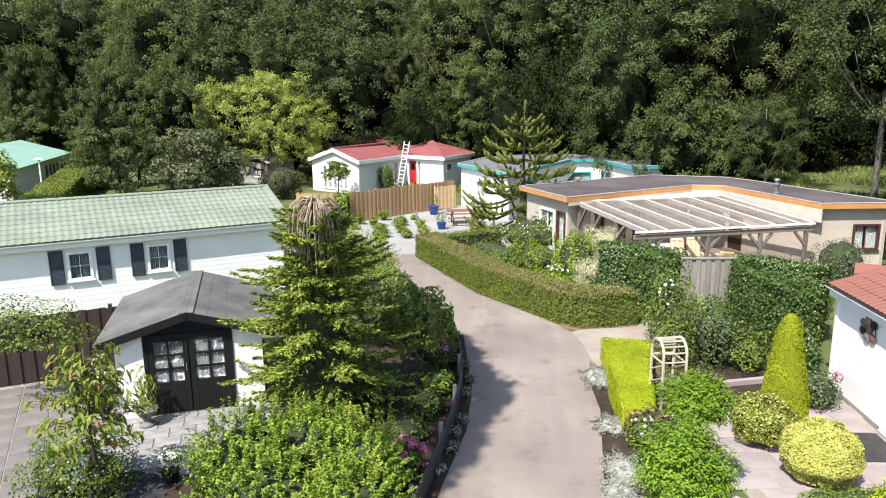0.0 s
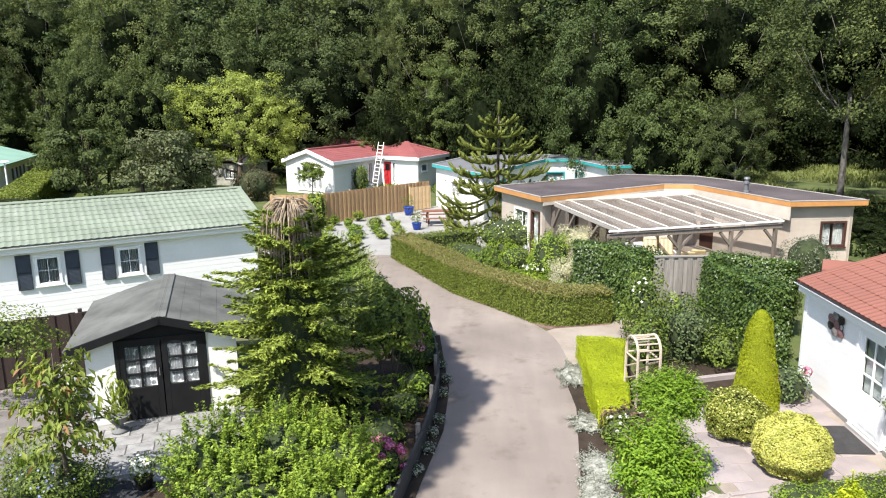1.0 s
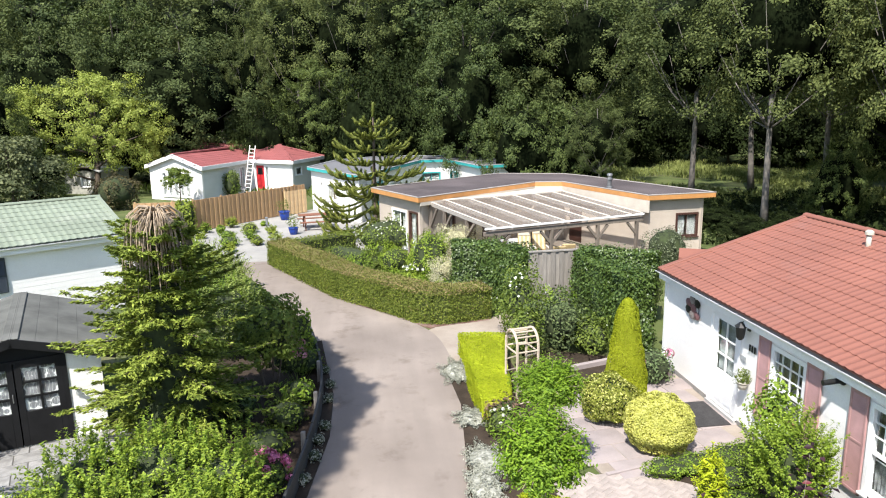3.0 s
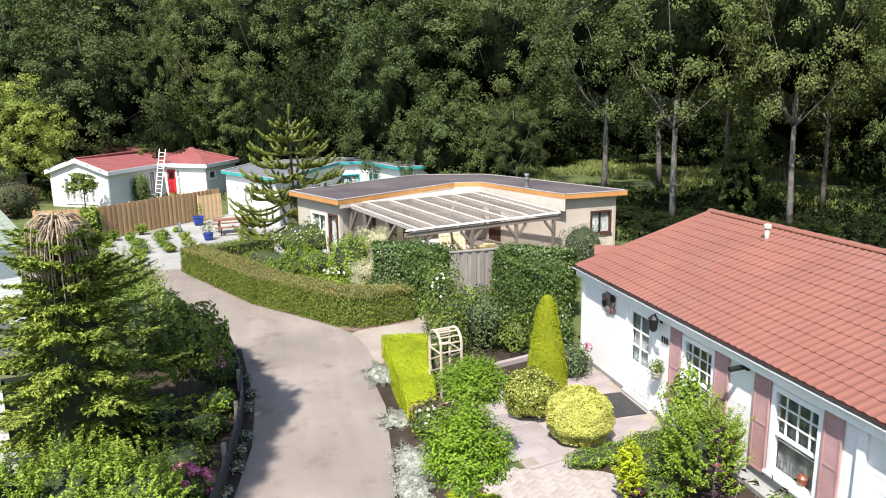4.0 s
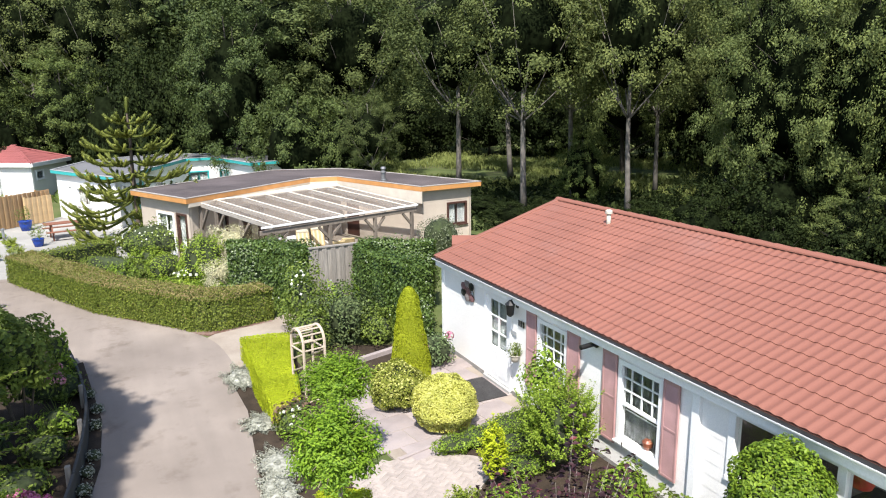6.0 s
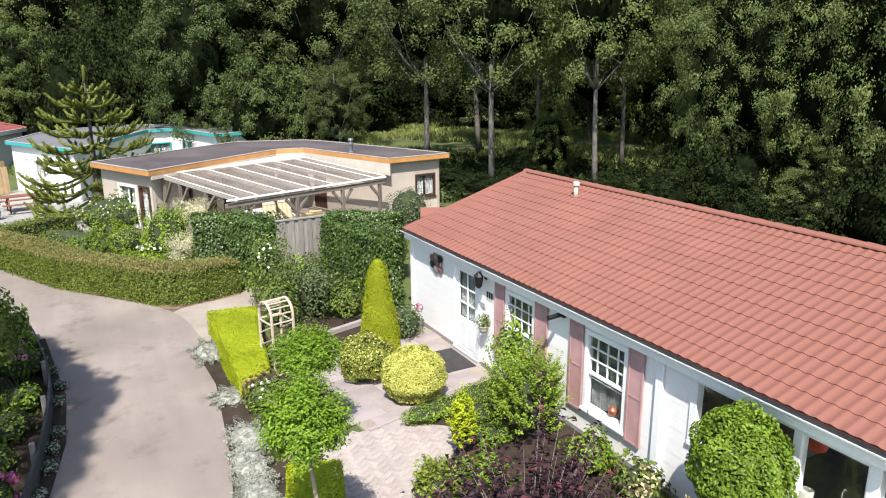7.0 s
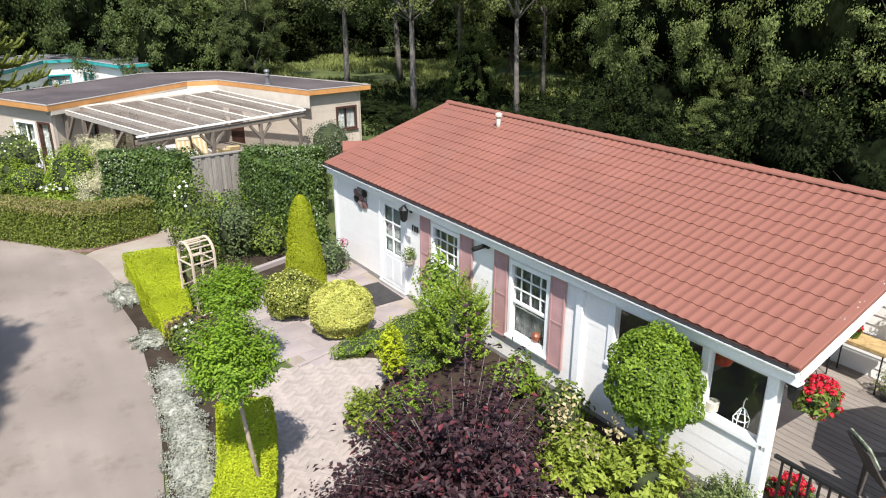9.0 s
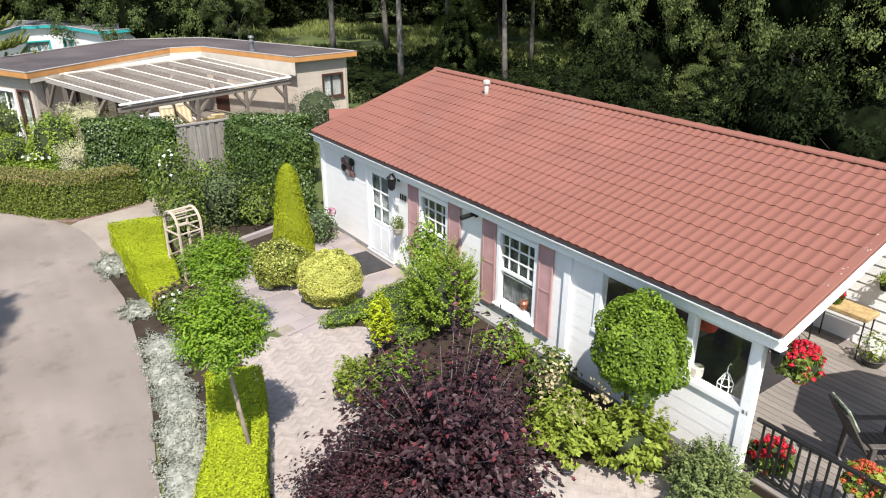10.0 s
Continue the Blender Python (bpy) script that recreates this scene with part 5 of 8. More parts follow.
for fl in (0, 1):
    mm = (pose(0, -0.3, 2.38) if not fl else pose(16.6, 7.3, 2.38, 0, 0, 180)) @ pose(0, 0, 0, math.degrees(math.atan2(1.15, 3.8)), 0, 0)
    part("roof", boxed(-0.3, 16.9, 0, math.hypot(3.8, 1.15), -0.08, 0.0, 0.01), MINT_ROOF, MG, "mint green sheet roof", mm)
hedge("tall_hedge", "tall clipped hedge with sunlit top by the far chalet", [(-31.9, 19.9), (-41.7, 39.5)], 1.9, 1.75, L_HEDGE, 41, 420, 0.12, 0.05)
LAMP = thing("street_lamp", "white post lamp with a flat round shade", "lamp", m=pose(-37.2, 27.5, 0))
part("pole", lathe([(0.06, 0), (0.05, 2.9)], 8), WHITE_SMOOTH, LAMP)
part("shade", lathe([(0.1, 2.9), (0.32, 2.96), (0.27, 3.02), (0.08, 3.08)], 14), WHITE_SMOOTH, LAMP, "flat white lamp shade")

SM = thing("small_grey_chalet", "small cream chalet with low gable, walls darkened for tree shade", "house", m=pose(-29.0, 40.5, -0.02, 0, 0, -20) @ Matrix.Diagonal((0.85, 0.85, 0.8, 1)))
# wall colour darkened for the shade that the trees throw on it
far_walls(SM, 0, 3.6, 0, 4.0, 2.2, [(1.7, 2.7, 0.7, 1.6)], 0.0, worn("tree_shade_wall", (0.34, 0.33, 0.28), 0.15, 1.0, 0.9))
window(SM, 1.7, 2.7, 0.7, 1.6, I4, 1, ())
part("roof", prism([(-0.3, 2.1), (1.8, 2.75), (3.9, 2.1), (3.9, 2.2), (1.8, 2.87), (-0.3, 2.2)], -4.3, 0.3), worn("dull_roof_sheet", (0.40, 0.40, 0.38), 0.15, 1.0, 0.8), SM, "low grey gable roof", pose(0, 0, 0, 90, 0, 0))

# ---- yard at the lane's end ----


def picnic_table(m):
    t = thing("picnic_table", "red-brown timber picnic table with fixed benches", "table", m=m)
    for i in range(5):
        part("top_board", boxed(-0.9, 0.9, -0.36 + i * 0.146, -0.36 + i * 0.146 + 0.135, 0.72, 0.755, 0.004), REDWOOD, t)
    for sg in (-1, 1):
        for i in range(2):
            y = sg * (0.62 + i * 0.14)
            part("bench_board", boxed(-0.9, 0.9, y - 0.065, y + 0.065, 0.42, 0.455, 0.004), REDWOOD, t)
    for x in (-0.6, 0.6):
        part("cross_rail", boxed(x - 0.03, x + 0.03, -0.78, 0.78, 0.34, 0.42, 0.003), REDWOOD, t)
        for sg in (-1, 1):
            part("leg", boxed(x - 0.03, x + 0.03, -0.05, 0.05, 0.0, 0.82, 0.003), REDWOOD, t, "", pose(0, sg * 0.58, 0, sg * 28, 0, 0))
    return t


picnic_table(pose(-9.4, 21.3, 0, 0, 0, 10))
BLUE = worn("blue_glaze", (0.01, 0.05, 0.32), 0.15, 3, 0.2)


def potted(name, label, m, r, h, material, leaf_mat, seed, plant=0.35, petals=None, leaf=0.09):
    p = thing(name, label, "plant pot", m=m)
    part("pot", lathe([(r * 0.7, 0), (r * 0.95, h * 0.6), (r, h * 0.92), (r * 1.08, h * 0.93), (r * 1.08, h), (r * 0.9, h), (r * 0.86, h * 0.88)], 16), material, p, smooth=True)
    rng = np.random.default_rng(seed)
    q, n = ball_points(260, np.array([plant, plant, plant * 1.05]), rng, 0.3, 0.5)
    part("plant", leaf_mesh("plant", q + (0, 0, h + plant * 0.75), unit(n + rng.normal(size=n.shape) * 0.4), leaf, 0.35, rng=rng), leaf_mat, p, kind="stuff")
    if petals:
        q, n = ball_points(220, np.array([plant, plant, plant]) * 1.05, rng, 0.3, 0.2, lo=-0.2)
        part("bloom_mass", leaf_mesh("bloom_mass", q + (0, 0, h + plant * 0.8), n, 0.055, 0.9, rng=rng), petals, p, kind="stuff")
    return p


potted("planter", "glazed blue pot with a spiky plant on gravel", pose(-11.3, 24.4, 0), 0.3, 0.5, BLUE, L_SHRUB, 51, 0.4)
potted("planter", "glazed blue pot with a bushy plant by the table", pose(-10.45, 19.7, 0), 0.24, 0.36, BLUE, L_SHRUB, 52, 0.36)
for i, (x, y, r, h) in enumerate(((-13.6, 19.3, 0.5, 0.45), (-12.7, 20.6, 0.55, 0.6), (-13.2, 17.3, 0.6, 0.55), (-15.2, 18.0, 0.4, 0.45), (-14.2, 20.8, 0.3, 0.5), (-11.9, 17.2, 0.35, 0.5), (-12.2, 22.6, 0.3, 0.3), (-16.0, 19.4, 0.5, 0.5))):
    shrub("gravel_shrub", "small mounded green shrub growing in pale gravel", (r * 0.75, r * 0.75, h * 0.45), (L_BRIGHT, L_LIGHT, L_BRIGHT, L_LIGHT)[i % 4], 60 + i, 700, 0.075, 0.25, 0.3, pose(x, y, 0), "shrubs in the gravel yard")
for i, (x, y, r, h) in enumerate(((-14.6, 16.6, 0.35, 0.4), (-12.4, 18.6, 0.3, 0.45), (-11.2, 18.3, 0.3, 0.35), (-13.9, 22.3, 0.35, 0.6), (-15.0, 21.0, 0.3, 0.5), (-12.9, 15.9, 0.3, 0.35), (-11.6, 20.3, 0.25, 0.3), (-16.9, 17.2, 0.45, 0.5), (-14.9, 19.4, 0.25, 0.3))):
    sprayed_shrub("gravel_plant", "loose flowering plant growing in pale gravel", (r * 0.7, r * 0.7, h * 0.4), (L_LIGHT, L_BRIGHT, L_LIGHT)[i % 3], 620 + i, 60, 12, 0.075, 0.24, pose(x, y, 0), "plants in the gravel yard")
for i, (x, y, rx, rz) in enumerate(((-11.5, 5.2, 0.9, 1.0), (-11.1, 3.6, 0.8, 0.95), (-12.4, 7.2, 1.0, 1.05), (-13.0, 9.6, 0.9, 0.8), (-11.9, 8.9, 0.6, 0.6))):
    sprayed_shrub("feathery_shrub", "feathery light green shrub beside the lane", (rx, rx * 0.9, rz), (L_FEATHER, L_BRIGHT)[i % 2], 640 + i, 260, 18, 0.075, 0.5, pose(x, y, 0), "feathery shrubs beside the lane", rise=1.2)
shrub("tall_shrub", "bright green shrub in the gap of the tan fence", (0.5, 0.4, 0.95), L_LIGHT, 71, 900, 0.14, 0.2, 0.3, pose(-15.9, 21.2, 0))
bm = lathe([(0.06, 0), (0.06, 0.62), (0.085, 0.64), (0.085, 0.7), (0.02, 0.72)], 10)
top("bollard_light", bm, STEEL, "short grey bollard light in the gravel", "lamp", m=pose(-11.9, 21.1, 0))
top("white_cabinet", boxed(-0.3, 0.3, -0.25, 0.25, 0, 1.25, 0.02), worn("pale_cabinet_paint", (0.66, 0.69, 0.72), 0.04), "pale grey utility cabinet by the fence", "cabinet", m=pose(-16.3, 17.6, 0, 0, 0, 20))

# ---- garden behind the privet hedge ----


def monkey_puzzle(m, h=6.35):
    """Whorls of long scaly ropes that droop below, level out above, and fork into upturned tips."""
    rng = np.random.default_rng(81)
    t = thing("monkey_puzzle_tree", "young monkey puzzle tree with rope-like whorled branches", "tree", m=m)
    part("trunk", tube([(0.02 * math.sin(i), 0.02 * math.cos(i * 1.3), h * i / 10) for i in range(11)], [0.13 - 0.010 * i for i in range(11)], 10), BARK, t, smooth=True)
    levels = 9
    for lv in range(levels + 1):
        q = lv / levels
        z = 1.0 + (h - 1.5) * q
        ln = 3.0 * (1 - q) ** 0.72 + 0.42
        k = 8 if q < 0.65 else 6
        if lv == levels:
            k = 1
        for b in range(k):
            a = 2 * math.pi * (b + rng.uniform(-0.3, 0.3)) / k + lv * 0.7
            L = ln * rng.uniform(0.75, 1.1)
            bm = bmesh.new()
            pc, pn, pa = [], [], []

            def rope(p0, ang, length, rise, sag, tip_up, r):
                pts = []
                for i in range(9):
                    s = i / 8
                    pts.append(Vector(p0) + Vector((math.cos(ang) * length * s, math.sin(ang) * length * s, rise * length * s - sag * length * math.sin(math.pi * s * 0.85) + tip_up * length * s**4)))
                tube(pts, [r * (0.55 + 0.45 * min(1, 2.2 * i / 8)) * (1 if i < 8 else 0.5) for i in range(9)], 6, bm)
                for i in range(8):
                    d = pts[i + 1] - pts[i]
                    for j in range(max(8, int(d.length / 0.0065))):
                        s = rng.random()
                        side = Vector(rng.normal(size=3)).cross(d).normalized()
                        pc.append(pts[i] + d * s + side * r * (0.55 + 0.45 * min(1, 2.2 * (i + s) / 8)) * 1.15)
                        pn.append(side + d.normalized() * -0.5)
                        pa.append(d.normalized() + side * 0.7)
                return pts

            if lv == levels:
                main = rope((0, 0, h - 0.6), a, 0.05, 14.0, 0.0, 0.0, 0.075)
            else:
                rise = -0.30 * (1 - q) ** 1.5 + 0.42 * q * q
                main = rope((0, 0, z), a, L, rise, 0.12, 0.30 - 0.12 * q, 0.055)
                if L > 0.7:
                    for i in (4, 5, 6):
                        for sg in (-1, 1):
                            if rng.random() < 0.72:
                                rope(main[i], a + sg * rng.uniform(0.4, 0.85), L * rng.uniform(0.22, 0.36), 0.10, 0.06, 0.45, 0.05)
            br = part("branch", bm, L_ARAU, t, smooth=True)
            part("scale_cover", leaf_mesh("scale_cover", np.array(pc), np.array(pn), 0.065, 0.42, along=np.array(pa), rng=rng), L_ARAU, br, kind="stuff")
    return t


monkey_puzzle(pose(-6.35, 18.2, 0))
shrub("white_shrub", "loose shrub with small white flower heads", (1.5, 1.0, 0.85), L_SHRUB, 82, 3500, 0.1, 0.25, 0.35, pose(-5.9, 14.0, 0.0))
rng = np.random.default_rng(83)
q, n = ball_points(170, np.array([1.55, 1.05, 0.9]), rng, 0.25, 0.1, lo=0.1)
top("white_flower_heads", leaf_mesh("white_flower_heads", q + (-5.9, 14.0, 0.82), n, 0.075, 0.9, rng=rng), P_WHITE, "scattered white flower heads over the shrub", "flower", kind="stuff")
shrub("box_shrub", "bright green rounded shrub behind the hedge", (0.6, 0.55, 0.55), L_VIVID, 84, 2400, 0.06, 0.2, 0.25, pose(-5.9, 10.6, 0.0))
for i, (x, y, r, h, mt) in enumerate(((-5.2, 9.7, 0.5, 0.5, L_SHRUB), (-5.5, 8.6, 0.45, 0.4, L_VIVID), (-4.9, 7.6, 0.5, 0.45, L_BRIGHT), (-6.6, 11.6, 0.55, 0.5, L_SHRUB), (-3.4, 6.1, 0.55, 0.5, L_BRIGHT), (-5.0, 10.9, 0.6, 0.6, L_SHRUB), (-6.9, 9.6, 0.5, 0.4, L_SHRUB), (-5.8, 7.5, 0.45, 0.35, L_SHRUB), (-6.3, 8.6, 0.5, 0.4, L_BRIGHT), (-7.3, 11.0, 0.55, 0.45, L_BRIGHT), (-6.4, 12.6, 0.6, 0.7, L_VIVID))):
    sprayed_shrub("border_plant", "loose leafy border plant behind the privet hedge", (r, r * 0.9, h * 0.6), mt, 850 + i, 90, 12, 0.09, 0.28, pose(x, y, 0.0), "plants behind the privet hedge")
shrub("tall_shrub", "tall light green shrub behind the hedge", (0.75, 0.7, 1.0), L_VIVID, 85, 4200, 0.075, 0.25, 0.3, pose(-4.75, 8.9, 0.0), freq=4.5)
shrub("cream_shrub", "cream-white variegated willow shrub", (0.95, 0.75, 0.65), leafy("cream_leaves", (0.46, 0.44, 0.27), (0.72, 0.67, 0.50), 0.3, 0.6, 1.2), 86, 7000, 0.055, 0.3, 0.4, pose(-3.65, 9.9, 0.7), freq=4.5, aspect=0.3, up=0.8, core=0.6, core_mat=worn("inner_cream_foliage", (0.28, 0.26, 0.15), 0.3, 6, 0.95))
shrub("cream_shrub", "cream-white variegated willow shrub low by the hedge", (0.85, 0.6, 0.55), bpy.data.materials["cream_leaves"], 87, 6500, 0.055, 0.3, 0.4, pose(-4.1, 7.3, 0.35), freq=4.5, aspect=0.3, up=0.8, core=0.6, core_mat=bpy.data.materials["inner_cream_foliage"])
shrub("ivy_mound", "mound of dark ivy beside the gate", (1.15, 0.9, 1.05), L_IVY, 88, 4200, 0.085, 0.15, 0.2, pose(-2.6, 6.6, 0.0), aspect=0.85)
shrub("dark_shrub", "dark rounded evergreen by the beige house", (0.5, 0.45, 0.95), L_IVY, 89, 1500, 0.08, 0.12, 0.2, pose(-4.6, 13.0, 0.0))
shrub("low_hedge_plant", "low green border plants behind the hedge", (1.6, 0.5, 0.42), L_SHRUB, 90, 1800, 0.08, 0.25, 0.3, pose(-7.6, 12.2, 0.0, 0, 0, -55))
shrub("low_hedge_plant", "low green border plants behind the hedge", (1.3, 0.5, 0.40), L_BRIGHT, 91, 1500, 0.08, 0.25, 0.3, pose(-4.4, 6.3, 0.0, 0, 0, 10))
hedge("privet_hedge", "short clipped privet hedge at the yard", [(-10.1, 14.1), (-7.6, 15.4)], 0.9, 0.8, L_HEDGE, 92, 420, 0.07)
rng = np.random.default_rng(93)
q, n = ball_points(80, np.array([0.7, 0.25, 0.22]), rng, 0.3, 0.1, lo=0.0)
top("white_blooms", leaf_mesh("white_blooms", q + (-5.0, 8.7, 0.62), n, 0.10, 0.95, rng=rng), P_WHITE, "cluster of white blooms", "flower", kind="stuff")
shrub("grey_shrub", "grey-green loose shrub at the house corner", (0.85, 0.7, 1.0), leafy("grey_green_leaves", (0.10, 0.12, 0.07), (0.24, 0.26, 0.17), 0.25, 0.6, 1.0), 94, 2200, 0.07, 0.3, 0.4, pose(3.9, 8.3, 0.0))

LOUNGE_C = worn("straw_cushion", (0.66, 0.50, 0.26), 0.12, 6, 0.9)
LOUNGE_S = worn("cream_cushion_stripe", (0.74, 0.66, 0.50), 0.1, 6, 0.9)


def lounge_chair(m, label, back=0.85):
    c = thing("garden_chair", label, "chair", "chairs under the canopy", m)
    part("seat", boxed(-0.26, 0.26, -0.30, 0.28, 0.38, 0.46, 0.03), LOUNGE_C, c)
    b = part("backrest", boxed(-0.26, 0.26, -0.04, 0.04, 0.0, back, 0.03), LOUNGE_C, c, "", pose(0, 0.28, 0.44, -22, 0, 0))
    for k in range(3):
        part("stripe", boxed(-0.20 + 0.16 * k, -0.13 + 0.16 * k, -0.043, -0.036, 0.03, back - 0.03, 0.0), LOUNGE_S, b, "pale stripe on the cushion")
    part("head_roll", boxed(-0.24, 0.24, -0.075, -0.02, back - 0.2, back - 0.02, 0.03), LOUNGE_S, b, "padded headrest")
    for x in (-0.27, 0.27):
        for y in (-0.22, 0.26):
            part("leg", boxed(x - 0.02, x + 0.02, y - 0.02, y + 0.02, 0, 0.4, 0.003), WHITE_SMOOTH, c)
        part("armrest", boxed(x - 0.03, x + 0.03, -0.26, 0.3, 0.62, 0.65, 0.006), WHITE_SMOOTH, c)
    return c


ch = lounge_chair(pose(-0.72, 11.15, 0, 0, 0, -12), "high-backed white garden chair with straw-striped cushion")
copy_thing(ch, pose(0.02, 11.4, 0, 0, 0, -4))
ch = lounge_chair(pose(0.5, 10.75, 0, 0, 0, 175), "low-backed white garden chair with straw-striped cushion", 0.45)
copy_thing(ch, pose(1.05, 11.1, 0, 0, 0, 168))
GT = thing("garden_table", "white garden table under the canopy", "table", m=pose(-1.15, 12.3, 0, 0, 0, 19))
part("tabletop", boxed(-0.7, 0.7, -0.4, 0.4, 0.7, 0.74, 0.01), WHITE_SMOOTH, GT)
for x in (-0.6, 0.6):
    for y in (-0.32, 0.32):
        part("leg", boxed(x - 0.03, x + 0.03, y - 0.03, y + 0.03, 0, 0.7, 0.004), WHITE_SMOOTH, GT)
top("terrace", prism([(-5.9, 7.6), (3.8, 9.7), (2.3, 15.7), (0.8, 15.9), (-4.75, 11.95)], -0.02, 0.006), SAND, "pale paved terrace under the canopy", "terrace", kind="structure")
SR = thing("small_red_roof", "small lean-to with red tile roof between the houses", "shed", m=pose(2.79, 4.86, 0, 0, 0, -117))
part("wall", boxed(0.28, 1.12, 0, 1.2, 0, 1.73, 0.01), BEIGE, SR)
part("roof", prism([(0.2, 1.70), (0.7, 1.88), (1.2, 1.70), (1.2, 1.76), (0.7, 1.95), (0.2, 1.76)], -1.3, 0.1), RED_TILE, SR, "small red gabled roof", pose(0, 0, 0, 90, 0, 0))

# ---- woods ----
# Woodland leaves in three tones: sun and depth shade are put into the colours.
L_SUNLIT = leafy("sunlit_woodland_leaves", (0.095, 0.125, 0.036), (0.255, 0.295, 0.095), 0.25, 0.5, 0.3, None, 0.7, 0.2)
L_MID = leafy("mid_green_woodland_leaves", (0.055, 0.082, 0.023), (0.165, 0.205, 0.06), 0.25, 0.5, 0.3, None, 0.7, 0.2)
L_DEPTH_SHADE = leafy("depth_shade_leaves", (0.024, 0.04, 0.013), (0.075, 0.10, 0.034), 0.18, 0.6, 0.25, None, 0.75, 0.12)


def wood_tree(label, h, r, mt, bk, seed, lo, nb, nc, per, leaf, cr, br=0.34, r0=None, core=0.62, droop=0.3, fork=None):
    """A woodland tree: trunk and limbs, a crown of many small boughs of leaf sprays, and a near-black core in place of
    inner shade.
    """
    rng = np.random.default_rng(seed)
    rz = h * (1 - lo) / 2
    mid = h - rz
    R = np.array([r, r, rz])
    i = np.arange(nb) + 0.5
    z = 1 - 1.8 * i / nb
    a = i * 2.399963 + rng.uniform(-0.5, 0.5, nb)
    s = np.sqrt(np.maximum(0, 1 - z * z))
    d = np.column_stack([s * np.cos(a), s * np.sin(a), z])
    c = d * R * rng.uniform(0.62, 1.0, (nb, 1))
    size = r * br * rng.uniform(0.6, 1.35, (nb, 1, 1))
    e = unit(rng.normal(size=(nb, nc, 3)) + d[:, None] * 0.7 + (0, 0, 0.45))
    q = c[:, None] + e * size * rng.uniform(0.35, 1.0, (nb, nc, 1)) * (1.1, 1.1, 0.75)
    # sprays: leaves strewn along a short drooping shoot from each clump's middle
    ax = unit(rng.normal(size=(nb, nc, 3)) * 0.7 + d[:, None] * 0.8 + np.array([0, 0, -droop]))
    u = rng.uniform(-0.5, 1.0, (nb, nc, per, 1))
    off = rng.normal(size=(nb, nc, per, 3)) * cr * 0.42 * (1.1, 1.1, 0.7)
    p = q[:, :, None] + ax[:, :, None] * u * cr + off
    n = unit(off / cr * 1.1 + d[:, None, None] * 0.45 + rng.normal(size=p.shape) * 0.28 + np.array([0, 0, 0.5]))
    ob = thing("forest_tree", label, "tree", "woodland trees", pose(0, 300, 0))
    o = np.array([0, 0, mid])
    tips = [tuple(t * 0.92 + o) for t in c[:: max(1, nb // 16)]]
    part("trunk", limb_mesh(h * 0.9, r0 or h * 0.018, tips, rng, 0.004 * (seed % 5 - 2), fork or max(0.12, lo * 0.8)), bk, ob, smooth=True)
    part("crown", leaf_mesh("crown", (p + o).reshape(-1, 3), n.reshape(-1, 3), leaf, 0.55, rng=rng), mt, ob)
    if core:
        # near-black ball inside the crown, so that its gaps read as shade
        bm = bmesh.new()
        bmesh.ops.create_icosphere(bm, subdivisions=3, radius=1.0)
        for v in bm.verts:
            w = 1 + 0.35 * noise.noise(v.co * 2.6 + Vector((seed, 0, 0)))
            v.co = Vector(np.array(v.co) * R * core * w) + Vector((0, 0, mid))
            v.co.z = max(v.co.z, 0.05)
        part("inner_foliage", bm, CROWN_GAP_SHADE, ob, smooth=True)
    return ob


CROWN_GAP_SHADE = worn("crown_gap_shade", (0.007, 0.010, 0.004), 0.4, 3.0, 1.0, 12, 0.8, None, 0.0, 0.02)
DARK_LEAFY = "tall leafy woodland tree with dark green crown"
KINDS = [
    wood_tree(DARK_LEAFY, 12, 5.0, L_FOREST, DARK_BARK, 100, 0.05, 74, 6, 60, 0.185, 0.44, 0.27),
    wood_tree("tall ash with pale trunk and feathery hanging leaves", 17, 4.5, L_FOREST_B, PALE_BARK, 101, 0.26, 58, 4, 92, 0.17, 0.55, 0.27, 0.21, 0.46, 0.8, 0.48),
    wood_tree(DARK_LEAFY, 16, 4.5, L_FOREST, DARK_BARK, 102, 0.25, 62, 6, 54, 0.20, 0.46, 0.29),
    wood_tree("low spreading woodland bush with small leaves", 6, 3.2, L_MID, DARK_BARK, 103, -0.05, 48, 6, 54, 0.135, 0.30, 0.27),
    wood_tree("woodland tree with light green sunlit crown", 10, 3.6, L_MID, DARK_BARK, 104, 0.02, 74, 6, 62, 0.135, 0.34, 0.27, None, 0.5),
    wood_tree(DARK_LEAFY, 17, 4.8, L_DEPTH_SHADE, DARK_BARK, 105, 0.2, 40, 4, 34, 0.40, 0.66, 0.32),
    wood_tree("undergrowth bush coloured near black for shade", 5, 3.0, L_UNDER, DARK_BARK, 106, -0.05, 26, 7, 36, 0.19, 0.42, 0.36),
    wood_tree("woodland tree with sparse sunlit sprays over dark branches", 13, 4.5, L_SUNLIT, DARK_BARK, 107, 0.02, 80, 4, 108, 0.11, 0.40, 0.22, None, 0.54, 0.35),
]
SIZE = ((12, 5.0), (17, 4.5), (16, 4.5), (6, 3.2), (10, 3.6), (17, 4.8), (5, 3.0), (13, 4.5))
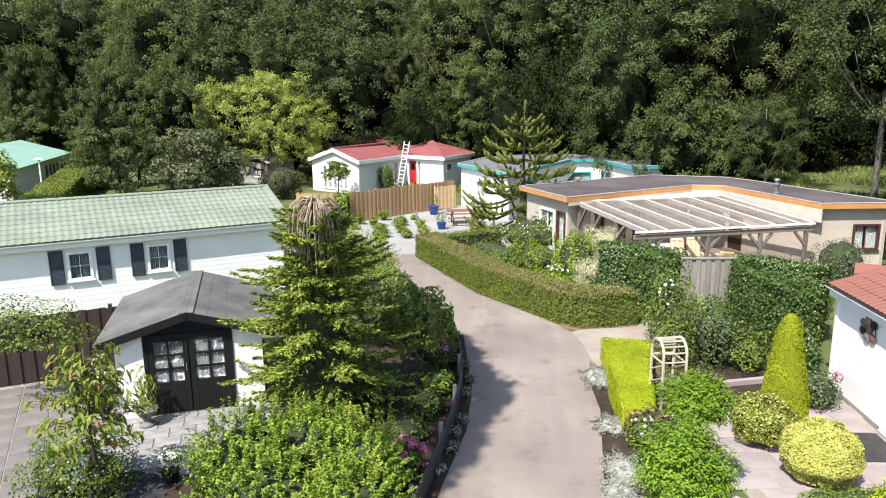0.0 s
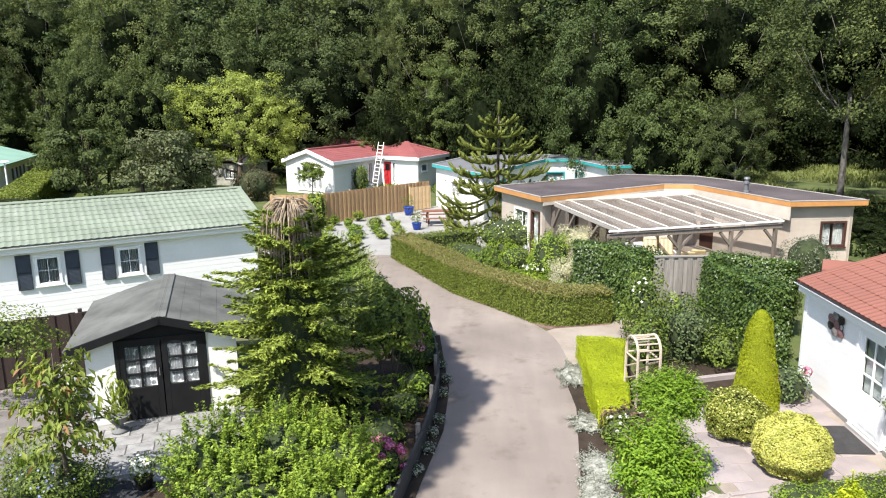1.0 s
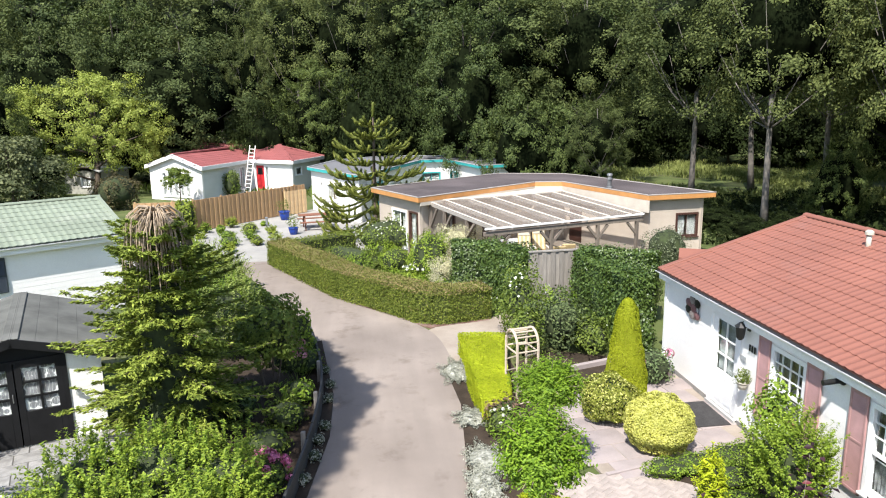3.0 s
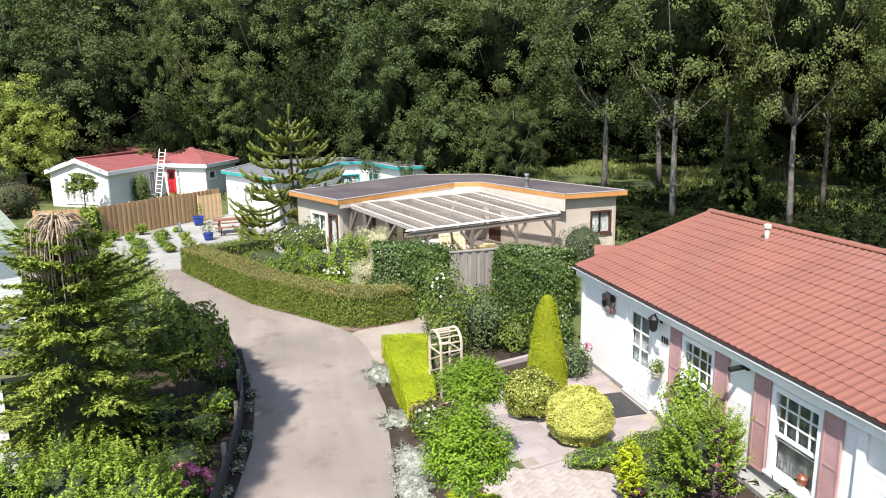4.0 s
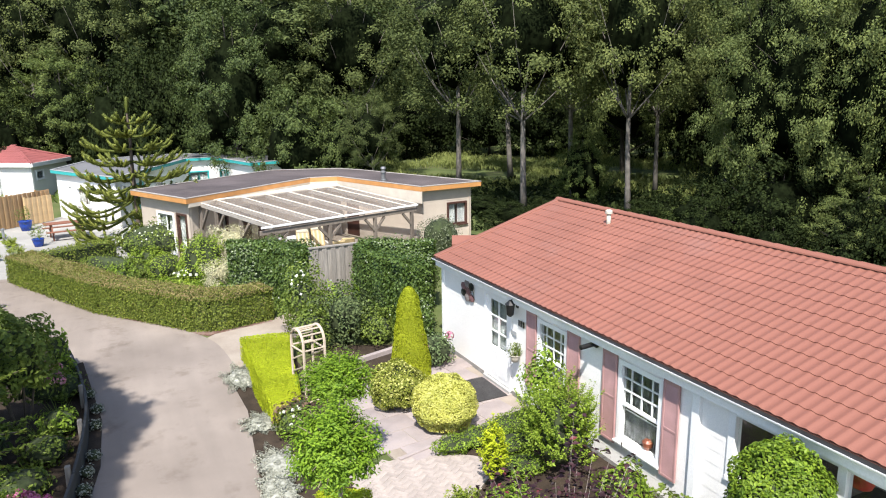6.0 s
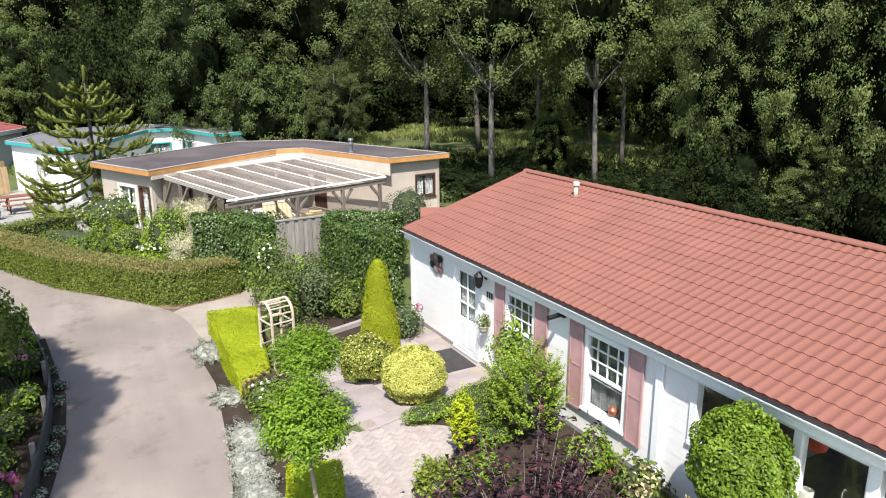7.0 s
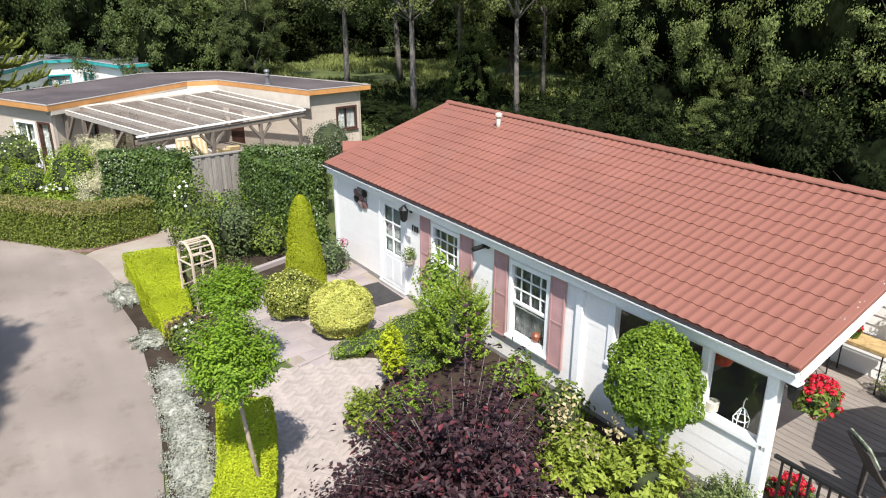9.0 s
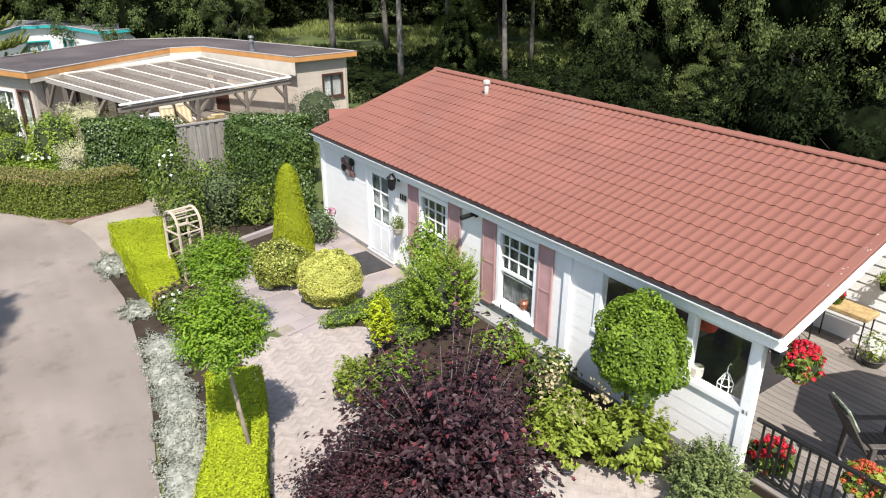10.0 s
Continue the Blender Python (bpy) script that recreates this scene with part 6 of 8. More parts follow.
# x, y, kind, crown radius, height: the wood's edge from the far chalets round to behind the red roof
WOODS = [
    (-56.2, 52.98, 1, 5.0, 18.5), (-50.9, 54.12, 1, 4.0, 19.0), (-53.5, 50.0, 4, 2.6, 12.0), (-33.6, 31.6, 0, 2.5, 10.4), (-38.35, 36.01, 4, 2.1, 5.2), (-30.6, 32.0, 0, 2.8, 9.2), (-51.83, 48.72, 3, 3.6, 6.5), (-50.64, 56.63, 2, 3.6, 15.0),
    (-37.0, 45.0, 1, 4.3, 17.6), (-30.1, 42.3, 0, 4.5, 13.1), (-27.0, 49.4, 4, 4.4, 15.7), (-41.0, 50.6, 4, 4.4, 16.5), (-28.4, 33.9, 3, 2.2, 4.6),
    (-36.5, 38.5, 0, 3.0, 9.5),
    (-20.9, 46.1, 0, 5.6, 12.8), (-27.8, 58.2, 1, 5.8, 20.9), (-20.1, 59.4, 1, 5.8, 20.4), (-15.9, 47.0, 1, 1.9, 13.5), (-14.3, 56.2, 2, 3.4, 15.8),
    (-9.9, 43.6, 4, 3.6, 9.8), (-12.1, 53.5, 1, 4.5, 19.1), (-7.7, 50.6, 1, 4.6, 19.1), (-3.0, 59.5, 2, 4.9, 19.5), (-15.9, 41.0, 3, 1.6, 3.8),
    (0.3, 31.8, 4, 3.5, 12.6), (3.7, 36.4, 2, 5.1, 14.8), (3.4, 27.3, 3, 3.0, 6.9), (6.1, 25.8, 3, 2.5, 6.4), (2.0, 33.7, 0, 3.2, 9.2),
    (7.4, 37.5, 0, 4.4, 13.0), (6.6, 23.4, 1, 1.9, 6.6), (9.2, 33.8, 1, 4.4, 15.4),
    (12.6, 23.8, 1, 4.2, 15.2), (12.5, 16.0, 1, 3.9, 14.6), (17.8, 18.8, 1, 3.8, 15.5), (16.3, 12.1, 1, 3.3, 14.9), (17.0, 17.0, 3, 1.6, 4.2),
    (20.5, 30.5, 1, 4.6, 17.0), (28.1, 26.6, 0, 4.4, 15.5), (29.0, 11.5, 7, 3.8, 14.7), (16.9, 4.2, 7, 3.0, 13.0), (14.4, 5.4, 6, 1.7, 2.6), (13.6, 7.6, 6, 1.4, 1.4),
    (20.8, 6.4, 7, 3.2, 14.0), (16.8, 2.4, 7, 2.9, 12.5), (16.0, -1.0, 7, 3.0, 13.0), (14.9, -4.0, 7, 2.9, 13.5), (14.9, 6.2, 3, 1.4, 2.1),
    (14.6, 1.9, 6, 1.9, 3.8), (13.6, -1.9, 7, 1.6, 3.8), (12.8, -4.5, 6, 1.7, 4.2), (18.53, 5.02, 7, 3.0, 13.5), (20.5, -0.1, 7, 3.8, 15.0), (15.3, -6.6, 7, 3.0, 12.0), (11.4, -7.8, 6, 1.9, 3.8),
    (15.5, -10.5, 7, 3.6, 13.0), (12.5, -11.5, 3, 2.4, 5.5), (18.0, -14.5, 7, 4.0, 14.0), (22.5, 4.5, 0, 4.0, 15.0), (23.0, -6.0, 2, 4.5, 16.0),
    # undergrowth behind the flat-roofed house and under the ash trees, coloured dark for shade
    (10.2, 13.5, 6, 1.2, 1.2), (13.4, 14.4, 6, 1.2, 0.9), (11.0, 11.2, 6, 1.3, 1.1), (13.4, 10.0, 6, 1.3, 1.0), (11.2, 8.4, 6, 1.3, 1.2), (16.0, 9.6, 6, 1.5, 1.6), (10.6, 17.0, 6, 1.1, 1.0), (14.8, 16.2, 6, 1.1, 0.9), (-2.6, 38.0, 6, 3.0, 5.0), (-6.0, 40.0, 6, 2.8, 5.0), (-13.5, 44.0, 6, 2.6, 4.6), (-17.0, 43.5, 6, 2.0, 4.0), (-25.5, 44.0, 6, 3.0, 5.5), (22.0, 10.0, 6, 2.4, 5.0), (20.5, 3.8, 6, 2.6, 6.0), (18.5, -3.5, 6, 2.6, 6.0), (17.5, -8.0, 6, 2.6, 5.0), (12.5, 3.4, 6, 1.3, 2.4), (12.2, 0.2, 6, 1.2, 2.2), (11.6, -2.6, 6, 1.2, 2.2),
    # tall near-black bushes set into the gaps between crowns in place of shade
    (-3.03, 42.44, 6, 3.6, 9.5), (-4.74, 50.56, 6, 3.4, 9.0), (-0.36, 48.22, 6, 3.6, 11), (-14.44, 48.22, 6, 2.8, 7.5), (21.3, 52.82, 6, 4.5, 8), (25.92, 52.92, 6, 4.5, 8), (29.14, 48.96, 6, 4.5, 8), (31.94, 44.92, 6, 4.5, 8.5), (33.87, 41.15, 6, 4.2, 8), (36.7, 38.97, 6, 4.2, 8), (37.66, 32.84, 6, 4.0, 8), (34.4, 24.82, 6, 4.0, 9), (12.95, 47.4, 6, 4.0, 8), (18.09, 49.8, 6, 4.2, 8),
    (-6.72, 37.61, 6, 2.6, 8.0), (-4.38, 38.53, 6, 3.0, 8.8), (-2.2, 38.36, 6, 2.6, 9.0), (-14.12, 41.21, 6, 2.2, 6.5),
    (23.0, 17.5, 1, 3.2, 14.5), (25.0, 14.0, 1, 3.0, 14.0),
    # deeper rows, their leaves coloured darker for shade
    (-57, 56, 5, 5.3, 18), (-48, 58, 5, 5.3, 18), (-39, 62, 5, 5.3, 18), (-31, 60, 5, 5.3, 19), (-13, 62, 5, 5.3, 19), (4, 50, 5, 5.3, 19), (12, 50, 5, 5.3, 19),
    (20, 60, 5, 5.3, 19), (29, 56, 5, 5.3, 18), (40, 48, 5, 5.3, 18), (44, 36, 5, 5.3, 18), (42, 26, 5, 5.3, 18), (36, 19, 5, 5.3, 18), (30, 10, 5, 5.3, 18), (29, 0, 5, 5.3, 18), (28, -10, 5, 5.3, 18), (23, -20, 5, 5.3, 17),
]
rng = np.random.default_rng(5)
for x, y, kd, r, h in WOODS:
    copy_thing(KINDS[kd], pose(x, y, 0, 0, 0, rng.uniform(0, 360)) @ Matrix.Diagonal((r / SIZE[kd][1], r / SIZE[kd][1], h / SIZE[kd][0], 1)))
for x, o in zip((-74, -82, 52, 60, -66, 72, -90, 78), KINDS):
    o.matrix_world = pose(x, 70 if x < 0 else 50, 0)

top("woodland_floor", prism([(9.5, -24), (48, -24), (48, 10), (27, 13.5), (12, 15.5), (9.0, 8)], -0.02, 0.01), BARKMULCH, "dark leaf litter under the trees", "ground", kind="structure")

# far wall of the wood, and behind it a sheet coloured as shade
rng = np.random.default_rng(6)
arc = smooth_line([(-95, 60), (-70, 68), (-40, 70), (-15, 70), (10, 66), (32, 68), (52, 56), (58, 38), (48, 20), (44, 0), (42, -20), (36, -40)], 12)
arc = np.array(arc)
k = 52000
i = rng.integers(0, len(arc) - 1, k)
f = rng.random(k)[:, None]
base = arc[i] * (1 - f) + arc[i + 1] * f
out = unit(base - (-5, 0))
hh = 26 * rng.random(k) ** 0.9
lump = 2.2 * np.sin(base[:, 0] * 0.35) + 2.2 * np.sin(base[:, 1] * 0.31 + 2) + 1.2 * np.sin(hh * 0.9 + base[:, 0])
pos = np.column_stack([base + out * (lump + rng.uniform(0, 4, k))[:, None], hh])
nn = np.column_stack([-out, np.full(k, 0.5)]) + rng.normal(size=(k, 3)) * 0.5
top("far_woods", leaf_mesh("far_woods", pos, nn, 0.6, 0.7, rng=rng), L_FOREST, "dense dark green wood in the distance", "woods", kind="stuff")
# dark sheet behind the leaves, standing in for the wood's unlit depth
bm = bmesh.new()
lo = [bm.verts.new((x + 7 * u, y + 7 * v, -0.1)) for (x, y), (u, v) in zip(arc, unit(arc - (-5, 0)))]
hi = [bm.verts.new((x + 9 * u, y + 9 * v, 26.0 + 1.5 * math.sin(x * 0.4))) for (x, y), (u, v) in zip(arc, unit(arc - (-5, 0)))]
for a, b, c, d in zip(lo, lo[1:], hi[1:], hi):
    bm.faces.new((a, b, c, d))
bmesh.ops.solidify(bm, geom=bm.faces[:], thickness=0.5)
top("backdrop", bm, worn("deep_wood_shade", (0.012, 0.02, 0.007), 0.5, 0.5, 1.0, 6, 0.5), "dark sheet coloured as the shade deep in the wood", "woods", kind="structure")

# meadow and rough grass between the trunks
rng = np.random.default_rng(8)
k = 44000
p = np.column_stack([rng.uniform(12, 42, k), rng.uniform(14, 50, k)])
keep = (np.sin(p[:, 0] * 0.55 + 1) + np.sin(p[:, 1] * 0.4 + p[:, 0] * 0.2) > -0.1) & (p[:, 1] > 52 - 1.9 * p[:, 0]) & (p[:, 1] < 56 - 0.1 * p[:, 0])
p = p[keep]
z = rng.uniform(0.1, 0.6, len(p)) * (0.75 + 0.35 * np.sin(p[:, 0] * 0.9) * np.sin(p[:, 1] * 0.7))
top("meadow_grass", leaf_mesh("meadow_grass", np.column_stack([p, z]), np.column_stack([rng.normal(size=(len(p), 2)) - (0.5, 0.8), np.full(len(p), 0.5)]), 0.5, 0.07, along=np.tile((0.0, 0.0, 1.0), (len(p), 1)), rng=rng), L_MEADOW, "tall sunlit meadow grass between the trees", "grass", kind="stuff")
k = 9000
p = np.column_stack([rng.uniform(-45, 12, k), rng.uniform(24, 46, k)])
p = p[(p[:, 1] > 30 - 0.4 * p[:, 0] * (p[:, 0] < 0))]
top("rough_grass", leaf_mesh("rough_grass", np.column_stack([p, rng.uniform(0.05, 0.3, len(p))]), np.column_stack([rng.normal(size=(len(p), 2)), np.full(len(p), 0.6)]), 0.5, 0.25, along=np.tile((0.0, 0.0, 1.0), (len(p), 1)), rng=rng), L_GRASS, "rough grass at the wood's edge", "grass", kind="stuff")

rng = np.random.default_rng(9)
k = 9000
p = np.column_stack([rng.uniform(5, 25, k), rng.uniform(3, 27, k)])
p = p[(p[:, 1] < 62 - 1.9 * p[:, 0]) & (p[:, 0] > 8.6 - 0.35 * (p[:, 1] - 12) * (p[:, 1] > 12)) | (p[:, 0] > 17)]
# nettle leaves share the near-black colour that stands in for tree shade
top("undergrowth", leaf_mesh("undergrowth", np.column_stack([p, 0.75 * rng.random(len(p)) ** 0.8 * (0.6 + 0.4 * np.sin(p[:, 0] * 1.3) * np.sin(p[:, 1] * 1.1))]), rng.normal(size=(len(p), 3)) + (0, -0.2, 0.8), 0.34, 0.5, rng=rng), L_UNDER, "nettles and undergrowth coloured near black for tree shade", "undergrowth", kind="stuff")

# the bright yellow-green tree before the wood
YGT = wood_tree("bright yellow-green broad tree with forked trunk", 8.7, 5.3, leafy("pale_yellow_green_leaves", (0.26, 0.315, 0.06), (0.46, 0.51, 0.13), 0.42, 0.5, 0.5), BARK, 141, 0.1, 120, 6, 54, 0.15, 0.36, 0.24, 0.26, 0, 0.1)
YGT.name = "yellow_green_tree"
YGT.matrix_world = pose(-26.3, 39.45, 0)
tagged(YGT, "bright yellow-green broad tree with forked trunk", "tree")
broad_tree("yellow_green_tree", "pale green small tree by the far chalet", 4.6, 1.8, L_LIGHT, BARK, 142, 0.15, 60, 90, 0.2, 0.14, m=pose(-32.8, 16.4, 0))
broad_tree("grey_bush", "large grey-green bush behind the green roof", 5.2, 2.8, leafy("dusty_leaves", (0.065, 0.08, 0.035), (0.185, 0.20, 0.095), 0.25, 0.6, 0.6), BARK, 143, 0.0, 60, 110, 0.19, 0.14, m=pose(-26.5, 26.5, 0))
broad_tree("green_bush", "tall dark green bush behind the green roof", 5.8, 2.2, L_FOREST, BARK, 144, 0.0, 16, 60, 0.17, 0.4, m=pose(-31.2, 26.1, 0), nc=10)
shrub("small_bush", "brown-green bush beside the far red chalet", (1.3, 1.2, 1.2), leafy("bronze_leaves", (0.06, 0.05, 0.025), (0.15, 0.13, 0.06), 0.25, 0.6, 0.8), 145, 2500, 0.14, 0.3, 0.3, pose(-22.3, 31.0, 0))
broad_tree("young_tree", "small young tree before the far red chalet", 2.6, 0.9, L_SHRUB, BARK, 146, 0.3, 40, 60, 0.14, 0.16, m=pose(-18.6, 31.6, 0))
shrub("climbing_shrub", "upright green shrub at the chalet wall", (0.6, 0.6, 1.0), L_SHRUB, 147, 1200, 0.13, 0.3, 0.3, pose(-15.9, 35.4, 0))

# ---- garden on the near side: terrace, spruce, beds, edging ----
SLAB = worn("pale_concrete_slab", (0.27, 0.262, 0.25), 0.28, 3.2, 0.9, 45, 0.3, (0.14, 0.137, 0.13), pieces=True)
SLAB_GREY = worn("grey_concrete_slab", (0.165, 0.145, 0.13), 0.14, 1.3, 0.9, 45, 0.3, (0.19, 0.18, 0.16), pieces=True)
SLAB_PINK = worn("pinkish_slab", (0.33, 0.28, 0.267), 0.14, 1.5, 0.9, 45, 0.3, (0.27, 0.22, 0.20), pieces=True)


def slabs(name, label, poly, material, dx, dy, turn, seed, stagger=0.5, z=0.03, bed=None):
    """Paving slabs, each its own piece, over an outline."""
    rng = np.random.default_rng(seed)
    b = part(name, prism(poly, -0.02, z - 0.012), bed or SAND, None)
    tagged(b, label, "paving", kind="structure")
    cx, cy = sum(p[0] for p in poly) / len(poly), sum(p[1] for p in poly) / len(poly)
    bm = boxed(-dx / 2 + 0.009, dx / 2 - 0.009, -dy / 2 + 0.009, dy / 2 - 0.009, -0.03, 0.0, 0.006)
    me = mesh_of(bm, "slab")
    me.materials.append(material)
    c, s = math.cos(radians(turn)), math.sin(radians(turn))
    n = 0
    for j in range(-30, 31):
        for i in range(-30, 31):
            u, v = (i + stagger * (j % 2)) * dx, j * dy
            x, y = cx + u * c - v * s, cy + u * s + v * c
            if inside(x, y, poly) and n < 300:
                part("slab", me, None, b, m=pose(x, y, z + rng.uniform(-0.003, 0.003), rng.uniform(-0.3, 0.3), rng.uniform(-0.3, 0.3), turn))
                n += 1
    return b


slabs("terrace", "pale concrete slab terrace before the garden shed", [(-15.1, -4.3), (-15.1, -2.4), (-12.35, -1.3), (-10.9, -1.2), (-10.9, -3.4), (-12.4, -4.6), (-13.2, -4.7)], SLAB, 0.5, 0.4, 20.5, 201, bed=worn("dark_slab_joint", (0.10, 0.095, 0.085), 0.2))
slabs("terrace", "grey slab terrace by the dark fence", [(-21.6, -2.7), (-16.3, 0.25), (-15.2, -0.5), (-15.3, -2.5), (-15.3, -6.4), (-21.6, -6.6)], SLAB_GREY, 0.6, 0.6, 31, 202, 0.0)
top("slate_bed", prism([(-15.2, -6.3), (-15.1, -4.35), (-13.1, -4.75), (-12.2, -4.9), (-11.6, -6.4)], -0.02, 0.01), ground_mat("dark_slate_chips", [(0.3, (0.02, 0.021, 0.024)), (0.7, (0.055, 0.055, 0.06))], 3, 60, 0.8), "bed of dark slate chips", "bed", kind="structure")
top("flower_bed", prism([(-13.0, -5.2), (-10.9, -1.5), (-11.0, 2.5), (-9.2, 5.5), (-8.62, 3.0), (-8.35, -0.6), (-8.4, -2.7), (-8.8, -5.5), (-9.2, -8.0), (-12.0, -7.5)], -0.02, 0.03), BARKMULCH, "dark bare soil of the flower bed", "bed", kind="structure")
top("slate_bed", prism([(-8.35, -0.6), (-8.6, 3.0), (-8.42, 3.1), (-8.02, -0.6), (-8.05, -2.6), (-8.35, -4.6), (-8.75, -7.6), (-9.05, -7.6), (-8.6, -4.6), (-8.32, -2.6)], -0.02, 0.045), BARKMULCH, "narrow soil strip between edging and lane", "bed", kind="structure")

# tarred timber edging with short posts
EDGE = smooth_line([(-9.05, -8.2), (-8.7, -5.6), (-8.42, -3.4), (-8.28, -1.6), (-8.3, 0.2), (-8.55, 2.2), (-8.72, 3.3)], 3)
for i in range(0, len(EDGE) - 1):
    (ax, ay), (bx, by) = EDGE[i], EDGE[i + 1]
    ln = math.hypot(bx - ax, by - ay)
    ed = thing("timber_edging", "tarred black timber edging board along the lane", "edging", "edging boards along the lane", pose(ax, ay, 0, 0, 0, math.degrees(math.atan2(by - ay, bx - ax))))
    part("board", boxed(0.0, ln + 0.015, -0.025, 0.025, 0.0, 0.42 + 0.02 * math.sin(i), 0.006), EDGEWOOD, ed)
    if i % 3 == 0:
        part("post", boxed(-0.045, 0.045, 0.026, 0.11, 0, 0.55, 0.012), GREYWOOD, ed, "grey timber peg")


def spruce(m, h=4.5, r=1.78):
    """A spruce with drooping tiers of needle sprays and a bare weeping top."""
    rng = np.random.default_rng(211)
    t = thing("spruce_tree", "dark green spruce with drooping boughs and bare weeping top", "tree", m=m)
    part("trunk", tube([(0.03 * math.sin(i * 0.9), 0.03 * math.cos(i), h * i / 9) for i in range(10)], [0.13 - 0.012 * i for i in range(10)], 9), BARK, t, smooth=True)
    C, N, A = [], [], []
    wood = bmesh.new()
    nb = 132
    for b in range(nb):
        q = (b + rng.random()) / nb
        z = 0.25 + (h * 0.95 - 0.25) * q
        a = b * 2.399 + rng.uniform(-0.3, 0.3)
        L = r * (1 - q) ** 0.42 * rng.uniform(0.55, 1.15) + 0.34
        up = 0.22 + 0.25 * q - 0.12 * (1 - q) + rng.uniform(-0.12, 0.14)
        pts = []
        for i in range(7):
            s = i / 6
            pts.append(np.array([math.cos(a) * L * s, math.sin(a) * L * s, z + up * L * s - 0.30 * L * s * s + 0.16 * L * s**4]))
        tube([Vector(p) for p in pts], [0.022 * (1 - 0.12 * i) for i in range(7)], 4, wood, False)
        side = np.array([-math.sin(a), math.cos(a), 0])
        for i in range(1, 7):
            d = pts[i] - pts[i - 1]
            d = d / np.linalg.norm(d)
            w = min(0.42, L * 0.36) * math.sin(math.pi * min(0.95, 0.22 + i / 7.5))
            for sg in (-1, 1):
                for rep in range(5):
                    tw = unit(d * 0.8 + side * sg * (0.15 + 0.85 * rng.random()) + np.array([0, 0, 0.25 - 0.5 * rng.random()]))
                    o = pts[i - 1] + (pts[i] - pts[i - 1]) * rng.random()
                    k = max(5, int(w / 0.026))
                    for s in range(k):
                        c = o + tw * w * (s + 0.5) / k + np.array([0, 0, -0.10 * w * (s / k) ** 2])
                        C.append(c + rng.normal(size=3) * 0.012)
                        N.append(np.array([0, 0, 1.0]) + rng.normal(size=3) * 0.4)
                        A.append(tw + d * 0.3 + side * rng.choice((-0.6, 0.6)))
    part("bough_frame", wood, BARK, t)
    # solid cone in the dark core colour, in place of shade between boughs
    part("inner_foliage", lathe([(0.4, 0.1), (0.75, 0.5), (0.6, 1.6), (0.4, 2.8), (0.12, 3.7)], 12), INNER_SHADE, t)
    part("needles", leaf_mesh("needles", np.array(C), np.array(N), 0.10, 0.34, 0.08, along=np.array(A), rng=rng), L_SPRUCE, t)
    bare = bmesh.new()
    for b in range(190):
        a = rng.uniform(0, 6.28)
        z = h * rng.uniform(0.94, 1.02)
        L = rng.uniform(0.12, 0.55)
        dn = rng.uniform(0.35, 1.45)
        tube([(0, 0, z), (math.cos(a) * L * 0.6, math.sin(a) * L * 0.6, z + 0.05), (math.cos(a) * L, math.sin(a) * L, z - 0.1), (math.cos(a) * L * 1.25, math.sin(a) * L * 1.25, z - dn)], [0.016, 0.013, 0.010, 0.006], 4, bare, False)
    part("bare_twig_tuft", bare, worn("dead_twigs", (0.34, 0.26, 0.18), 0.2, 6, 0.9), t, "bare straw-coloured hanging twigs")
    return t


spruce(pose(-11.0, -2.25, 0))

# bright shrubs before the spruce
for i, (x, y, rx, ry, rz) in enumerate(((-11.5, -5.35, 0.85, 0.75, 0.78), (-10.5, -5.15, 0.9, 0.75, 0.80), (-9.6, -5.5, 0.75, 0.7, 0.74), (-10.9, -6.2, 1.0, 0.7, 0.66), (-9.5, -6.4, 0.7, 0.6, 0.62))):
    sprayed_shrub("green_shrub", "bright green small-leaved shrub in the sun", (rx, ry, rz), L_VIVID, 221 + i, 270, 26, 0.064, 0.40, pose(x, y, 0), "bright shrubs before the spruce")

# darker shrubs and flowers between spruce and lane
shrub("broadleaf_shrub", "tall glossy-leaved shrub beside the lane", (0.72, 0.72, 0.9), L_SHRUB, 231, 3800, 0.10, 0.25, 0.35, pose(-9.4, -0.5, 0.75), freq=4, core=0.6)
for a in range(5):
    part("stem", tube([(0.1 * math.cos(a * 1.3), 0.1 * math.sin(a * 1.3), -0.75), (0.35 * math.cos(a * 1.3), 0.35 * math.sin(a * 1.3), 0.5)], [0.03, 0.018], 6), BARK, bpy.data.objects["broadleaf_shrub"])
sprayed_shrub("broadleaf_shrub", "feathery light green shrub behind the spruce", (0.8, 0.75, 1.1), L_FEATHER, 232, 240, 18, 0.06, 0.5, pose(-10.6, 2.2, 0.0), rise=1.3)
shrub("broadleaf_shrub", "light green young shoots over the edging", (0.25, 0.25, 0.55), L_BRIGHT, 233, 500, 0.10, 0.3, 0.4, pose(-8.78, 1.4, 0.35))
shrub("broadleaf_shrub", "shaded green bush under the spruce", (0.5, 0.5, 0.42), L_IVY, 234, 1100, 0.10, 0.25, 0.3, pose(-10.0, -1.4, 0))
for i, (x, y, r, h) in enumerate(((-8.75, 0.9, 0.4, 0.5), (-8.75, -0.9, 0.35, 0.45), (-8.9, -2.0, 0.4, 0.45), (-9.2, -3.1, 0.45, 0.4), (-8.8, 1.7, 0.35, 0.5))):
    shrub("border_plant", "leafy green border plant behind the edging", (r, r, h * 0.62), (L_SHRUB, L_BRIGHT, L_SHRUB)[i % 3], 241 + i, 650, 0.085, 0.3, 0.4, pose(x, y, 0.02), "border plants along the edging")


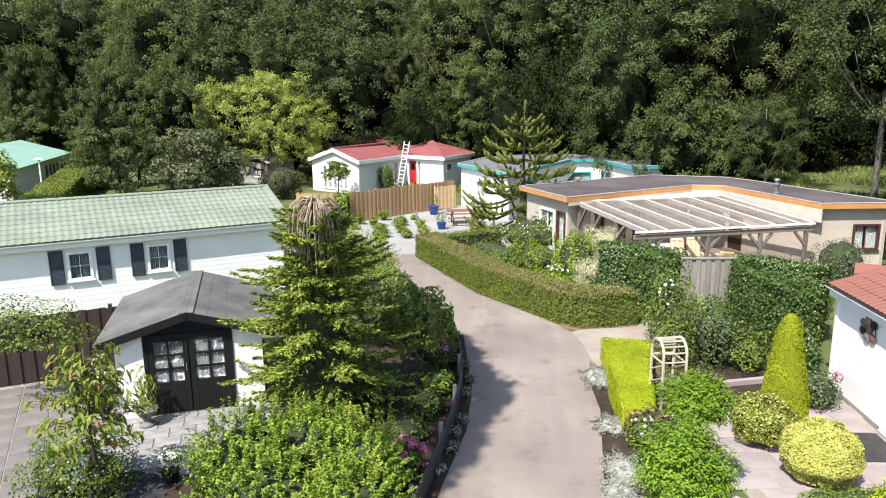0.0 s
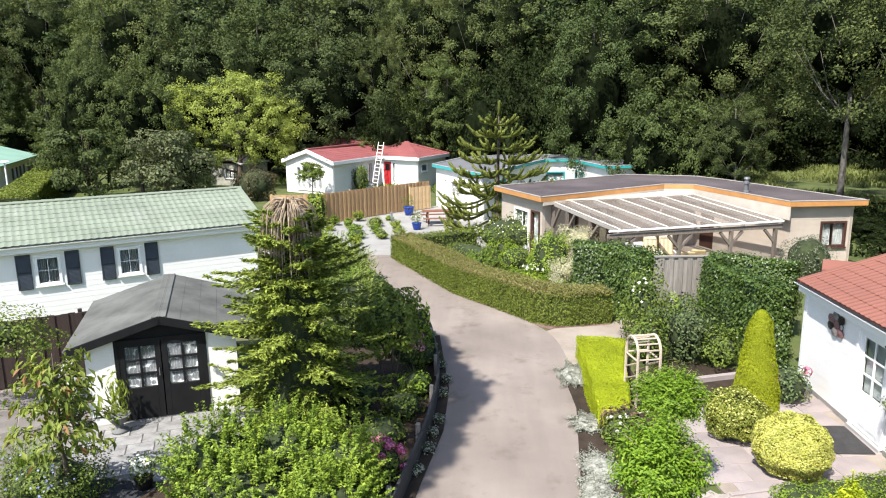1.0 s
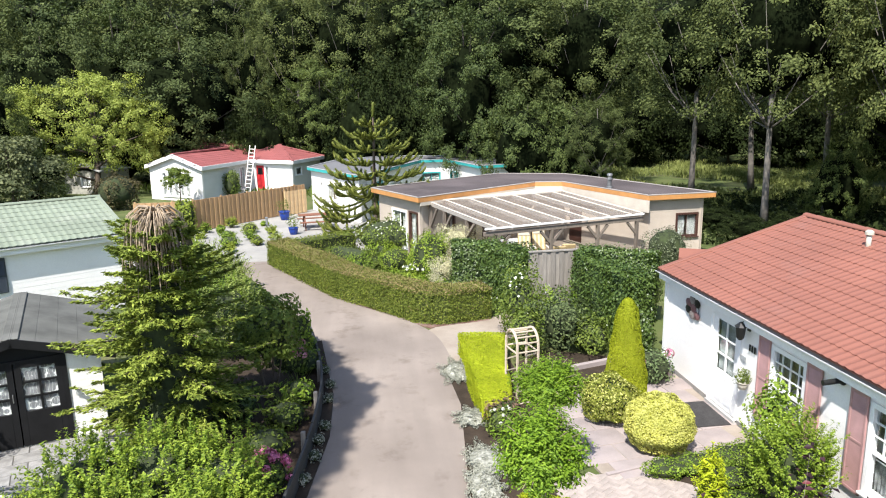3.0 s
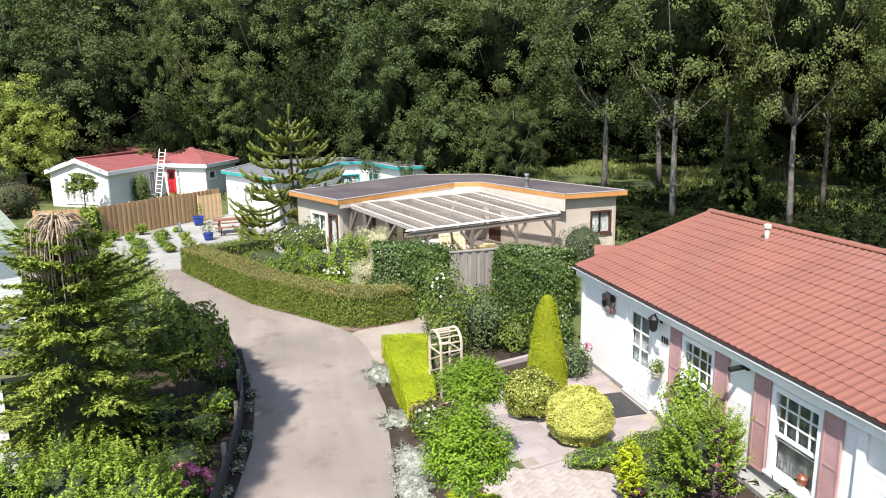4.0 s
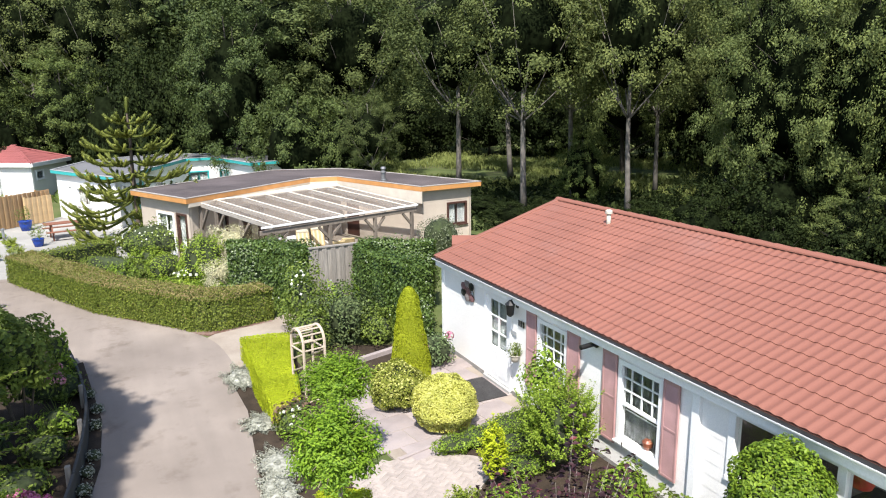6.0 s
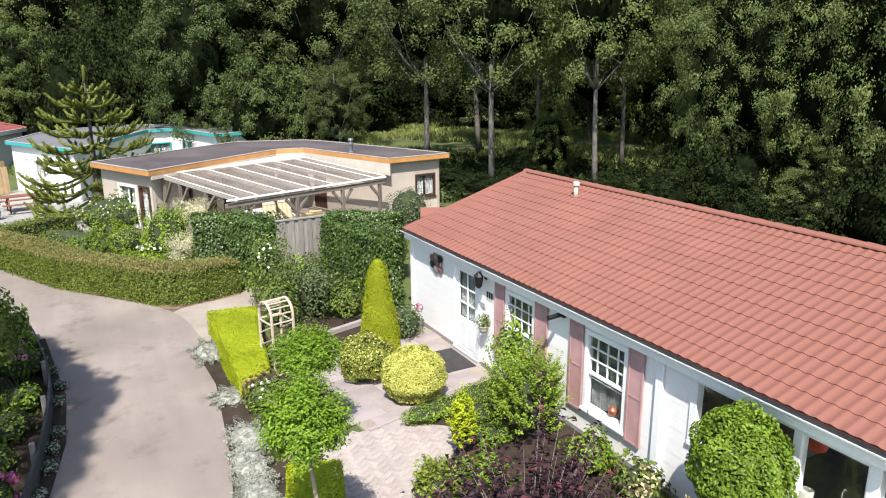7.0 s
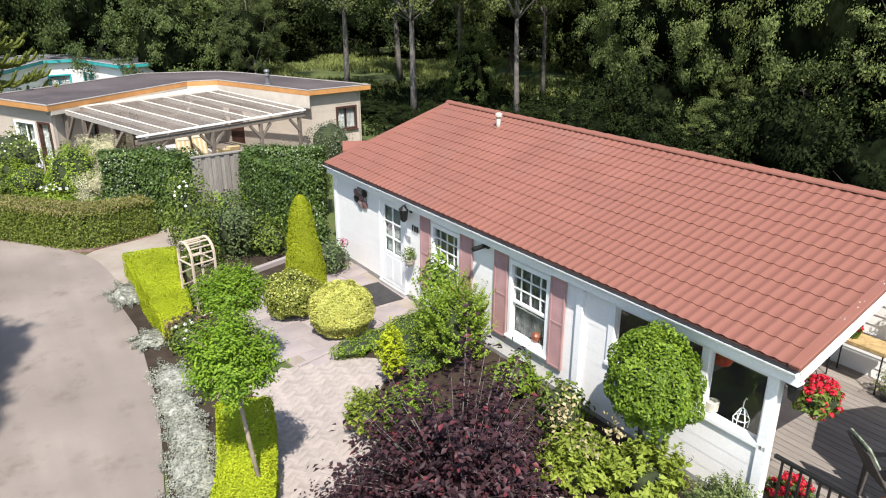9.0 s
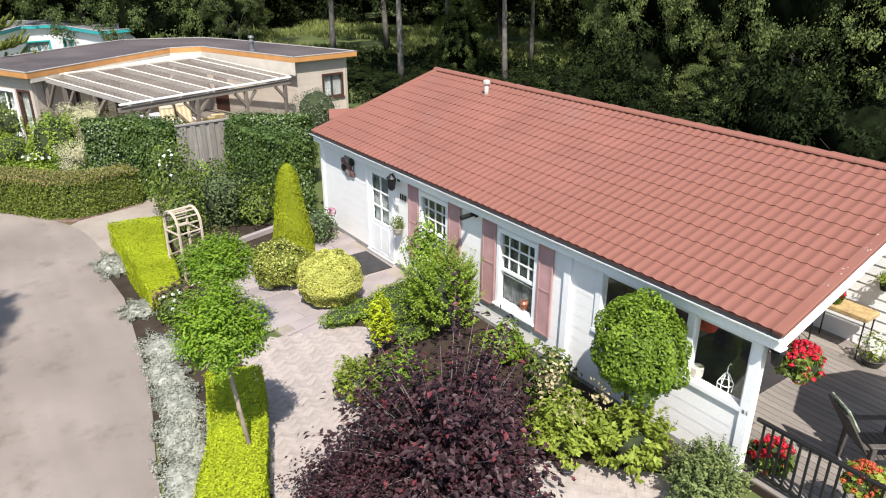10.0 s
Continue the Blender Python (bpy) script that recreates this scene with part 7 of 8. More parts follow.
def strappy(m, seed, n=46, h=0.75, material=None, label="clump of upright sword-shaped leaves"):
    rng = np.random.default_rng(seed)
    ob = thing("iris_clump", label, "plant", m=m)
    bm = bmesh.new()
    for i in range(n):
        a, s, L = rng.uniform(0, 6.28), rng.uniform(0.0, 0.16), h * rng.uniform(0.6, 1.1)
        lean = rng.uniform(0.1, 0.55) * L
        x, y = s * math.cos(a), s * math.sin(a)
        w = 0.014
        prev = None
        for k in range(5):
            q = k / 4
            c = Vector((x + math.cos(a) * lean * q * q, y + math.sin(a) * lean * q * q, L * q * (1 - 0.18 * q)))
            o = Vector((-math.sin(a), math.cos(a), 0)) * w * (1 - q * 0.9)
            cur = (bm.verts.new(c + o), bm.verts.new(c - o))
            if prev:
                bm.faces.new((prev[0], prev[1], cur[1], cur[0]))
            prev = cur
    part("leaves", bm, material or L_SHRUB, ob)
    return ob


strappy(pose(-10.9, 14.6, 0), 253, 160, 1.0, leafy("grey_grass_blades", (0.16, 0.19, 0.10), (0.34, 0.38, 0.22), 0.3, 0.6, 1.0), "loose clump of grey-green ornamental grass")
strappy(pose(-8.95, -1.55, 0.03), 251)
strappy(pose(-8.8, -0.3, 0.03), 252, 30, 0.6)


def flower_bush(name, label, m, r, petals, seed, stems=22, leaf_mat=None, head=0.075, per=26):
    """A small bush with round flower heads on stems."""
    rng = np.random.default_rng(seed)
    ob = shrub(name, label, (r, r, r * 0.9), leaf_mat or L_SHRUB, seed, 700, 0.075, 0.25, 0.35, m)
    e = unit(rng.normal(size=(per, 3)) + (0, 0, 0.3))
    me = leaf_mesh("flower_head", e * head, e, head * 0.75, 0.9, rng=rng)
    me.materials.append(petals)
    for i in range(stems):
        d = unit(rng.normal(size=3) + (0, 0, 1.1))
        x, y, z = d * r * 1.06 + (0, 0, r * 0.85)
        part("flower_head", me, None, ob, m=pose(x, y, z, rng.uniform(-30, 30), rng.uniform(-30, 30), rng.uniform(0, 360)))
    return ob


flower_bush("rose_bush", "small rose bush with pink clustered blooms", pose(-8.98, -4.55, 0.15), 0.34, leafy("magenta_petals", (0.42, 0.07, 0.22), (0.72, 0.25, 0.42), 0.3, 0.6, 2), 261, 14)
flower_bush("hydrangea_bush", "hydrangea with pale pink heads behind the edging", pose(-9.05, 0.35, 0.25), 0.42, P_PINK, 262, 12, None, 0.09)
for i, (x, y) in enumerate(((-8.12, -1.0), (-8.16, -2.3), (-8.3, -3.5), (-8.45, -4.3), (-8.25, -2.9), (-8.1, -0.2), (-8.25, 0.7))):
    shrub("silver_plant", "small tuft of silver-grey leaves at the lane's edge", (0.13, 0.16, 0.09), L_GREY, 271 + i, 160, 0.05, 0.3, 0.4, pose(x, y, 0.04), "silver tufts along the edging")

# unseen tree added outside the garden, crown shaped to shade bed and lane's edge
TT = thing("tall_tree", "unseen tall tree with a crown shaped to cast shade", "tree", m=pose(-14.6, -10.4, 0))
part("trunk", tube([(0, 0, 0), (0.05, 0.02, 5), (0.3, 0.2, 9), (1.2, 0.8, 12.2)], [0.24, 0.19, 0.12, 0.03], 9), BARK, TT, smooth=True)
rng = np.random.default_rng(275)
k, per = 170, 80
spine = np.array([(-8.8, 3.0), (-8.35, 1.6), (-8.0, 0.4), (-7.5, -1.05), (-8.1, -1.9), (-8.15, -3.2), (-8.6, -4.8)]) - np.array([-14.6 + 0.363 * 12.4, -10.4 + 0.629 * 12.4])
u = rng.uniform(0, 5.999, k)
f = (u - u.astype(int))[:, None]
cc = spine[u.astype(int)] * (1 - f) + spine[u.astype(int) + 1] * f + rng.normal(size=(k, 2)) * 0.17
cc = np.column_stack([cc, 12.4 + rng.normal(size=k) * 0.25])
p = (cc[:, None] + rng.normal(size=(k, per, 3)) * 0.13).reshape(-1, 3)
part("crown", leaf_mesh("crown", p, rng.normal(size=p.shape) + (0, 0, 0.8), 0.15, 0.55, rng=rng), L_SUNLIT, TT)
bm = bmesh.new()
for q in cc[::5]:
    tube([(1.0, 0.7, 11.6), Vector((1.0, 0.7, 11.9)).lerp(Vector(q), 0.5), Vector(q)], [0.05, 0.03, 0.01], 5, bm, False)
part("limbs", bm, BARK, TT)

# terrace things: urn, potted plant, young tree, climber, blue-flowered shrub
URN = thing("stone_urn", "grey stone urn with a spiky green plant", "urn", m=pose(-14.5, -2.85, 0.03))
part("urn", lathe([(0.16, 0), (0.16, 0.05), (0.09, 0.09), (0.07, 0.16), (0.16, 0.24), (0.22, 0.34), (0.24, 0.36), (0.2, 0.37), (0.18, 0.32)], 18), worn("grey_stone", (0.16, 0.16, 0.155), 0.2, 4, 0.9), URN, smooth=True)
rng = np.random.default_rng(281)
q, n = ball_points(190, np.array([0.2, 0.2, 0.5]), rng, 0.3, 0.5)
part("plant", leaf_mesh("plant", q + (0, 0, 0.72), unit(n + rng.normal(size=n.shape) * 0.4), 0.13, 0.3, along=np.tile((0.0, 0, 1.0), (len(q), 1)), rng=rng), L_LIGHT, URN)
potted("planter", "dark pot with a small flowering plant on slate chips", pose(-13.05, -4.85, 0.0), 0.15, 0.22, BLACK_PAINT, L_SHRUB, 282, 0.22, P_WHITE, 0.07)


def young_fruit_tree(m):
    rng = np.random.default_rng(291)
    ob = thing("young_fruit_tree", "young cherry tree with bronze-tinged drooping leaves", "tree", m=m)
    bm = bmesh.new()
    tube([(0, 0, 0), (0.02, 0.01, 0.5), (-0.03, 0, 1.1), (0, 0.02, 1.7), (0.02, 0, 2.65)], [0.045, 0.04, 0.032, 0.022, 0.006], 7, bm)
    C, N, A = [], [], []
    for b in range(26):
        z = 1.0 + 1.5 * b / 26
        a = b * 2.4
        L = (1.0 - 0.55 * (z - 1.0) / 1.5) * rng.uniform(0.7, 1.1)
        pts = [np.array([math.cos(a) * L * s, math.sin(a) * L * s, z + 0.42 * L * s - 0.18 * L * s * s]) for s in (0, 0.33, 0.66, 1.0)]
        tube([Vector(p) for p in pts], [0.013, 0.01, 0.007, 0.003], 4, bm, False)
        for i in range(40):
            s = rng.uniform(0.1, 1.05) * 3
            j = min(2, int(s))
            p = pts[j] + (pts[j + 1] - pts[j]) * (s - j) + rng.normal(size=3) * 0.07
            out = np.array([math.cos(a + rng.uniform(-1.5, 1.5)), math.sin(a + rng.uniform(-1.5, 1.5)), -1.0])
            C.append(p + unit(out) * 0.07)
            N.append(np.array([0, 0, 1.0]) + out * 0.5 + rng.normal(size=3) * 0.3)
            A.append(out)
    part("trunk", bm, BARK, ob, smooth=True)
    part("crown", leaf_mesh("crown", np.array(C), np.array(N), 0.165, 0.36, 0.16, along=np.array(A), rng=rng), leafy("cherry_leaves", (0.13, 0.18, 0.03), (0.36, 0.40, 0.085), 0.36, 0.45, 2.0, ((0.28, 0.15, 0.065), 0.93)), ob)
    part("stake", boxed(-0.14, -0.07, -0.1, -0.03, 0, 0.75, 0.008), GREYWOOD, ob, "grey timber stake")
    return ob


young_fruit_tree(pose(-14.0, -5.45, 0))
shrub("climbing_shrub", "light green feathery climber over the dark fence", (1.35, 0.55, 0.55), L_SHRUB, 292, 3400, 0.075, 0.4, 0.4, pose(-17.5, -2.2, 1.3), core=0.5)
shrub("blue_flower_shrub", "low shrub with small blue flowers", (0.95, 0.75, 0.45), L_SHRUB, 293, 4200, 0.055, 0.25, 0.35, pose(-14.4, -5.3, 0), core=0.62)
rng = np.random.default_rng(294)
q, n = ball_points(120, np.array([0.97, 0.77, 0.48]), rng, 0.2, 0.1, lo=0.2)
top("blue_flower_heads", leaf_mesh("blue_flower_heads", q + (-14.4, -5.3, 0.43), n, 0.05, 0.9, rng=rng), leafy("blue_petals", (0.20, 0.22, 0.55), (0.42, 0.45, 0.75), 0.3, 0.6, 2), "small blue flower heads", "flower", kind="stuff")
strappy(pose(-15.1, -4.9, 0), 295, 120, 1.1, L_BRIGHT, "tall loose clump of fine light green stems")
shrub("white_climber", "white flowering climber at the shed wall", (0.25, 0.25, 0.75), L_SHRUB, 296, 300, 0.08, 0.3, 0.4, pose(-15.45, -2.75, 0))
rng = np.random.default_rng(297)
q, n = ball_points(220, np.array([0.27, 0.27, 0.8]), rng, 0.2, 0.1)
top("white_flower_heads", leaf_mesh("white_flower_heads", q + (-15.45, -2.75, 0.75), n, 0.08, 0.9, rng=rng), P_WHITE, "white flower heads of the climber", "flower", kind="stuff")

# ---- garden of the red-roofed chalet ----
BRICK = worn("pinkish_grey_paving_brick", (0.37, 0.315, 0.28), 0.14, 5.0, 0.9, 60, 0.3, (0.28, 0.24, 0.215), pieces=True)
PATH = [(-4.15, -4.8), (-2.4, -4.75), (-1.75, -5.55), (-2.1, -6.05), (-3.0, -6.75), (-3.25, -8.2), (-2.2, -9.6), (-0.45, -11.2), (-0.45, -12.6), (-3.0, -12.8), (-5.55, -10.0), (-4.8, -7.6), (-4.35, -6.3)]
b = part("brick_path", prism(PATH, -0.02, 0.027), worn("joint_sand", (0.36, 0.31, 0.275), 0.2, 3, 0.95), None)
tagged(b, "herringbone path of pinkish-grey paving bricks", "path", kind="structure")
bm = boxed(-0.104, 0.104, -0.0515, 0.0515, -0.03, 0.0, 0.004)
me = mesh_of(bm, "brick")
me.materials.append(BRICK)
rng = np.random.default_rng(301)
count = 0
rest = []
q45 = radians(38)
for i in range(-60, 61):
    for j in range(-60, 61):
        if (i - j) % 4 in (0, 3):
            # herringbone: a brick along starts where i - j divides by four, one across where three remain
            kind = 0 if (i - j) % 4 == 0 else 1
            u, v = ((i + 1) * 0.108, (j + 0.5) * 0.108) if kind == 0 else ((i + 0.5) * 0.108, (j + 1) * 0.108)
            x, y = -3.2 + u * math.cos(q45) - v * math.sin(q45), -8.4 + u * math.sin(q45) + v * math.cos(q45)
            if inside(x, y, PATH):
                m = pose(x, y, 0.034 + rng.uniform(-0.003, 0.003), rng.uniform(-0.6, 0.6), rng.uniform(-0.6, 0.6), 38 + 90 * kind)
                if count < 300 and y < -4.6 and y > -8.4:
                    part("brick", me, None, b, m=m)
                    count += 1
                else:
                    rest.append(m)
bm = bmesh.new()
for m in rest:
    box(bm, -0.104, 0.104, -0.0515, 0.0515, -0.03, 0.0, 0, m)
part("bricks", bm, BRICK, b, kind="stuff")

slabs("paving", "pinkish-grey slab platform before the front door", [(-3.55, -3.0), (-2.6, -1.3), (-1.2, -0.35), (-0.02, -0.6), (-0.02, -4.3), (-1.2, -4.75), (-3.3, -4.75)], SLAB_PINK, 0.8, 0.6, 8, 302, 0.5, 0.035)
top("kerb", boxed(-0.95, 0.95, -0.06, 0.06, 0, 0.14, 0.01), SLAB_PINK, "pale concrete edging before the ivy", "kerb", m=pose(-1.65, 0.15, 0, 0, 0, 17))
top("kerb", boxed(-0.35, 0.35, -0.04, 0.04, 0, 0.07, 0.01), SLAB_PINK, "pale concrete edging of the path", "kerb", m=pose(-2.9, -4.75, 0, 0, 0, 14))
top("flower_bed", prism([(-4.1, -4.9), (-3.5, -3.0), (-3.6, 0.6), (-2.6, 1.4), (-0.9, 0.6), (-1.2, -0.3), (-2.7, -1.2), (-3.6, -3.0)], -0.02, 0.02), BARKMULCH, "dark soil of the garden bed", "bed", kind="structure")
top("flower_bed", prism([(-2.5, -4.85), (-0.02, -4.4), (-0.02, -11.3), (-0.5, -11.3), (-2.2, -9.6), (-3.22, -8.2), (-2.98, -6.8), (-2.1, -6.1), (-1.72, -5.55)], -0.02, 0.05), BARKMULCH, "dark soil along the chalet wall", "bed", kind="structure")
top("flower_bed", prism([(-5.35, 0.7), (-3.7, 1.9), (-3.6, -2.0), (-4.0, -4.8), (-4.1, -6.6), (-4.6, -8.0), (-5.4, -9.8), (-6.65, -9.8), (-6.1, -7.2), (-5.62, -4.5), (-5.28, -1.5)], -0.02, 0.025), BARKMULCH, "dark soil under the lime hedge", "bed", kind="structure")

top("door_mat", boxed(-0.36, 0.36, -0.56, 0.56, 0.04, 0.058, 0.006), worn("charcoal_coir", (0.035, 0.033, 0.033), 0.2, 8, 1.0, 120, 0.6), "charcoal coir door mat before the front door", "mat", m=pose(-0.5, -2.85, 0.0))


def cone_conifer(m):
    rng = np.random.default_rng(311)
    ob = thing("cone_conifer", "golden-green conifer clipped to a tall rounded cone", "conifer", m=m)
    k = 30000
    z = rng.random(k) ** 1.15
    R = 0.46 * np.minimum(1, 0.6 + 2.8 * z) * (1 - 0.56 * ((z - 0.2).clip(0) / 0.7) ** 0.9).clip(0.2) * np.sqrt((1 - ((z - 0.84).clip(0) / 0.16) ** 2).clip(0)) + 0.01
    a = rng.uniform(0, 6.283, k)
    R = R * (1 + 0.035 * np.sin(a * 5 + z * 9) + 0.03 * np.sin(z * 31 + a * 3)) - 0.05 * rng.random(k) ** 2
    P = np.column_stack([R * np.cos(a), R * np.sin(a), 0.04 + 2.3 * z])
    N = np.column_stack([np.cos(a), np.sin(a), np.full(k, 0.35)]) + rng.normal(size=(k, 3)) * 0.4
    part("foliage", leaf_mesh("foliage", P, N, 0.038, 0.42, along=np.tile((0.0, 0.0, 1.0), (k, 1)), rng=rng), L_CONE, ob)
    part("inner_foliage", lathe([(0.24, 0.0), (0.36, 0.3), (0.37, 0.5), (0.27, 1.1), (0.17, 1.8), (0.05, 2.2)], 14), INNER_GOLD, ob, smooth=True)
    return ob


cone_conifer(pose(-1.82, -2.05, 0.02))
shrub("golden_ball_shrub", "clipped golden-yellow euonymus ball", (0.63, 0.63, 0.55), L_GOLD, 321, 20000, 0.04, 0.07, 0.12, pose(-1.95, -4.05, 0.03), freq=5, core_mat=INNER_GOLD)
shrub("variegated_shrub", "rounded green and cream variegated shrub", (0.58, 0.54, 0.50), L_VARI, 322, 8500, 0.05, 0.10, 0.18, pose(-2.45, -2.75, 0.03), freq=4)
flower_bush("hydrangea_bush", "grey-green bush with a pale pink flower head", pose(-0.75, -1.05, 0.02), 0.46, P_PINK, 323, 4, leafy("lavender_leaves", (0.08, 0.12, 0.05), (0.20, 0.26, 0.12), 0.25, 0.6, 2), 0.1, 40)


def standard_tree(name, label, m, trunk, r, seed, lean=(0, 0)):
    rng = np.random.default_rng(seed)
    ob = thing(name, label, "tree", "ball trees along the lime hedge", m)
    bm = bmesh.new()
    tube([(0, 0, 0), (lean[0] * 0.5, lean[1] * 0.5, trunk * 0.5), (lean[0], lean[1], trunk + 0.2)], [0.035, 0.03, 0.026], 8, bm)
    P, N, A = [], [], []
    c0 = np.array([lean[0], lean[1], trunk + r[2] * 0.8])
    for b in range(900):
        d = unit(rng.normal(size=3))
        if d[2] < -0.75:
            continue
        tip = c0 + d * np.array(r) * rng.uniform(0.62, 1.03) * (1 + 0.10 * math.sin(5 * d[0]) * math.sin(4 * d[1] + 1))
        o = c0 + (tip - c0) * 0.45
        if b % 6 == 0:
            tube([Vector((lean[0], lean[1], trunk)), Vector(o), Vector(tip)], [0.018, 0.01, 0.004], 4, bm, False)
        ax = unit(tip - o + rng.normal(size=3) * 0.12 + np.array([0, 0, -0.22]))
        sd = unit(np.cross(ax, [0, 0, 1.0]))
        for s in range(11):
            for sg in (-1, 1):
                p = o + (tip - o) * (0.2 + 0.8 * s / 10)
                dr = unit(sd * sg + ax * 0.5 + np.array([0, 0, -0.15]))
                P.append(p + dr * 0.04 + rng.normal(size=3) * 0.025)
                N.append(np.array([0, 0, 1.0]) + d * 0.7 + rng.normal(size=3) * 0.3)
                A.append(dr)
    part("trunk", bm, worn("light_brown_bark", (0.27, 0.215, 0.16), 0.25, 4, 0.9, 30, 0.5), ob, smooth=True)
    part("crown", leaf_mesh("crown", np.array(P), np.array(N), 0.052, 0.45, along=np.array(A), rng=rng), L_ROBINIA, ob)
    return ob


standard_tree("ball_tree", "small standard robinia with round fresh green crown", pose(-5.08, -8.0, 0), 1.86, (0.56, 0.56, 0.58), 331, (-0.22, 0.03))
standard_tree("ball_tree", "small standard robinia with flat fresh green crown", pose(-4.35, -4.8, 0), 1.42, (0.60, 0.60, 0.46), 332, (0.05, 0.0))

# silver-grey plants at the lane's edge
for i, (x, y, rx, ry) in enumerate(((-5.15, 0.15, 0.34, 0.5), (-5.2, -2.35, 0.3, 0.3), (-5.3, -4.1, 0.32, 0.45), (-5.45, -4.95, 0.3, 0.5), (-5.55, -5.9, 0.3, 0.55), (-5.75, -6.8, 0.3, 0.55), (-5.98, -7.8, 0.3, 0.6), (-6.25, -8.7, 0.3, 0.6))):
    shrub("silver_plant", "low cushion of silver-grey foliage at the lane's edge", (rx * 1.05, ry * 1.3, 0.085), L_GREY, 341 + i, 5200, 0.036, 0.4, 0.35, pose(x + 0.06, y, 0.0), "silver cushions along the lane", freq=5, core=0.8, core_mat=INNER_GREY)
shrub("cut_shrub", "cut-back brown twiggy end of the lime hedge", (0.4, 0.35, 0.28), leafy("brown_twigs", (0.07, 0.045, 0.03), (0.20, 0.13, 0.09), 0.1, 0.8, 3), 351, 900, 0.07, 0.25, 0.4, pose(-4.55, -2.55, 0.05))
flower_bush("white_rose_bush", "small bush with white blooms by the lane", pose(-4.7, -3.0, 0.0), 0.3, P_WHITE, 352, 7, L_SHRUB, 0.032, 40)


def garden_arch(m):
    ob = thing("garden_arch", "weathered wooden garden arch with lattice sides", "arch", m=m)
    pale = wood("pale_weathered_timber", (0.40, 0.32, 0.24), (0.58, 0.49, 0.38), 0.8, axis=2)
    for y in (-0.24, 0.24):
        pts = [(-0.28, y, 0.0), (-0.28, y, 1.40)] + [(-0.28 * math.cos(a), y, 1.40 + 0.30 * math.sin(a)) for a in [math.pi * i / 10 for i in range(1, 10)]] + [(0.28, y, 1.40), (0.28, y, 0.0)]
        part("hoop", tube(pts, 0.03, 6), pale, ob)
    for i in range(7):
        a = math.pi * (i + 0.5) / 7
        x, z = -0.28 * math.cos(a), 1.40 + 0.30 * math.sin(a)
        part("rung", tube([(x, -0.24, z), (x, 0.24, z)], 0.018, 6), pale, ob)
    for x in (-0.28, 0.28):
        for z in (0.15, 1.28):
            part("rung", tube([(x, -0.24, z), (x, 0.24, z)], 0.018, 6), pale, ob)
    for y in (-0.24, 0.24):
        part("rung", tube([(-0.28, y, 1.26), (0.28, y, 1.26)], 0.02, 6), pale, ob)
        for i in range(4):
            z = 0.15 + i * 0.27
            part("lattice_bar", tube([(-0.28, y, z), (0.28, y, z + 0.27)], 0.017, 5), pale, ob)
    return ob


garden_arch(pose(-3.985, -1.69, 0.0, 0, 0, -78))
shrub("rose_climber", "loose climbing rose with white blooms before the gate", (0.7, 0.6, 1.0), L_SHRUB, 361, 2200, 0.09, 0.35, 0.5, pose(-2.95, 2.6, 0.0), core=0.5)
rng = np.random.default_rng(362)
q, n = ball_points(70, np.array([0.72, 0.62, 1.0]), rng, 0.3, 0.1, lo=-0.4)
top("white_blooms", leaf_mesh("white_blooms", q + (-2.95, 2.6, 0.95), n, 0.075, 0.95, rng=rng), P_WHITE, "white rose blooms", "flower", kind="stuff")
shrub("dull_shrub", "loose dull green shrub before the ivy", (0.75, 0.6, 0.85), leafy("dull_green_leaves", (0.05, 0.075, 0.03), (0.16, 0.20, 0.08), 0.25, 0.6, 1.4), 363, 2600, 0.08, 0.35, 0.45, pose(-2.2, 1.35, 0.0), core=0.6)
shrub("dull_shrub", "loose dull green shrub against the ivy", (0.6, 0.5, 0.5), L_SHRUB, 365, 1600, 0.08, 0.35, 0.45, pose(-1.5, 1.0, 0.0), core=0.6)
shrub("dull_shrub", "loose light green shrub by the gate", (0.6, 0.5, 0.75), L_BRIGHT, 366, 1600, 0.085, 0.4, 0.5, pose(-2.1, 2.6, 0.0), core=0.5)
shrub("dull_shrub", "loose green shrub beside the arch", (0.5, 0.5, 0.7), L_SHRUB, 364, 1400, 0.085, 0.35, 0.45, pose(-3.2, 1.2, 0.0), core=0.6)

# along the wall
sprayed_shrub("tall_shrub", "tall upright light green shrub under the window", (0.54, 0.48, 0.82), L_WILLOW, 371, 430, 22, 0.055, 0.42, pose(-0.95, -6.45, 0.03), rise=1.5, lump=0.28)
shrub("tall_shrub", "thin upright shoots of a light green shrub", (0.35, 0.3, 0.55), L_BRIGHT, 372, 900, 0.08, 0.35, 0.6, pose(-0.75, -5.6, 0.9), core=0.3)
for i, (x, y, rx, ry) in enumerate(((-2.2, -5.0, 0.42, 0.25), (-1.6, -4.95, 0.55, 0.32), (-0.95, -4.8, 0.5, 0.35), (-1.25, -5.45, 0.5, 0.3), (-0.5, -4.7, 0.4, 0.3), (-1.5, -6.2, 0.4, 0.3))):
    shrub("ground_cover", "low spreading green ground cover with pink specks", (rx, ry, 0.16), L_BRIGHT, 381 + i, 1700, 0.042, 0.25, 0.3, pose(x, y, 0.03), "ground cover along the platform")
sprayed_shrub("small_cypress", "small golden-green columnar cypress", (0.17, 0.17, 0.6), L_LIME, 391, 170, 16, 0.05, 0.2, pose(-2.2, -6.38, 0.03), rise=1.6)
sprayed_shrub("golden_shrub", "small golden-green shrub at the path", (0.33, 0.33, 0.36), L_LIGHT, 392, 150, 16, 0.06, 0.2, pose(-3.2, -7.4, 0.03))
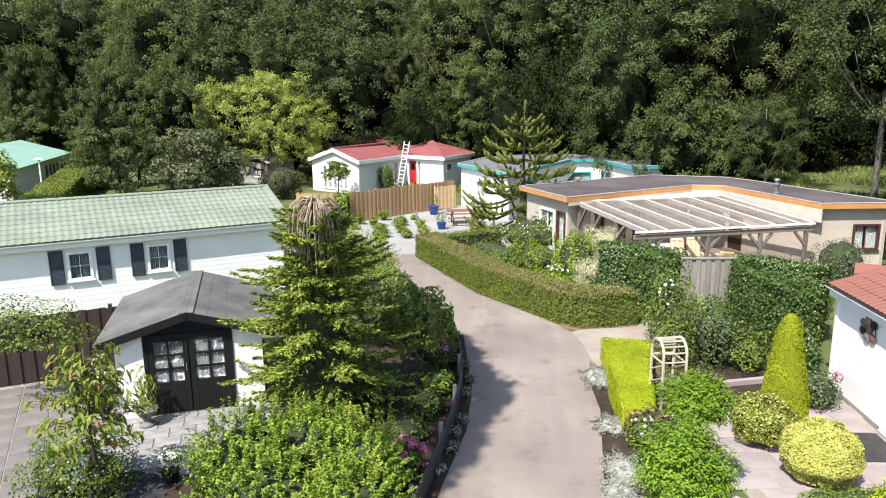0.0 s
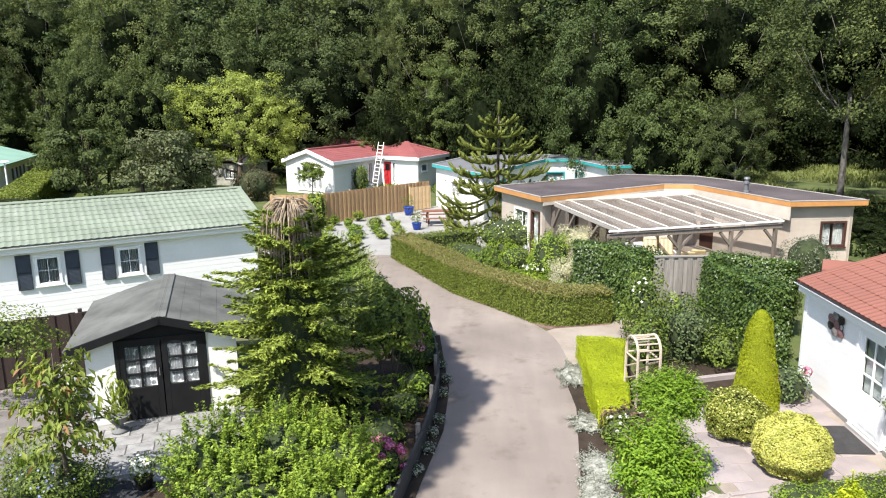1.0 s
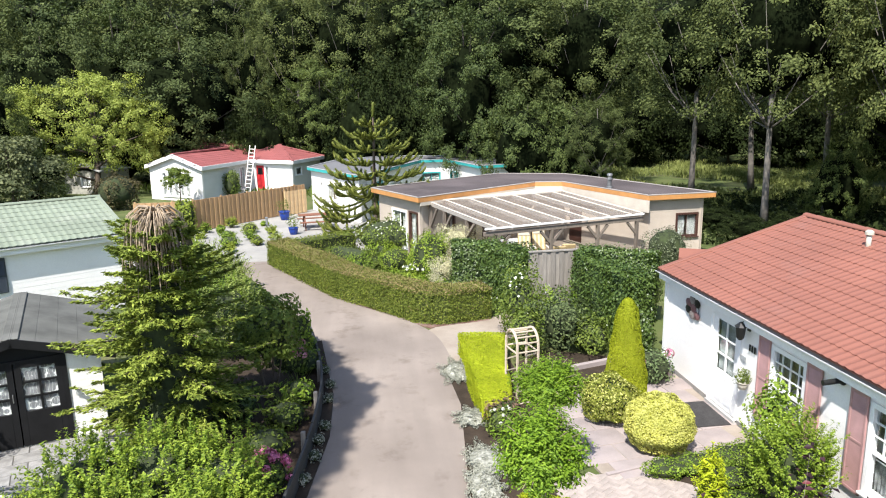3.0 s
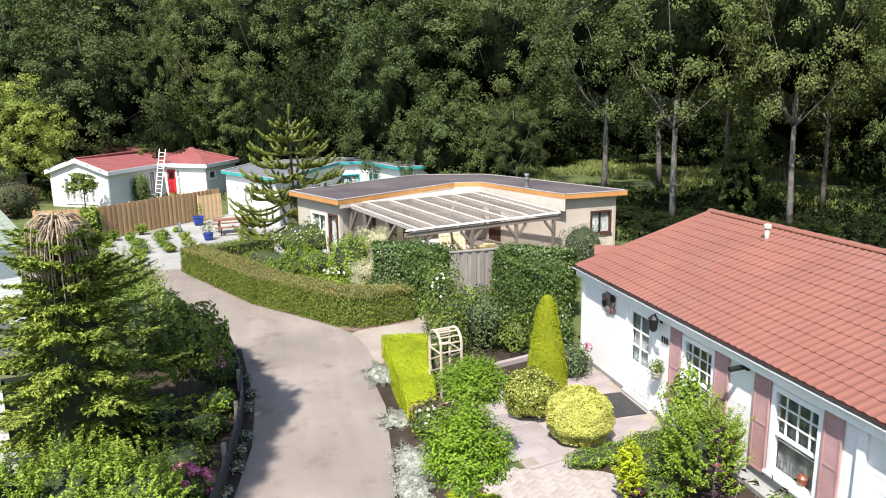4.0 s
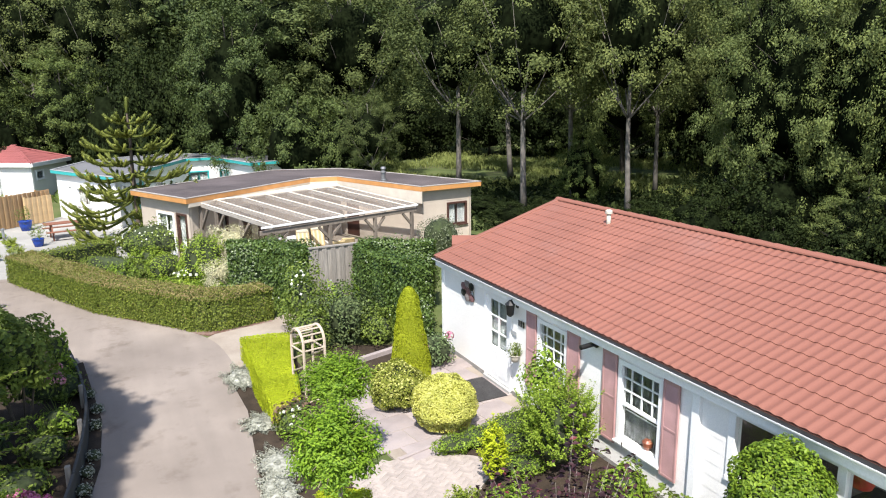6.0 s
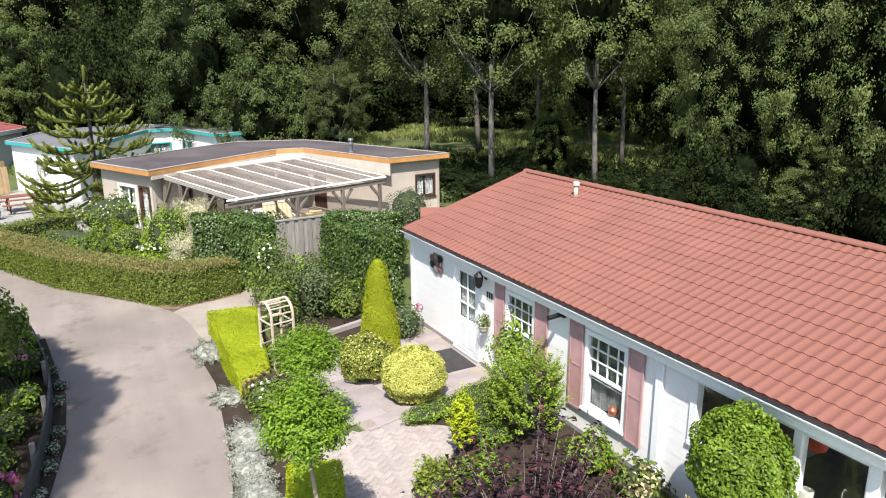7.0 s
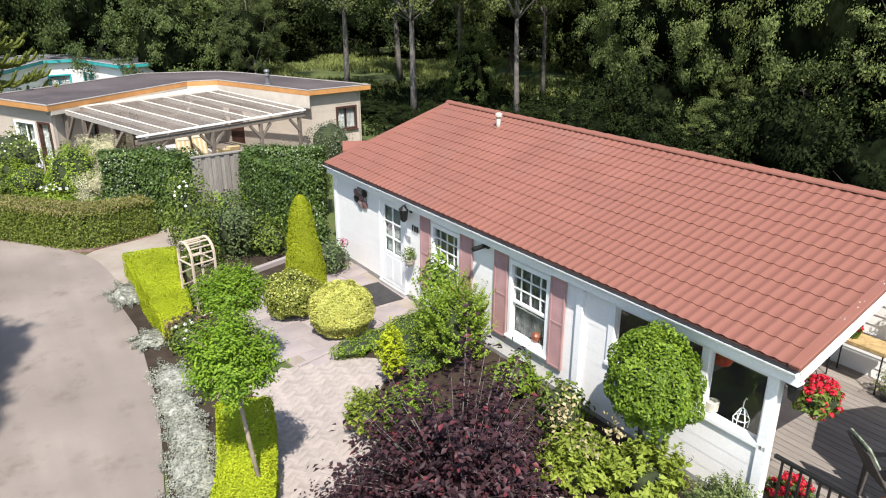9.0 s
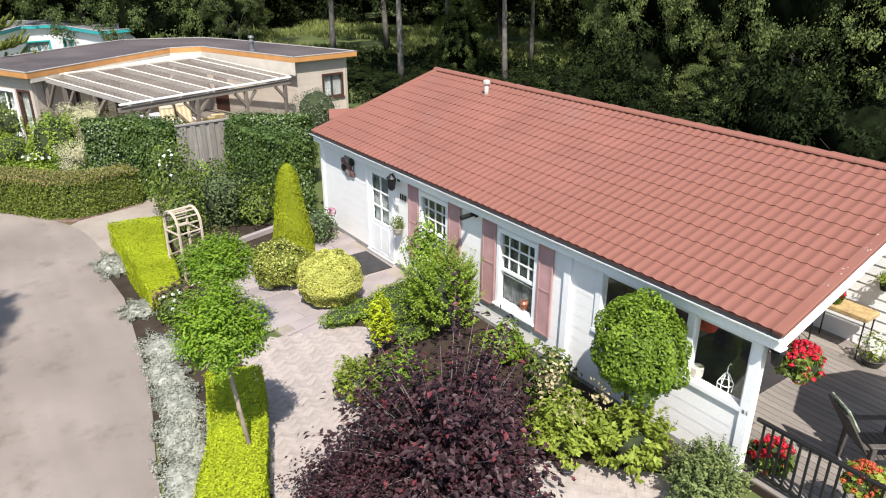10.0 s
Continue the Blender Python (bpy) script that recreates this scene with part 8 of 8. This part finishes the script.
sprayed_shrub("green_shrub", "bright green low shrub at the path", (0.42, 0.36, 0.4), L_BRIGHT, 393, 200, 16, 0.065, 0.26, pose(-2.7, -7.75, 0.03))
shrub("green_shrub", "fresh green shrub beside the window", (0.4, 0.35, 0.33), L_BRIGHT, 394, 1500, 0.08, 0.3, 0.35, pose(-0.6, -7.7, 0.03))


def purple_bush(m):
    rng = np.random.default_rng(401)
    ob = thing("purple_bush", "large purple-leaved bush with bare grey twigs", "shrub", m=m)
    P, N, A = [], [], []
    bm = bmesh.new()
    for b in range(360):
        d = unit(rng.normal(size=3) * (1, 1, 0.8) + (0, 0, 0.5))
        d[2] = abs(d[2]) * 0.95 + 0.05
        az = math.atan2(d[1], d[0])
        L = rng.uniform(0.55, 1.14) * np.array([1.5, 1.55, 2.2]) * (1 + 0.14 * math.sin(3 * az + 1) + 0.1 * math.sin(5 * az)) * (1 - 0.35 * d[2] ** 3, 1 - 0.35 * d[2] ** 3, 1.0)
        tip = d * L
        o = np.array([d[0] * 0.1, d[1] * 0.1, 0.02])
        mid = o + (tip - o) * 0.5 + np.array([0, 0, 0.16])
        tube([Vector(o), Vector(mid), Vector(tip)], [0.009, 0.005, 0.002], 4, bm, False)
        for s in range(46):
            q = rng.uniform(0.35, 1.02)
            p = o * (1 - q) ** 2 + 2 * mid * q * (1 - q) + tip * q * q
            dr = unit(rng.normal(size=3) + d * 0.8)
            P.append(p + dr * 0.06 + rng.normal(size=3) * 0.07)
            N.append(np.array([0, 0, 0.9]) + d * 0.6 + rng.normal(size=3) * 0.45)
            A.append(dr + np.array([0, 0, -0.25]))
    part("stemwork", bm, worn("grey_twigs", (0.24, 0.20, 0.18), 0.2, 6, 0.9), ob)
    part("foliage", leaf_mesh("foliage", np.array(P), np.array(N), 0.092, 0.6, 0.16, along=np.array(A), rng=rng), L_PURPLE, ob)
    return ob


PB = purple_bush(pose(-3.1, -9.55, 0.0) @ Matrix.Diagonal((0.97, 0.97, 1.0, 1)))
copy_thing(PB, pose(-4.25, -9.2, 0.0, 0, 0, 140) @ Matrix.Diagonal((0.55, 0.55, 0.42, 1)))
shrub("round_standard_shrub", "dense round dark green shrub before the porch glass", (0.53, 0.64, 0.74), leafy("laurel_leaves", (0.08, 0.145, 0.012), (0.25, 0.345, 0.035), 0.3, 0.4, 1.5), 411, 12000, 0.056, 0.10, 0.16, pose(-0.62, -10.44, 0.03), freq=5, up=0.6, stem=0.9)
for a in range(4):
    part("stem", tube([(0.08 * math.cos(a * 1.6), 0.08 * math.sin(a * 1.6), 0.0), (0.16 * math.cos(a * 1.6), 0.16 * math.sin(a * 1.6), 1.3)], [0.028, 0.018], 6), BARK, bpy.data.objects["round_standard_shrub"])
sprayed_shrub("yellow_green_plant", "pale yellow-green broad-leaved plants with buff plumes", (0.52, 0.45, 0.4), L_LIGHT, 412, 170, 13, 0.09, 0.26, pose(-1.5, -10.05, 0.03), core=0.55)
sprayed_shrub("yellow_green_plant", "pale yellow-green broad-leaved plants", (0.42, 0.42, 0.42), L_LIGHT, 413, 150, 13, 0.09, 0.26, pose(-0.95, -10.75, 0.03), core=0.55)
shrub("yellow_green_plant", "leafy green plants by the wall", (0.4, 0.4, 0.4), L_SHRUB, 414, 800, 0.10, 0.3, 0.4, pose(-0.7, -8.9, 0.03))
rng = np.random.default_rng(415)
q = np.concatenate([rng.normal(size=(60, 3)) * (0.08, 0.08, 0.13) + c for c in ((-1.55, -9.75, 0.98), (-1.2, -9.5, 1.0), (-1.6, -10.3, 0.95), (-1.1, -10.3, 0.98))])
top("buff_plumes", leaf_mesh("buff_plumes", q, rng.normal(size=q.shape), 0.07, 0.6, rng=rng), leafy("buff_petals", (0.42, 0.33, 0.18), (0.62, 0.52, 0.32), 0.3, 0.7, 2), "dry buff flower plumes", "flower", kind="stuff")
sprayed_shrub("blue_conifer", "low blue-green feathery conifer at the rail", (0.4, 0.36, 0.34), leafy("blue_green_sprays", (0.10, 0.135, 0.045), (0.24, 0.28, 0.10), 0.2, 0.6, 1.5), 416, 380, 20, 0.05, 0.3, pose(-0.75, -11.75, 0.03), core=0.6)

# ---- fittings on the chalet wall (local x along the wall, -y outward) ----
FL = part("flue_pipe", tube([(6.18, 0.0, 2.12), (6.17, -0.36, 2.09)], [0.045, 0.045], 12), METAL_BLACK, RED, "black flue pipe out of the wall")
part("collar", tube([(6.18, -0.03, 2.12), (6.18, -0.05, 2.12)], [0.085, 0.08], 14), METAL_BLACK, FL)
WL = thing("wall_lantern", "black iron wall lantern beside the door", "lamp", m=RED.matrix_world @ pose(3.57, 0, 2.04) @ Matrix.Scale(1.15, 4))
part("bracket", tube([(0, 0, 0.12), (0, -0.1, 0.2), (0, -0.17, 0.14)], 0.012, 6), METAL_BLACK, WL)
part("plate", boxed(-0.04, 0.04, -0.03, -0.01, 0.0, 0.2, 0.004), METAL_BLACK, WL)
part("lantern", lathe([(0.03, -0.14), (0.065, -0.1), (0.085, 0.08), (0.10, 0.09), (0.02, 0.17)], 8, None, (0, -0.17, 0)), METAL_BLACK, WL)
DEC = thing("wall_decoration", "dark metal flower decoration on the white wall", "decoration", m=RED.matrix_world @ pose(1.42, -0.03, 1.86) @ Matrix.Diagonal((1.5, 1.0, 1.15, 1)))
for i in range(7):
    a = i * 0.9
    r = 0.0 if i == 0 else 0.17
    bm = lathe([(0.005, -0.01), (0.075, -0.02), (0.085, 0.0), (0.03, 0.012), (0.005, 0.02)], 8)
    part("petal_disc", bm, (worn("plum_metal", (0.20, 0.10, 0.10), 0.2, 4, 0.5), METAL_BLACK, worn("pewter_metal", (0.22, 0.19, 0.18), 0.2, 4, 0.5))[i % 3], DEC, "", pose(r * math.cos(a), -0.02, r * math.sin(a) * 0.9, 90, 0, 0))
part("wire_frame", tube([(0.17 * math.cos(a), -0.012, 0.15 * math.sin(a)) for a in [i * 0.5 for i in range(14)]], 0.008, 5), METAL_BLACK, DEC)
# house number as plain bars, post plate, wall planter
NUM = thing("number_sign", "small dark house number on the wall", "sign", m=RED.matrix_world @ pose(3.66, -0.03, 1.74))
for i in range(3):
    part("bar", boxed(i * 0.085 - 0.022, i * 0.085 + 0.022, -0.012, 0.0, -0.065, 0.065, 0.002), METAL_BLACK, NUM)
top("letter_plate", boxed(-0.11, 0.11, -0.015, 0.0, -0.05, 0.05, 0.008), worn("grey_plate", (0.35, 0.36, 0.36), 0.1, 4, 0.4), "grey oval letter plate on the wall", "letterbox", m=RED.matrix_world @ pose(3.46, -0.03, 1.46))
potted("wall_planter", "small planter with green trailing plant on the wall", RED.matrix_world @ pose(3.68, -0.14, 0.92), 0.1, 0.14, worn("cream_pot", (0.5, 0.46, 0.38), 0.1), L_SHRUB, 421, 0.15, None, 0.06)
CREAM = worn("cream_plastic", (0.46, 0.43, 0.36), 0.08, 4, 0.6)
RV = thing("roof_vent", "cream plastic roof vent pipe on the red tiles", "vent", m=RED.matrix_world @ pose(2.7, 2.98, 3.38))
part("pipe", lathe([(0.052, -0.1), (0.05, 0.26)], 14), CREAM, RV, smooth=True)
part("cap", lathe([(0.07, 0.25), (0.085, 0.26), (0.085, 0.32), (0.05, 0.35)], 14), CREAM, RV)
part("flange", boxed(-0.10, 0.10, -0.10, 0.10, -0.02, 0.0, 0.01), RED_TILE, RV, "", pose(0, 0, 0.03, 20, 0, 0))

# ---- covered porch and deck at the near end ----
for x in (9.16, 10.76):
    part("porch_post", boxed(x - 0.06, x + 0.06, -0.035, 0.1, 1.06, 2.14, 0.006), WHITE_SMOOTH, RED, "white porch post")
part("porch_post", boxed(LR - 0.12, LR + 0.02, -0.05, 0.08, 0.1, 2.14, 0.006), WHITE_SMOOTH, RED, "white corner post")
part("porch_rail", boxed(9.1, LR, -0.05, 0.12, 1.06, 1.13, 0.006), WHITE_SMOOTH, RED, "white window ledge")
for a, c in ((9.22, 10.70), (10.82, 11.62)):
    part("porch_pane", boxed(a, c, 0.03, 0.036, 1.13, 2.08, 0), GLASS, RED, "clear porch glass").visible_shadow = False
part("porch_lintel", boxed(9.1, LR + 0.02, -0.03, 0.12, 2.06, 2.16, 0.004), WHITE_SMOOTH, RED)
part("porch_back_wall", boxed(9.08, 14.6, 4.75, 4.87, 0.1, 2.5, 0), WHITE, RED, "white boarded porch wall")
for j in range(12):
    z = 0.12 + j * 0.19
    bb = bmesh.new()
    v = [bb.verts.new(q) for x in (9.08, 14.6) for q in ((x, 4.75, z), (x, 4.724, z), (x, 4.726, z + 0.02), (x, 4.742, z + 0.19), (x, 4.75, z + 0.19))]
    for q in range(5):
        bb.faces.new((v[q], v[(q + 1) % 5], v[5 + (q + 1) % 5], v[5 + q]))
    bmesh.ops.recalc_face_normals(bb, faces=bb.faces[:])
    part("clapboard", bb, WHITE, bpy.data.objects["porch_back_wall"])
DECK = thing("deck", "weathered grey-brown timber deck beside the porch", "deck", m=pose(0, -9.1, 0), kind="structure")
bd = mesh_of(boxed(-2.9, 2.9, -0.066, 0.066, 0.1, 0.13, 0.004), "deck_board")
bd.materials.append(DECKWOOD)
for i in range(33):
    x = 0.12 + i * 0.142
    part("deck_board", bd, None, DECK, m=pose(x, -2.9, RNG.uniform(-0.002, 0.002), 0, 0, 90))
part("joist_box", boxed(0.04, 4.72, -5.8, 0, -0.02, 0.098, 0), BROWNWOOD, DECK)
RAIL = thing("deck_railing", "black metal balustrade with upright bars along the deck", "railing", m=pose(0.12, -11.85, 0.1))
part("top_rail", boxed(-0.025, 0.025, -2.6, 0.05, 0.86, 0.91, 0.006), METAL_BLACK, RAIL)
part("bottom_rail", boxed(-0.02, 0.02, -2.6, 0.05, 0.1, 0.14, 0.004), METAL_BLACK, RAIL)
for i in range(22):
    part("baluster", boxed(-0.014, 0.014, -0.06 - i * 0.118 - 0.014, -0.06 - i * 0.118 + 0.014, 0.14, 0.86, 0.003), METAL_BLACK, RAIL)


def flower_mass(name, label, m, r, petals, seed, heads=16, leaf_mat=None, head=0.06):
    ob = flower_bush(name, label, m, r, petals, seed, heads, leaf_mat, head, 30)
    return ob


flower_mass("geranium_box", "red geraniums in a pot behind the railing", pose(0.42, -11.95, 0.13), 0.25, P_RED, 431, 40, None, 0.036)
flower_mass("geranium_box", "orange-red flowers hanging on the railing", pose(0.27, -13.08, 0.62), 0.22, leafy("orange_petals", (0.50, 0.06, 0.03), (0.75, 0.18, 0.08), 0.25, 0.5, 2), 432, 60, L_LIGHT, 0.03)
HB = flower_mass("hanging_basket", "hanging basket of bright red geraniums at the eave", pose(0.5, -12.0, 1.58), 0.24, P_RED, 433, 76, None, 0.033)
part("chain", tube([(0, 0, 0.35), (-0.2, 0.1, 0.78)], 0.006, 5), METAL_BLACK, HB)
PL = thing("wall_lantern", "black lantern on the porch corner post", "lamp", m=pose(0.06, -11.8, 1.97))
part("lantern", lathe([(0.03, -0.12), (0.06, -0.09), (0.08, 0.07), (0.095, 0.08), (0.02, 0.16)], 8, None, (0, -0.1, 0)), METAL_BLACK, PL)
part("bracket", tube([(0, 0, 0.1), (0, -0.06, 0.18), (0, -0.1, 0.14)], 0.01, 6), METAL_BLACK, PL)


def deck_chair(m):
    c = thing("deck_chair", "dark slatted wooden armchair with pale green cushion", "chair", "chairs on the deck", m)
    grey = wood("dark_weathered_timber", (0.055, 0.045, 0.038), (0.13, 0.11, 0.095), 0.8, axis=0)
    for i in range(6):
        part("seat_slat", boxed(-0.27, 0.27, -0.28 + i * 0.09, -0.28 + i * 0.09 + 0.075, 0.40, 0.42, 0.003), grey, c)
    for i in range(6):
        part("back_slat", boxed(-0.26 + i * 0.09, -0.26 + i * 0.09 + 0.07, -0.012, 0.012, 0.0, 0.72, 0.003), grey, c, "", pose(0, 0.28, 0.42, -32, 0, 0))
    part("cushion", boxed(-0.22, 0.22, -0.05, -0.013, 0.4, 0.78, 0.015), worn("green_stripe_cushion", (0.24, 0.27, 0.19), 0.6, 9, 0.95), c, "pale green striped cushion", pose(0, 0.27, 0.42, -32, 0, 0))
    for x in (-0.3, 0.3):
        part("armrest", boxed(x - 0.045, x + 0.045, -0.34, 0.34, 0.62, 0.645, 0.008), grey, c)
        for y in (-0.28, 0.28):
            part("leg", boxed(x - 0.03, x + 0.03, y - 0.03, y + 0.03, 0, 0.62, 0.004), grey, c)
    return c


deck_chair(pose(1.5, -12.75, 0.13, 0, 0, 54))
WB = thing("wicker_stand", "iron stand with wicker tray and red flowers by the wall", "stand", m=pose(4.35, -10.85, 0.13, 0, 0, 90))
for x in (-0.4, 0.4):
    for y in (-0.18, 0.18):
        part("leg", tube([(x, y, 0), (x, y, 0.78)], 0.013, 6), METAL_BLACK, WB)
part("tray", boxed(-0.45, 0.45, -0.22, 0.22, 0.70, 0.80, 0.02), worn("wicker", (0.42, 0.29, 0.13), 0.2, 12, 0.9, 90, 0.8), WB, "straw-coloured wicker tray")
flower_mass("potted_geranium", "red potted geranium on the wicker stand", pose(4.3, -10.65, 0.94), 0.15, P_RED, 441, 10)
potted("planter", "low pot with pale flowers on the deck", pose(4.2, -11.5, 0.13), 0.18, 0.14, worn("dark_pot", (0.05, 0.045, 0.04), 0.2), L_LIGHT, 442, 0.24, P_WHITE, 0.07)
potted("planter", "small hanging plant at the white wall", pose(4.6, -11.25, 1.3), 0.08, 0.1, BLACK_PAINT, L_LIGHT, 443, 0.14, None, 0.06)
UMB = thing("parasol", "round dark parasol standing on the deck", "parasol", m=pose(2.15, -13.68, 0.13))
part("pole", lathe([(0.022, 0), (0.022, 2.35)], 8), GREYBEAM, UMB)
part("canopy", lathe([(1.38, 2.0), (1.37, 2.03), (0.75, 2.22), (0.08, 2.42), (0.02, 2.44)], 8), worn("parasol_cloth", (0.30, 0.28, 0.24), 0.1, 3, 0.95), UMB)
# inside the porch: lantern and white chair
RP = thing("paper_lantern", "round red paper lantern hanging in the porch", "lamp", m=pose(0.9, -10.45, 1.5))
part("shade", lathe([(0.03, -0.14), (0.12, -0.09), (0.15, 0.0), (0.12, 0.09), (0.03, 0.14)], 14), worn("red_paper", (0.5, 0.05, 0.03), 0.1, 4, 0.8), RP, smooth=True)
part("cord", tube([(0, 0, 0.14), (0, 0, 0.75)], 0.004, 4), METAL_BLACK, RP)
WO = thing("wire_ornament", "white wire lantern on the porch window ledge", "ornament", m=pose(0.11, -11.3, 1.135))
for i in range(6):
    a = i * math.pi / 3
    part("wire", tube([(0.09 * math.cos(a), 0.09 * math.sin(a), 0.0), (0.1 * math.cos(a), 0.1 * math.sin(a), 0.12), (0.03 * math.cos(a), 0.03 * math.sin(a), 0.26)], 0.006, 5), WHITE_SMOOTH, WO)
part("ring", tube([(0.1 * math.cos(a), 0.1 * math.sin(a), 0.12) for a in [i * 0.524 for i in range(13)]], 0.006, 5), WHITE_SMOOTH, WO)
part("hook", tube([(0, 0, 0.26), (0, 0, 0.36), (0.04, 0, 0.4), (0.07, 0, 0.37)], 0.007, 5), WHITE_SMOOTH, WO)
top("ledge_pot", lathe([(0.06, 0), (0.085, 0.02), (0.09, 0.15), (0.07, 0.16), (0.065, 0.12)], 14), CREAM, "cream pot on the porch window ledge", "pot", m=pose(0.11, -10.87, 1.135))
# dark sheet added on the porch floor to stand in for its shade
top("rug", boxed(0.2, 3.2, -10.9, -9.3, 0.132, 0.142, 0.004), worn("porch_floor_shade", (0.035, 0.03, 0.03), 0.3, 3, 1.0, 60, 0.5), "dark sheet on the porch floor in place of shade", "rug")

# flakes of pale paint lost from the near verge of the red roof
rng = np.random.default_rng(451)
bm = bmesh.new()
slope = math.degrees(math.atan2(1.16, WR / 2 + 0.17))
for i in range(16):
    u, v, s = LR + 0.28 - rng.uniform(0.02, 0.12), rng.uniform(0.5, 3.2), rng.uniform(0.004, 0.011)
    a0 = rng.uniform(0, 6)
    ring = [bm.verts.new((u + s * rng.uniform(0.6, 1.2) * math.cos(a0 + k), v + 1.6 * s * rng.uniform(0.6, 1.2) * math.sin(a0 + k), 0.0465)) for k in (0, 1.2, 2.4, 3.6, 4.9)]
    bm.faces.new(ring)
part("paint_flakes", bm, CREAM, RED, "pale flaked patches on the verge", pose(0, -0.17, 2.40, slope, 0, 0), kind="stuff")
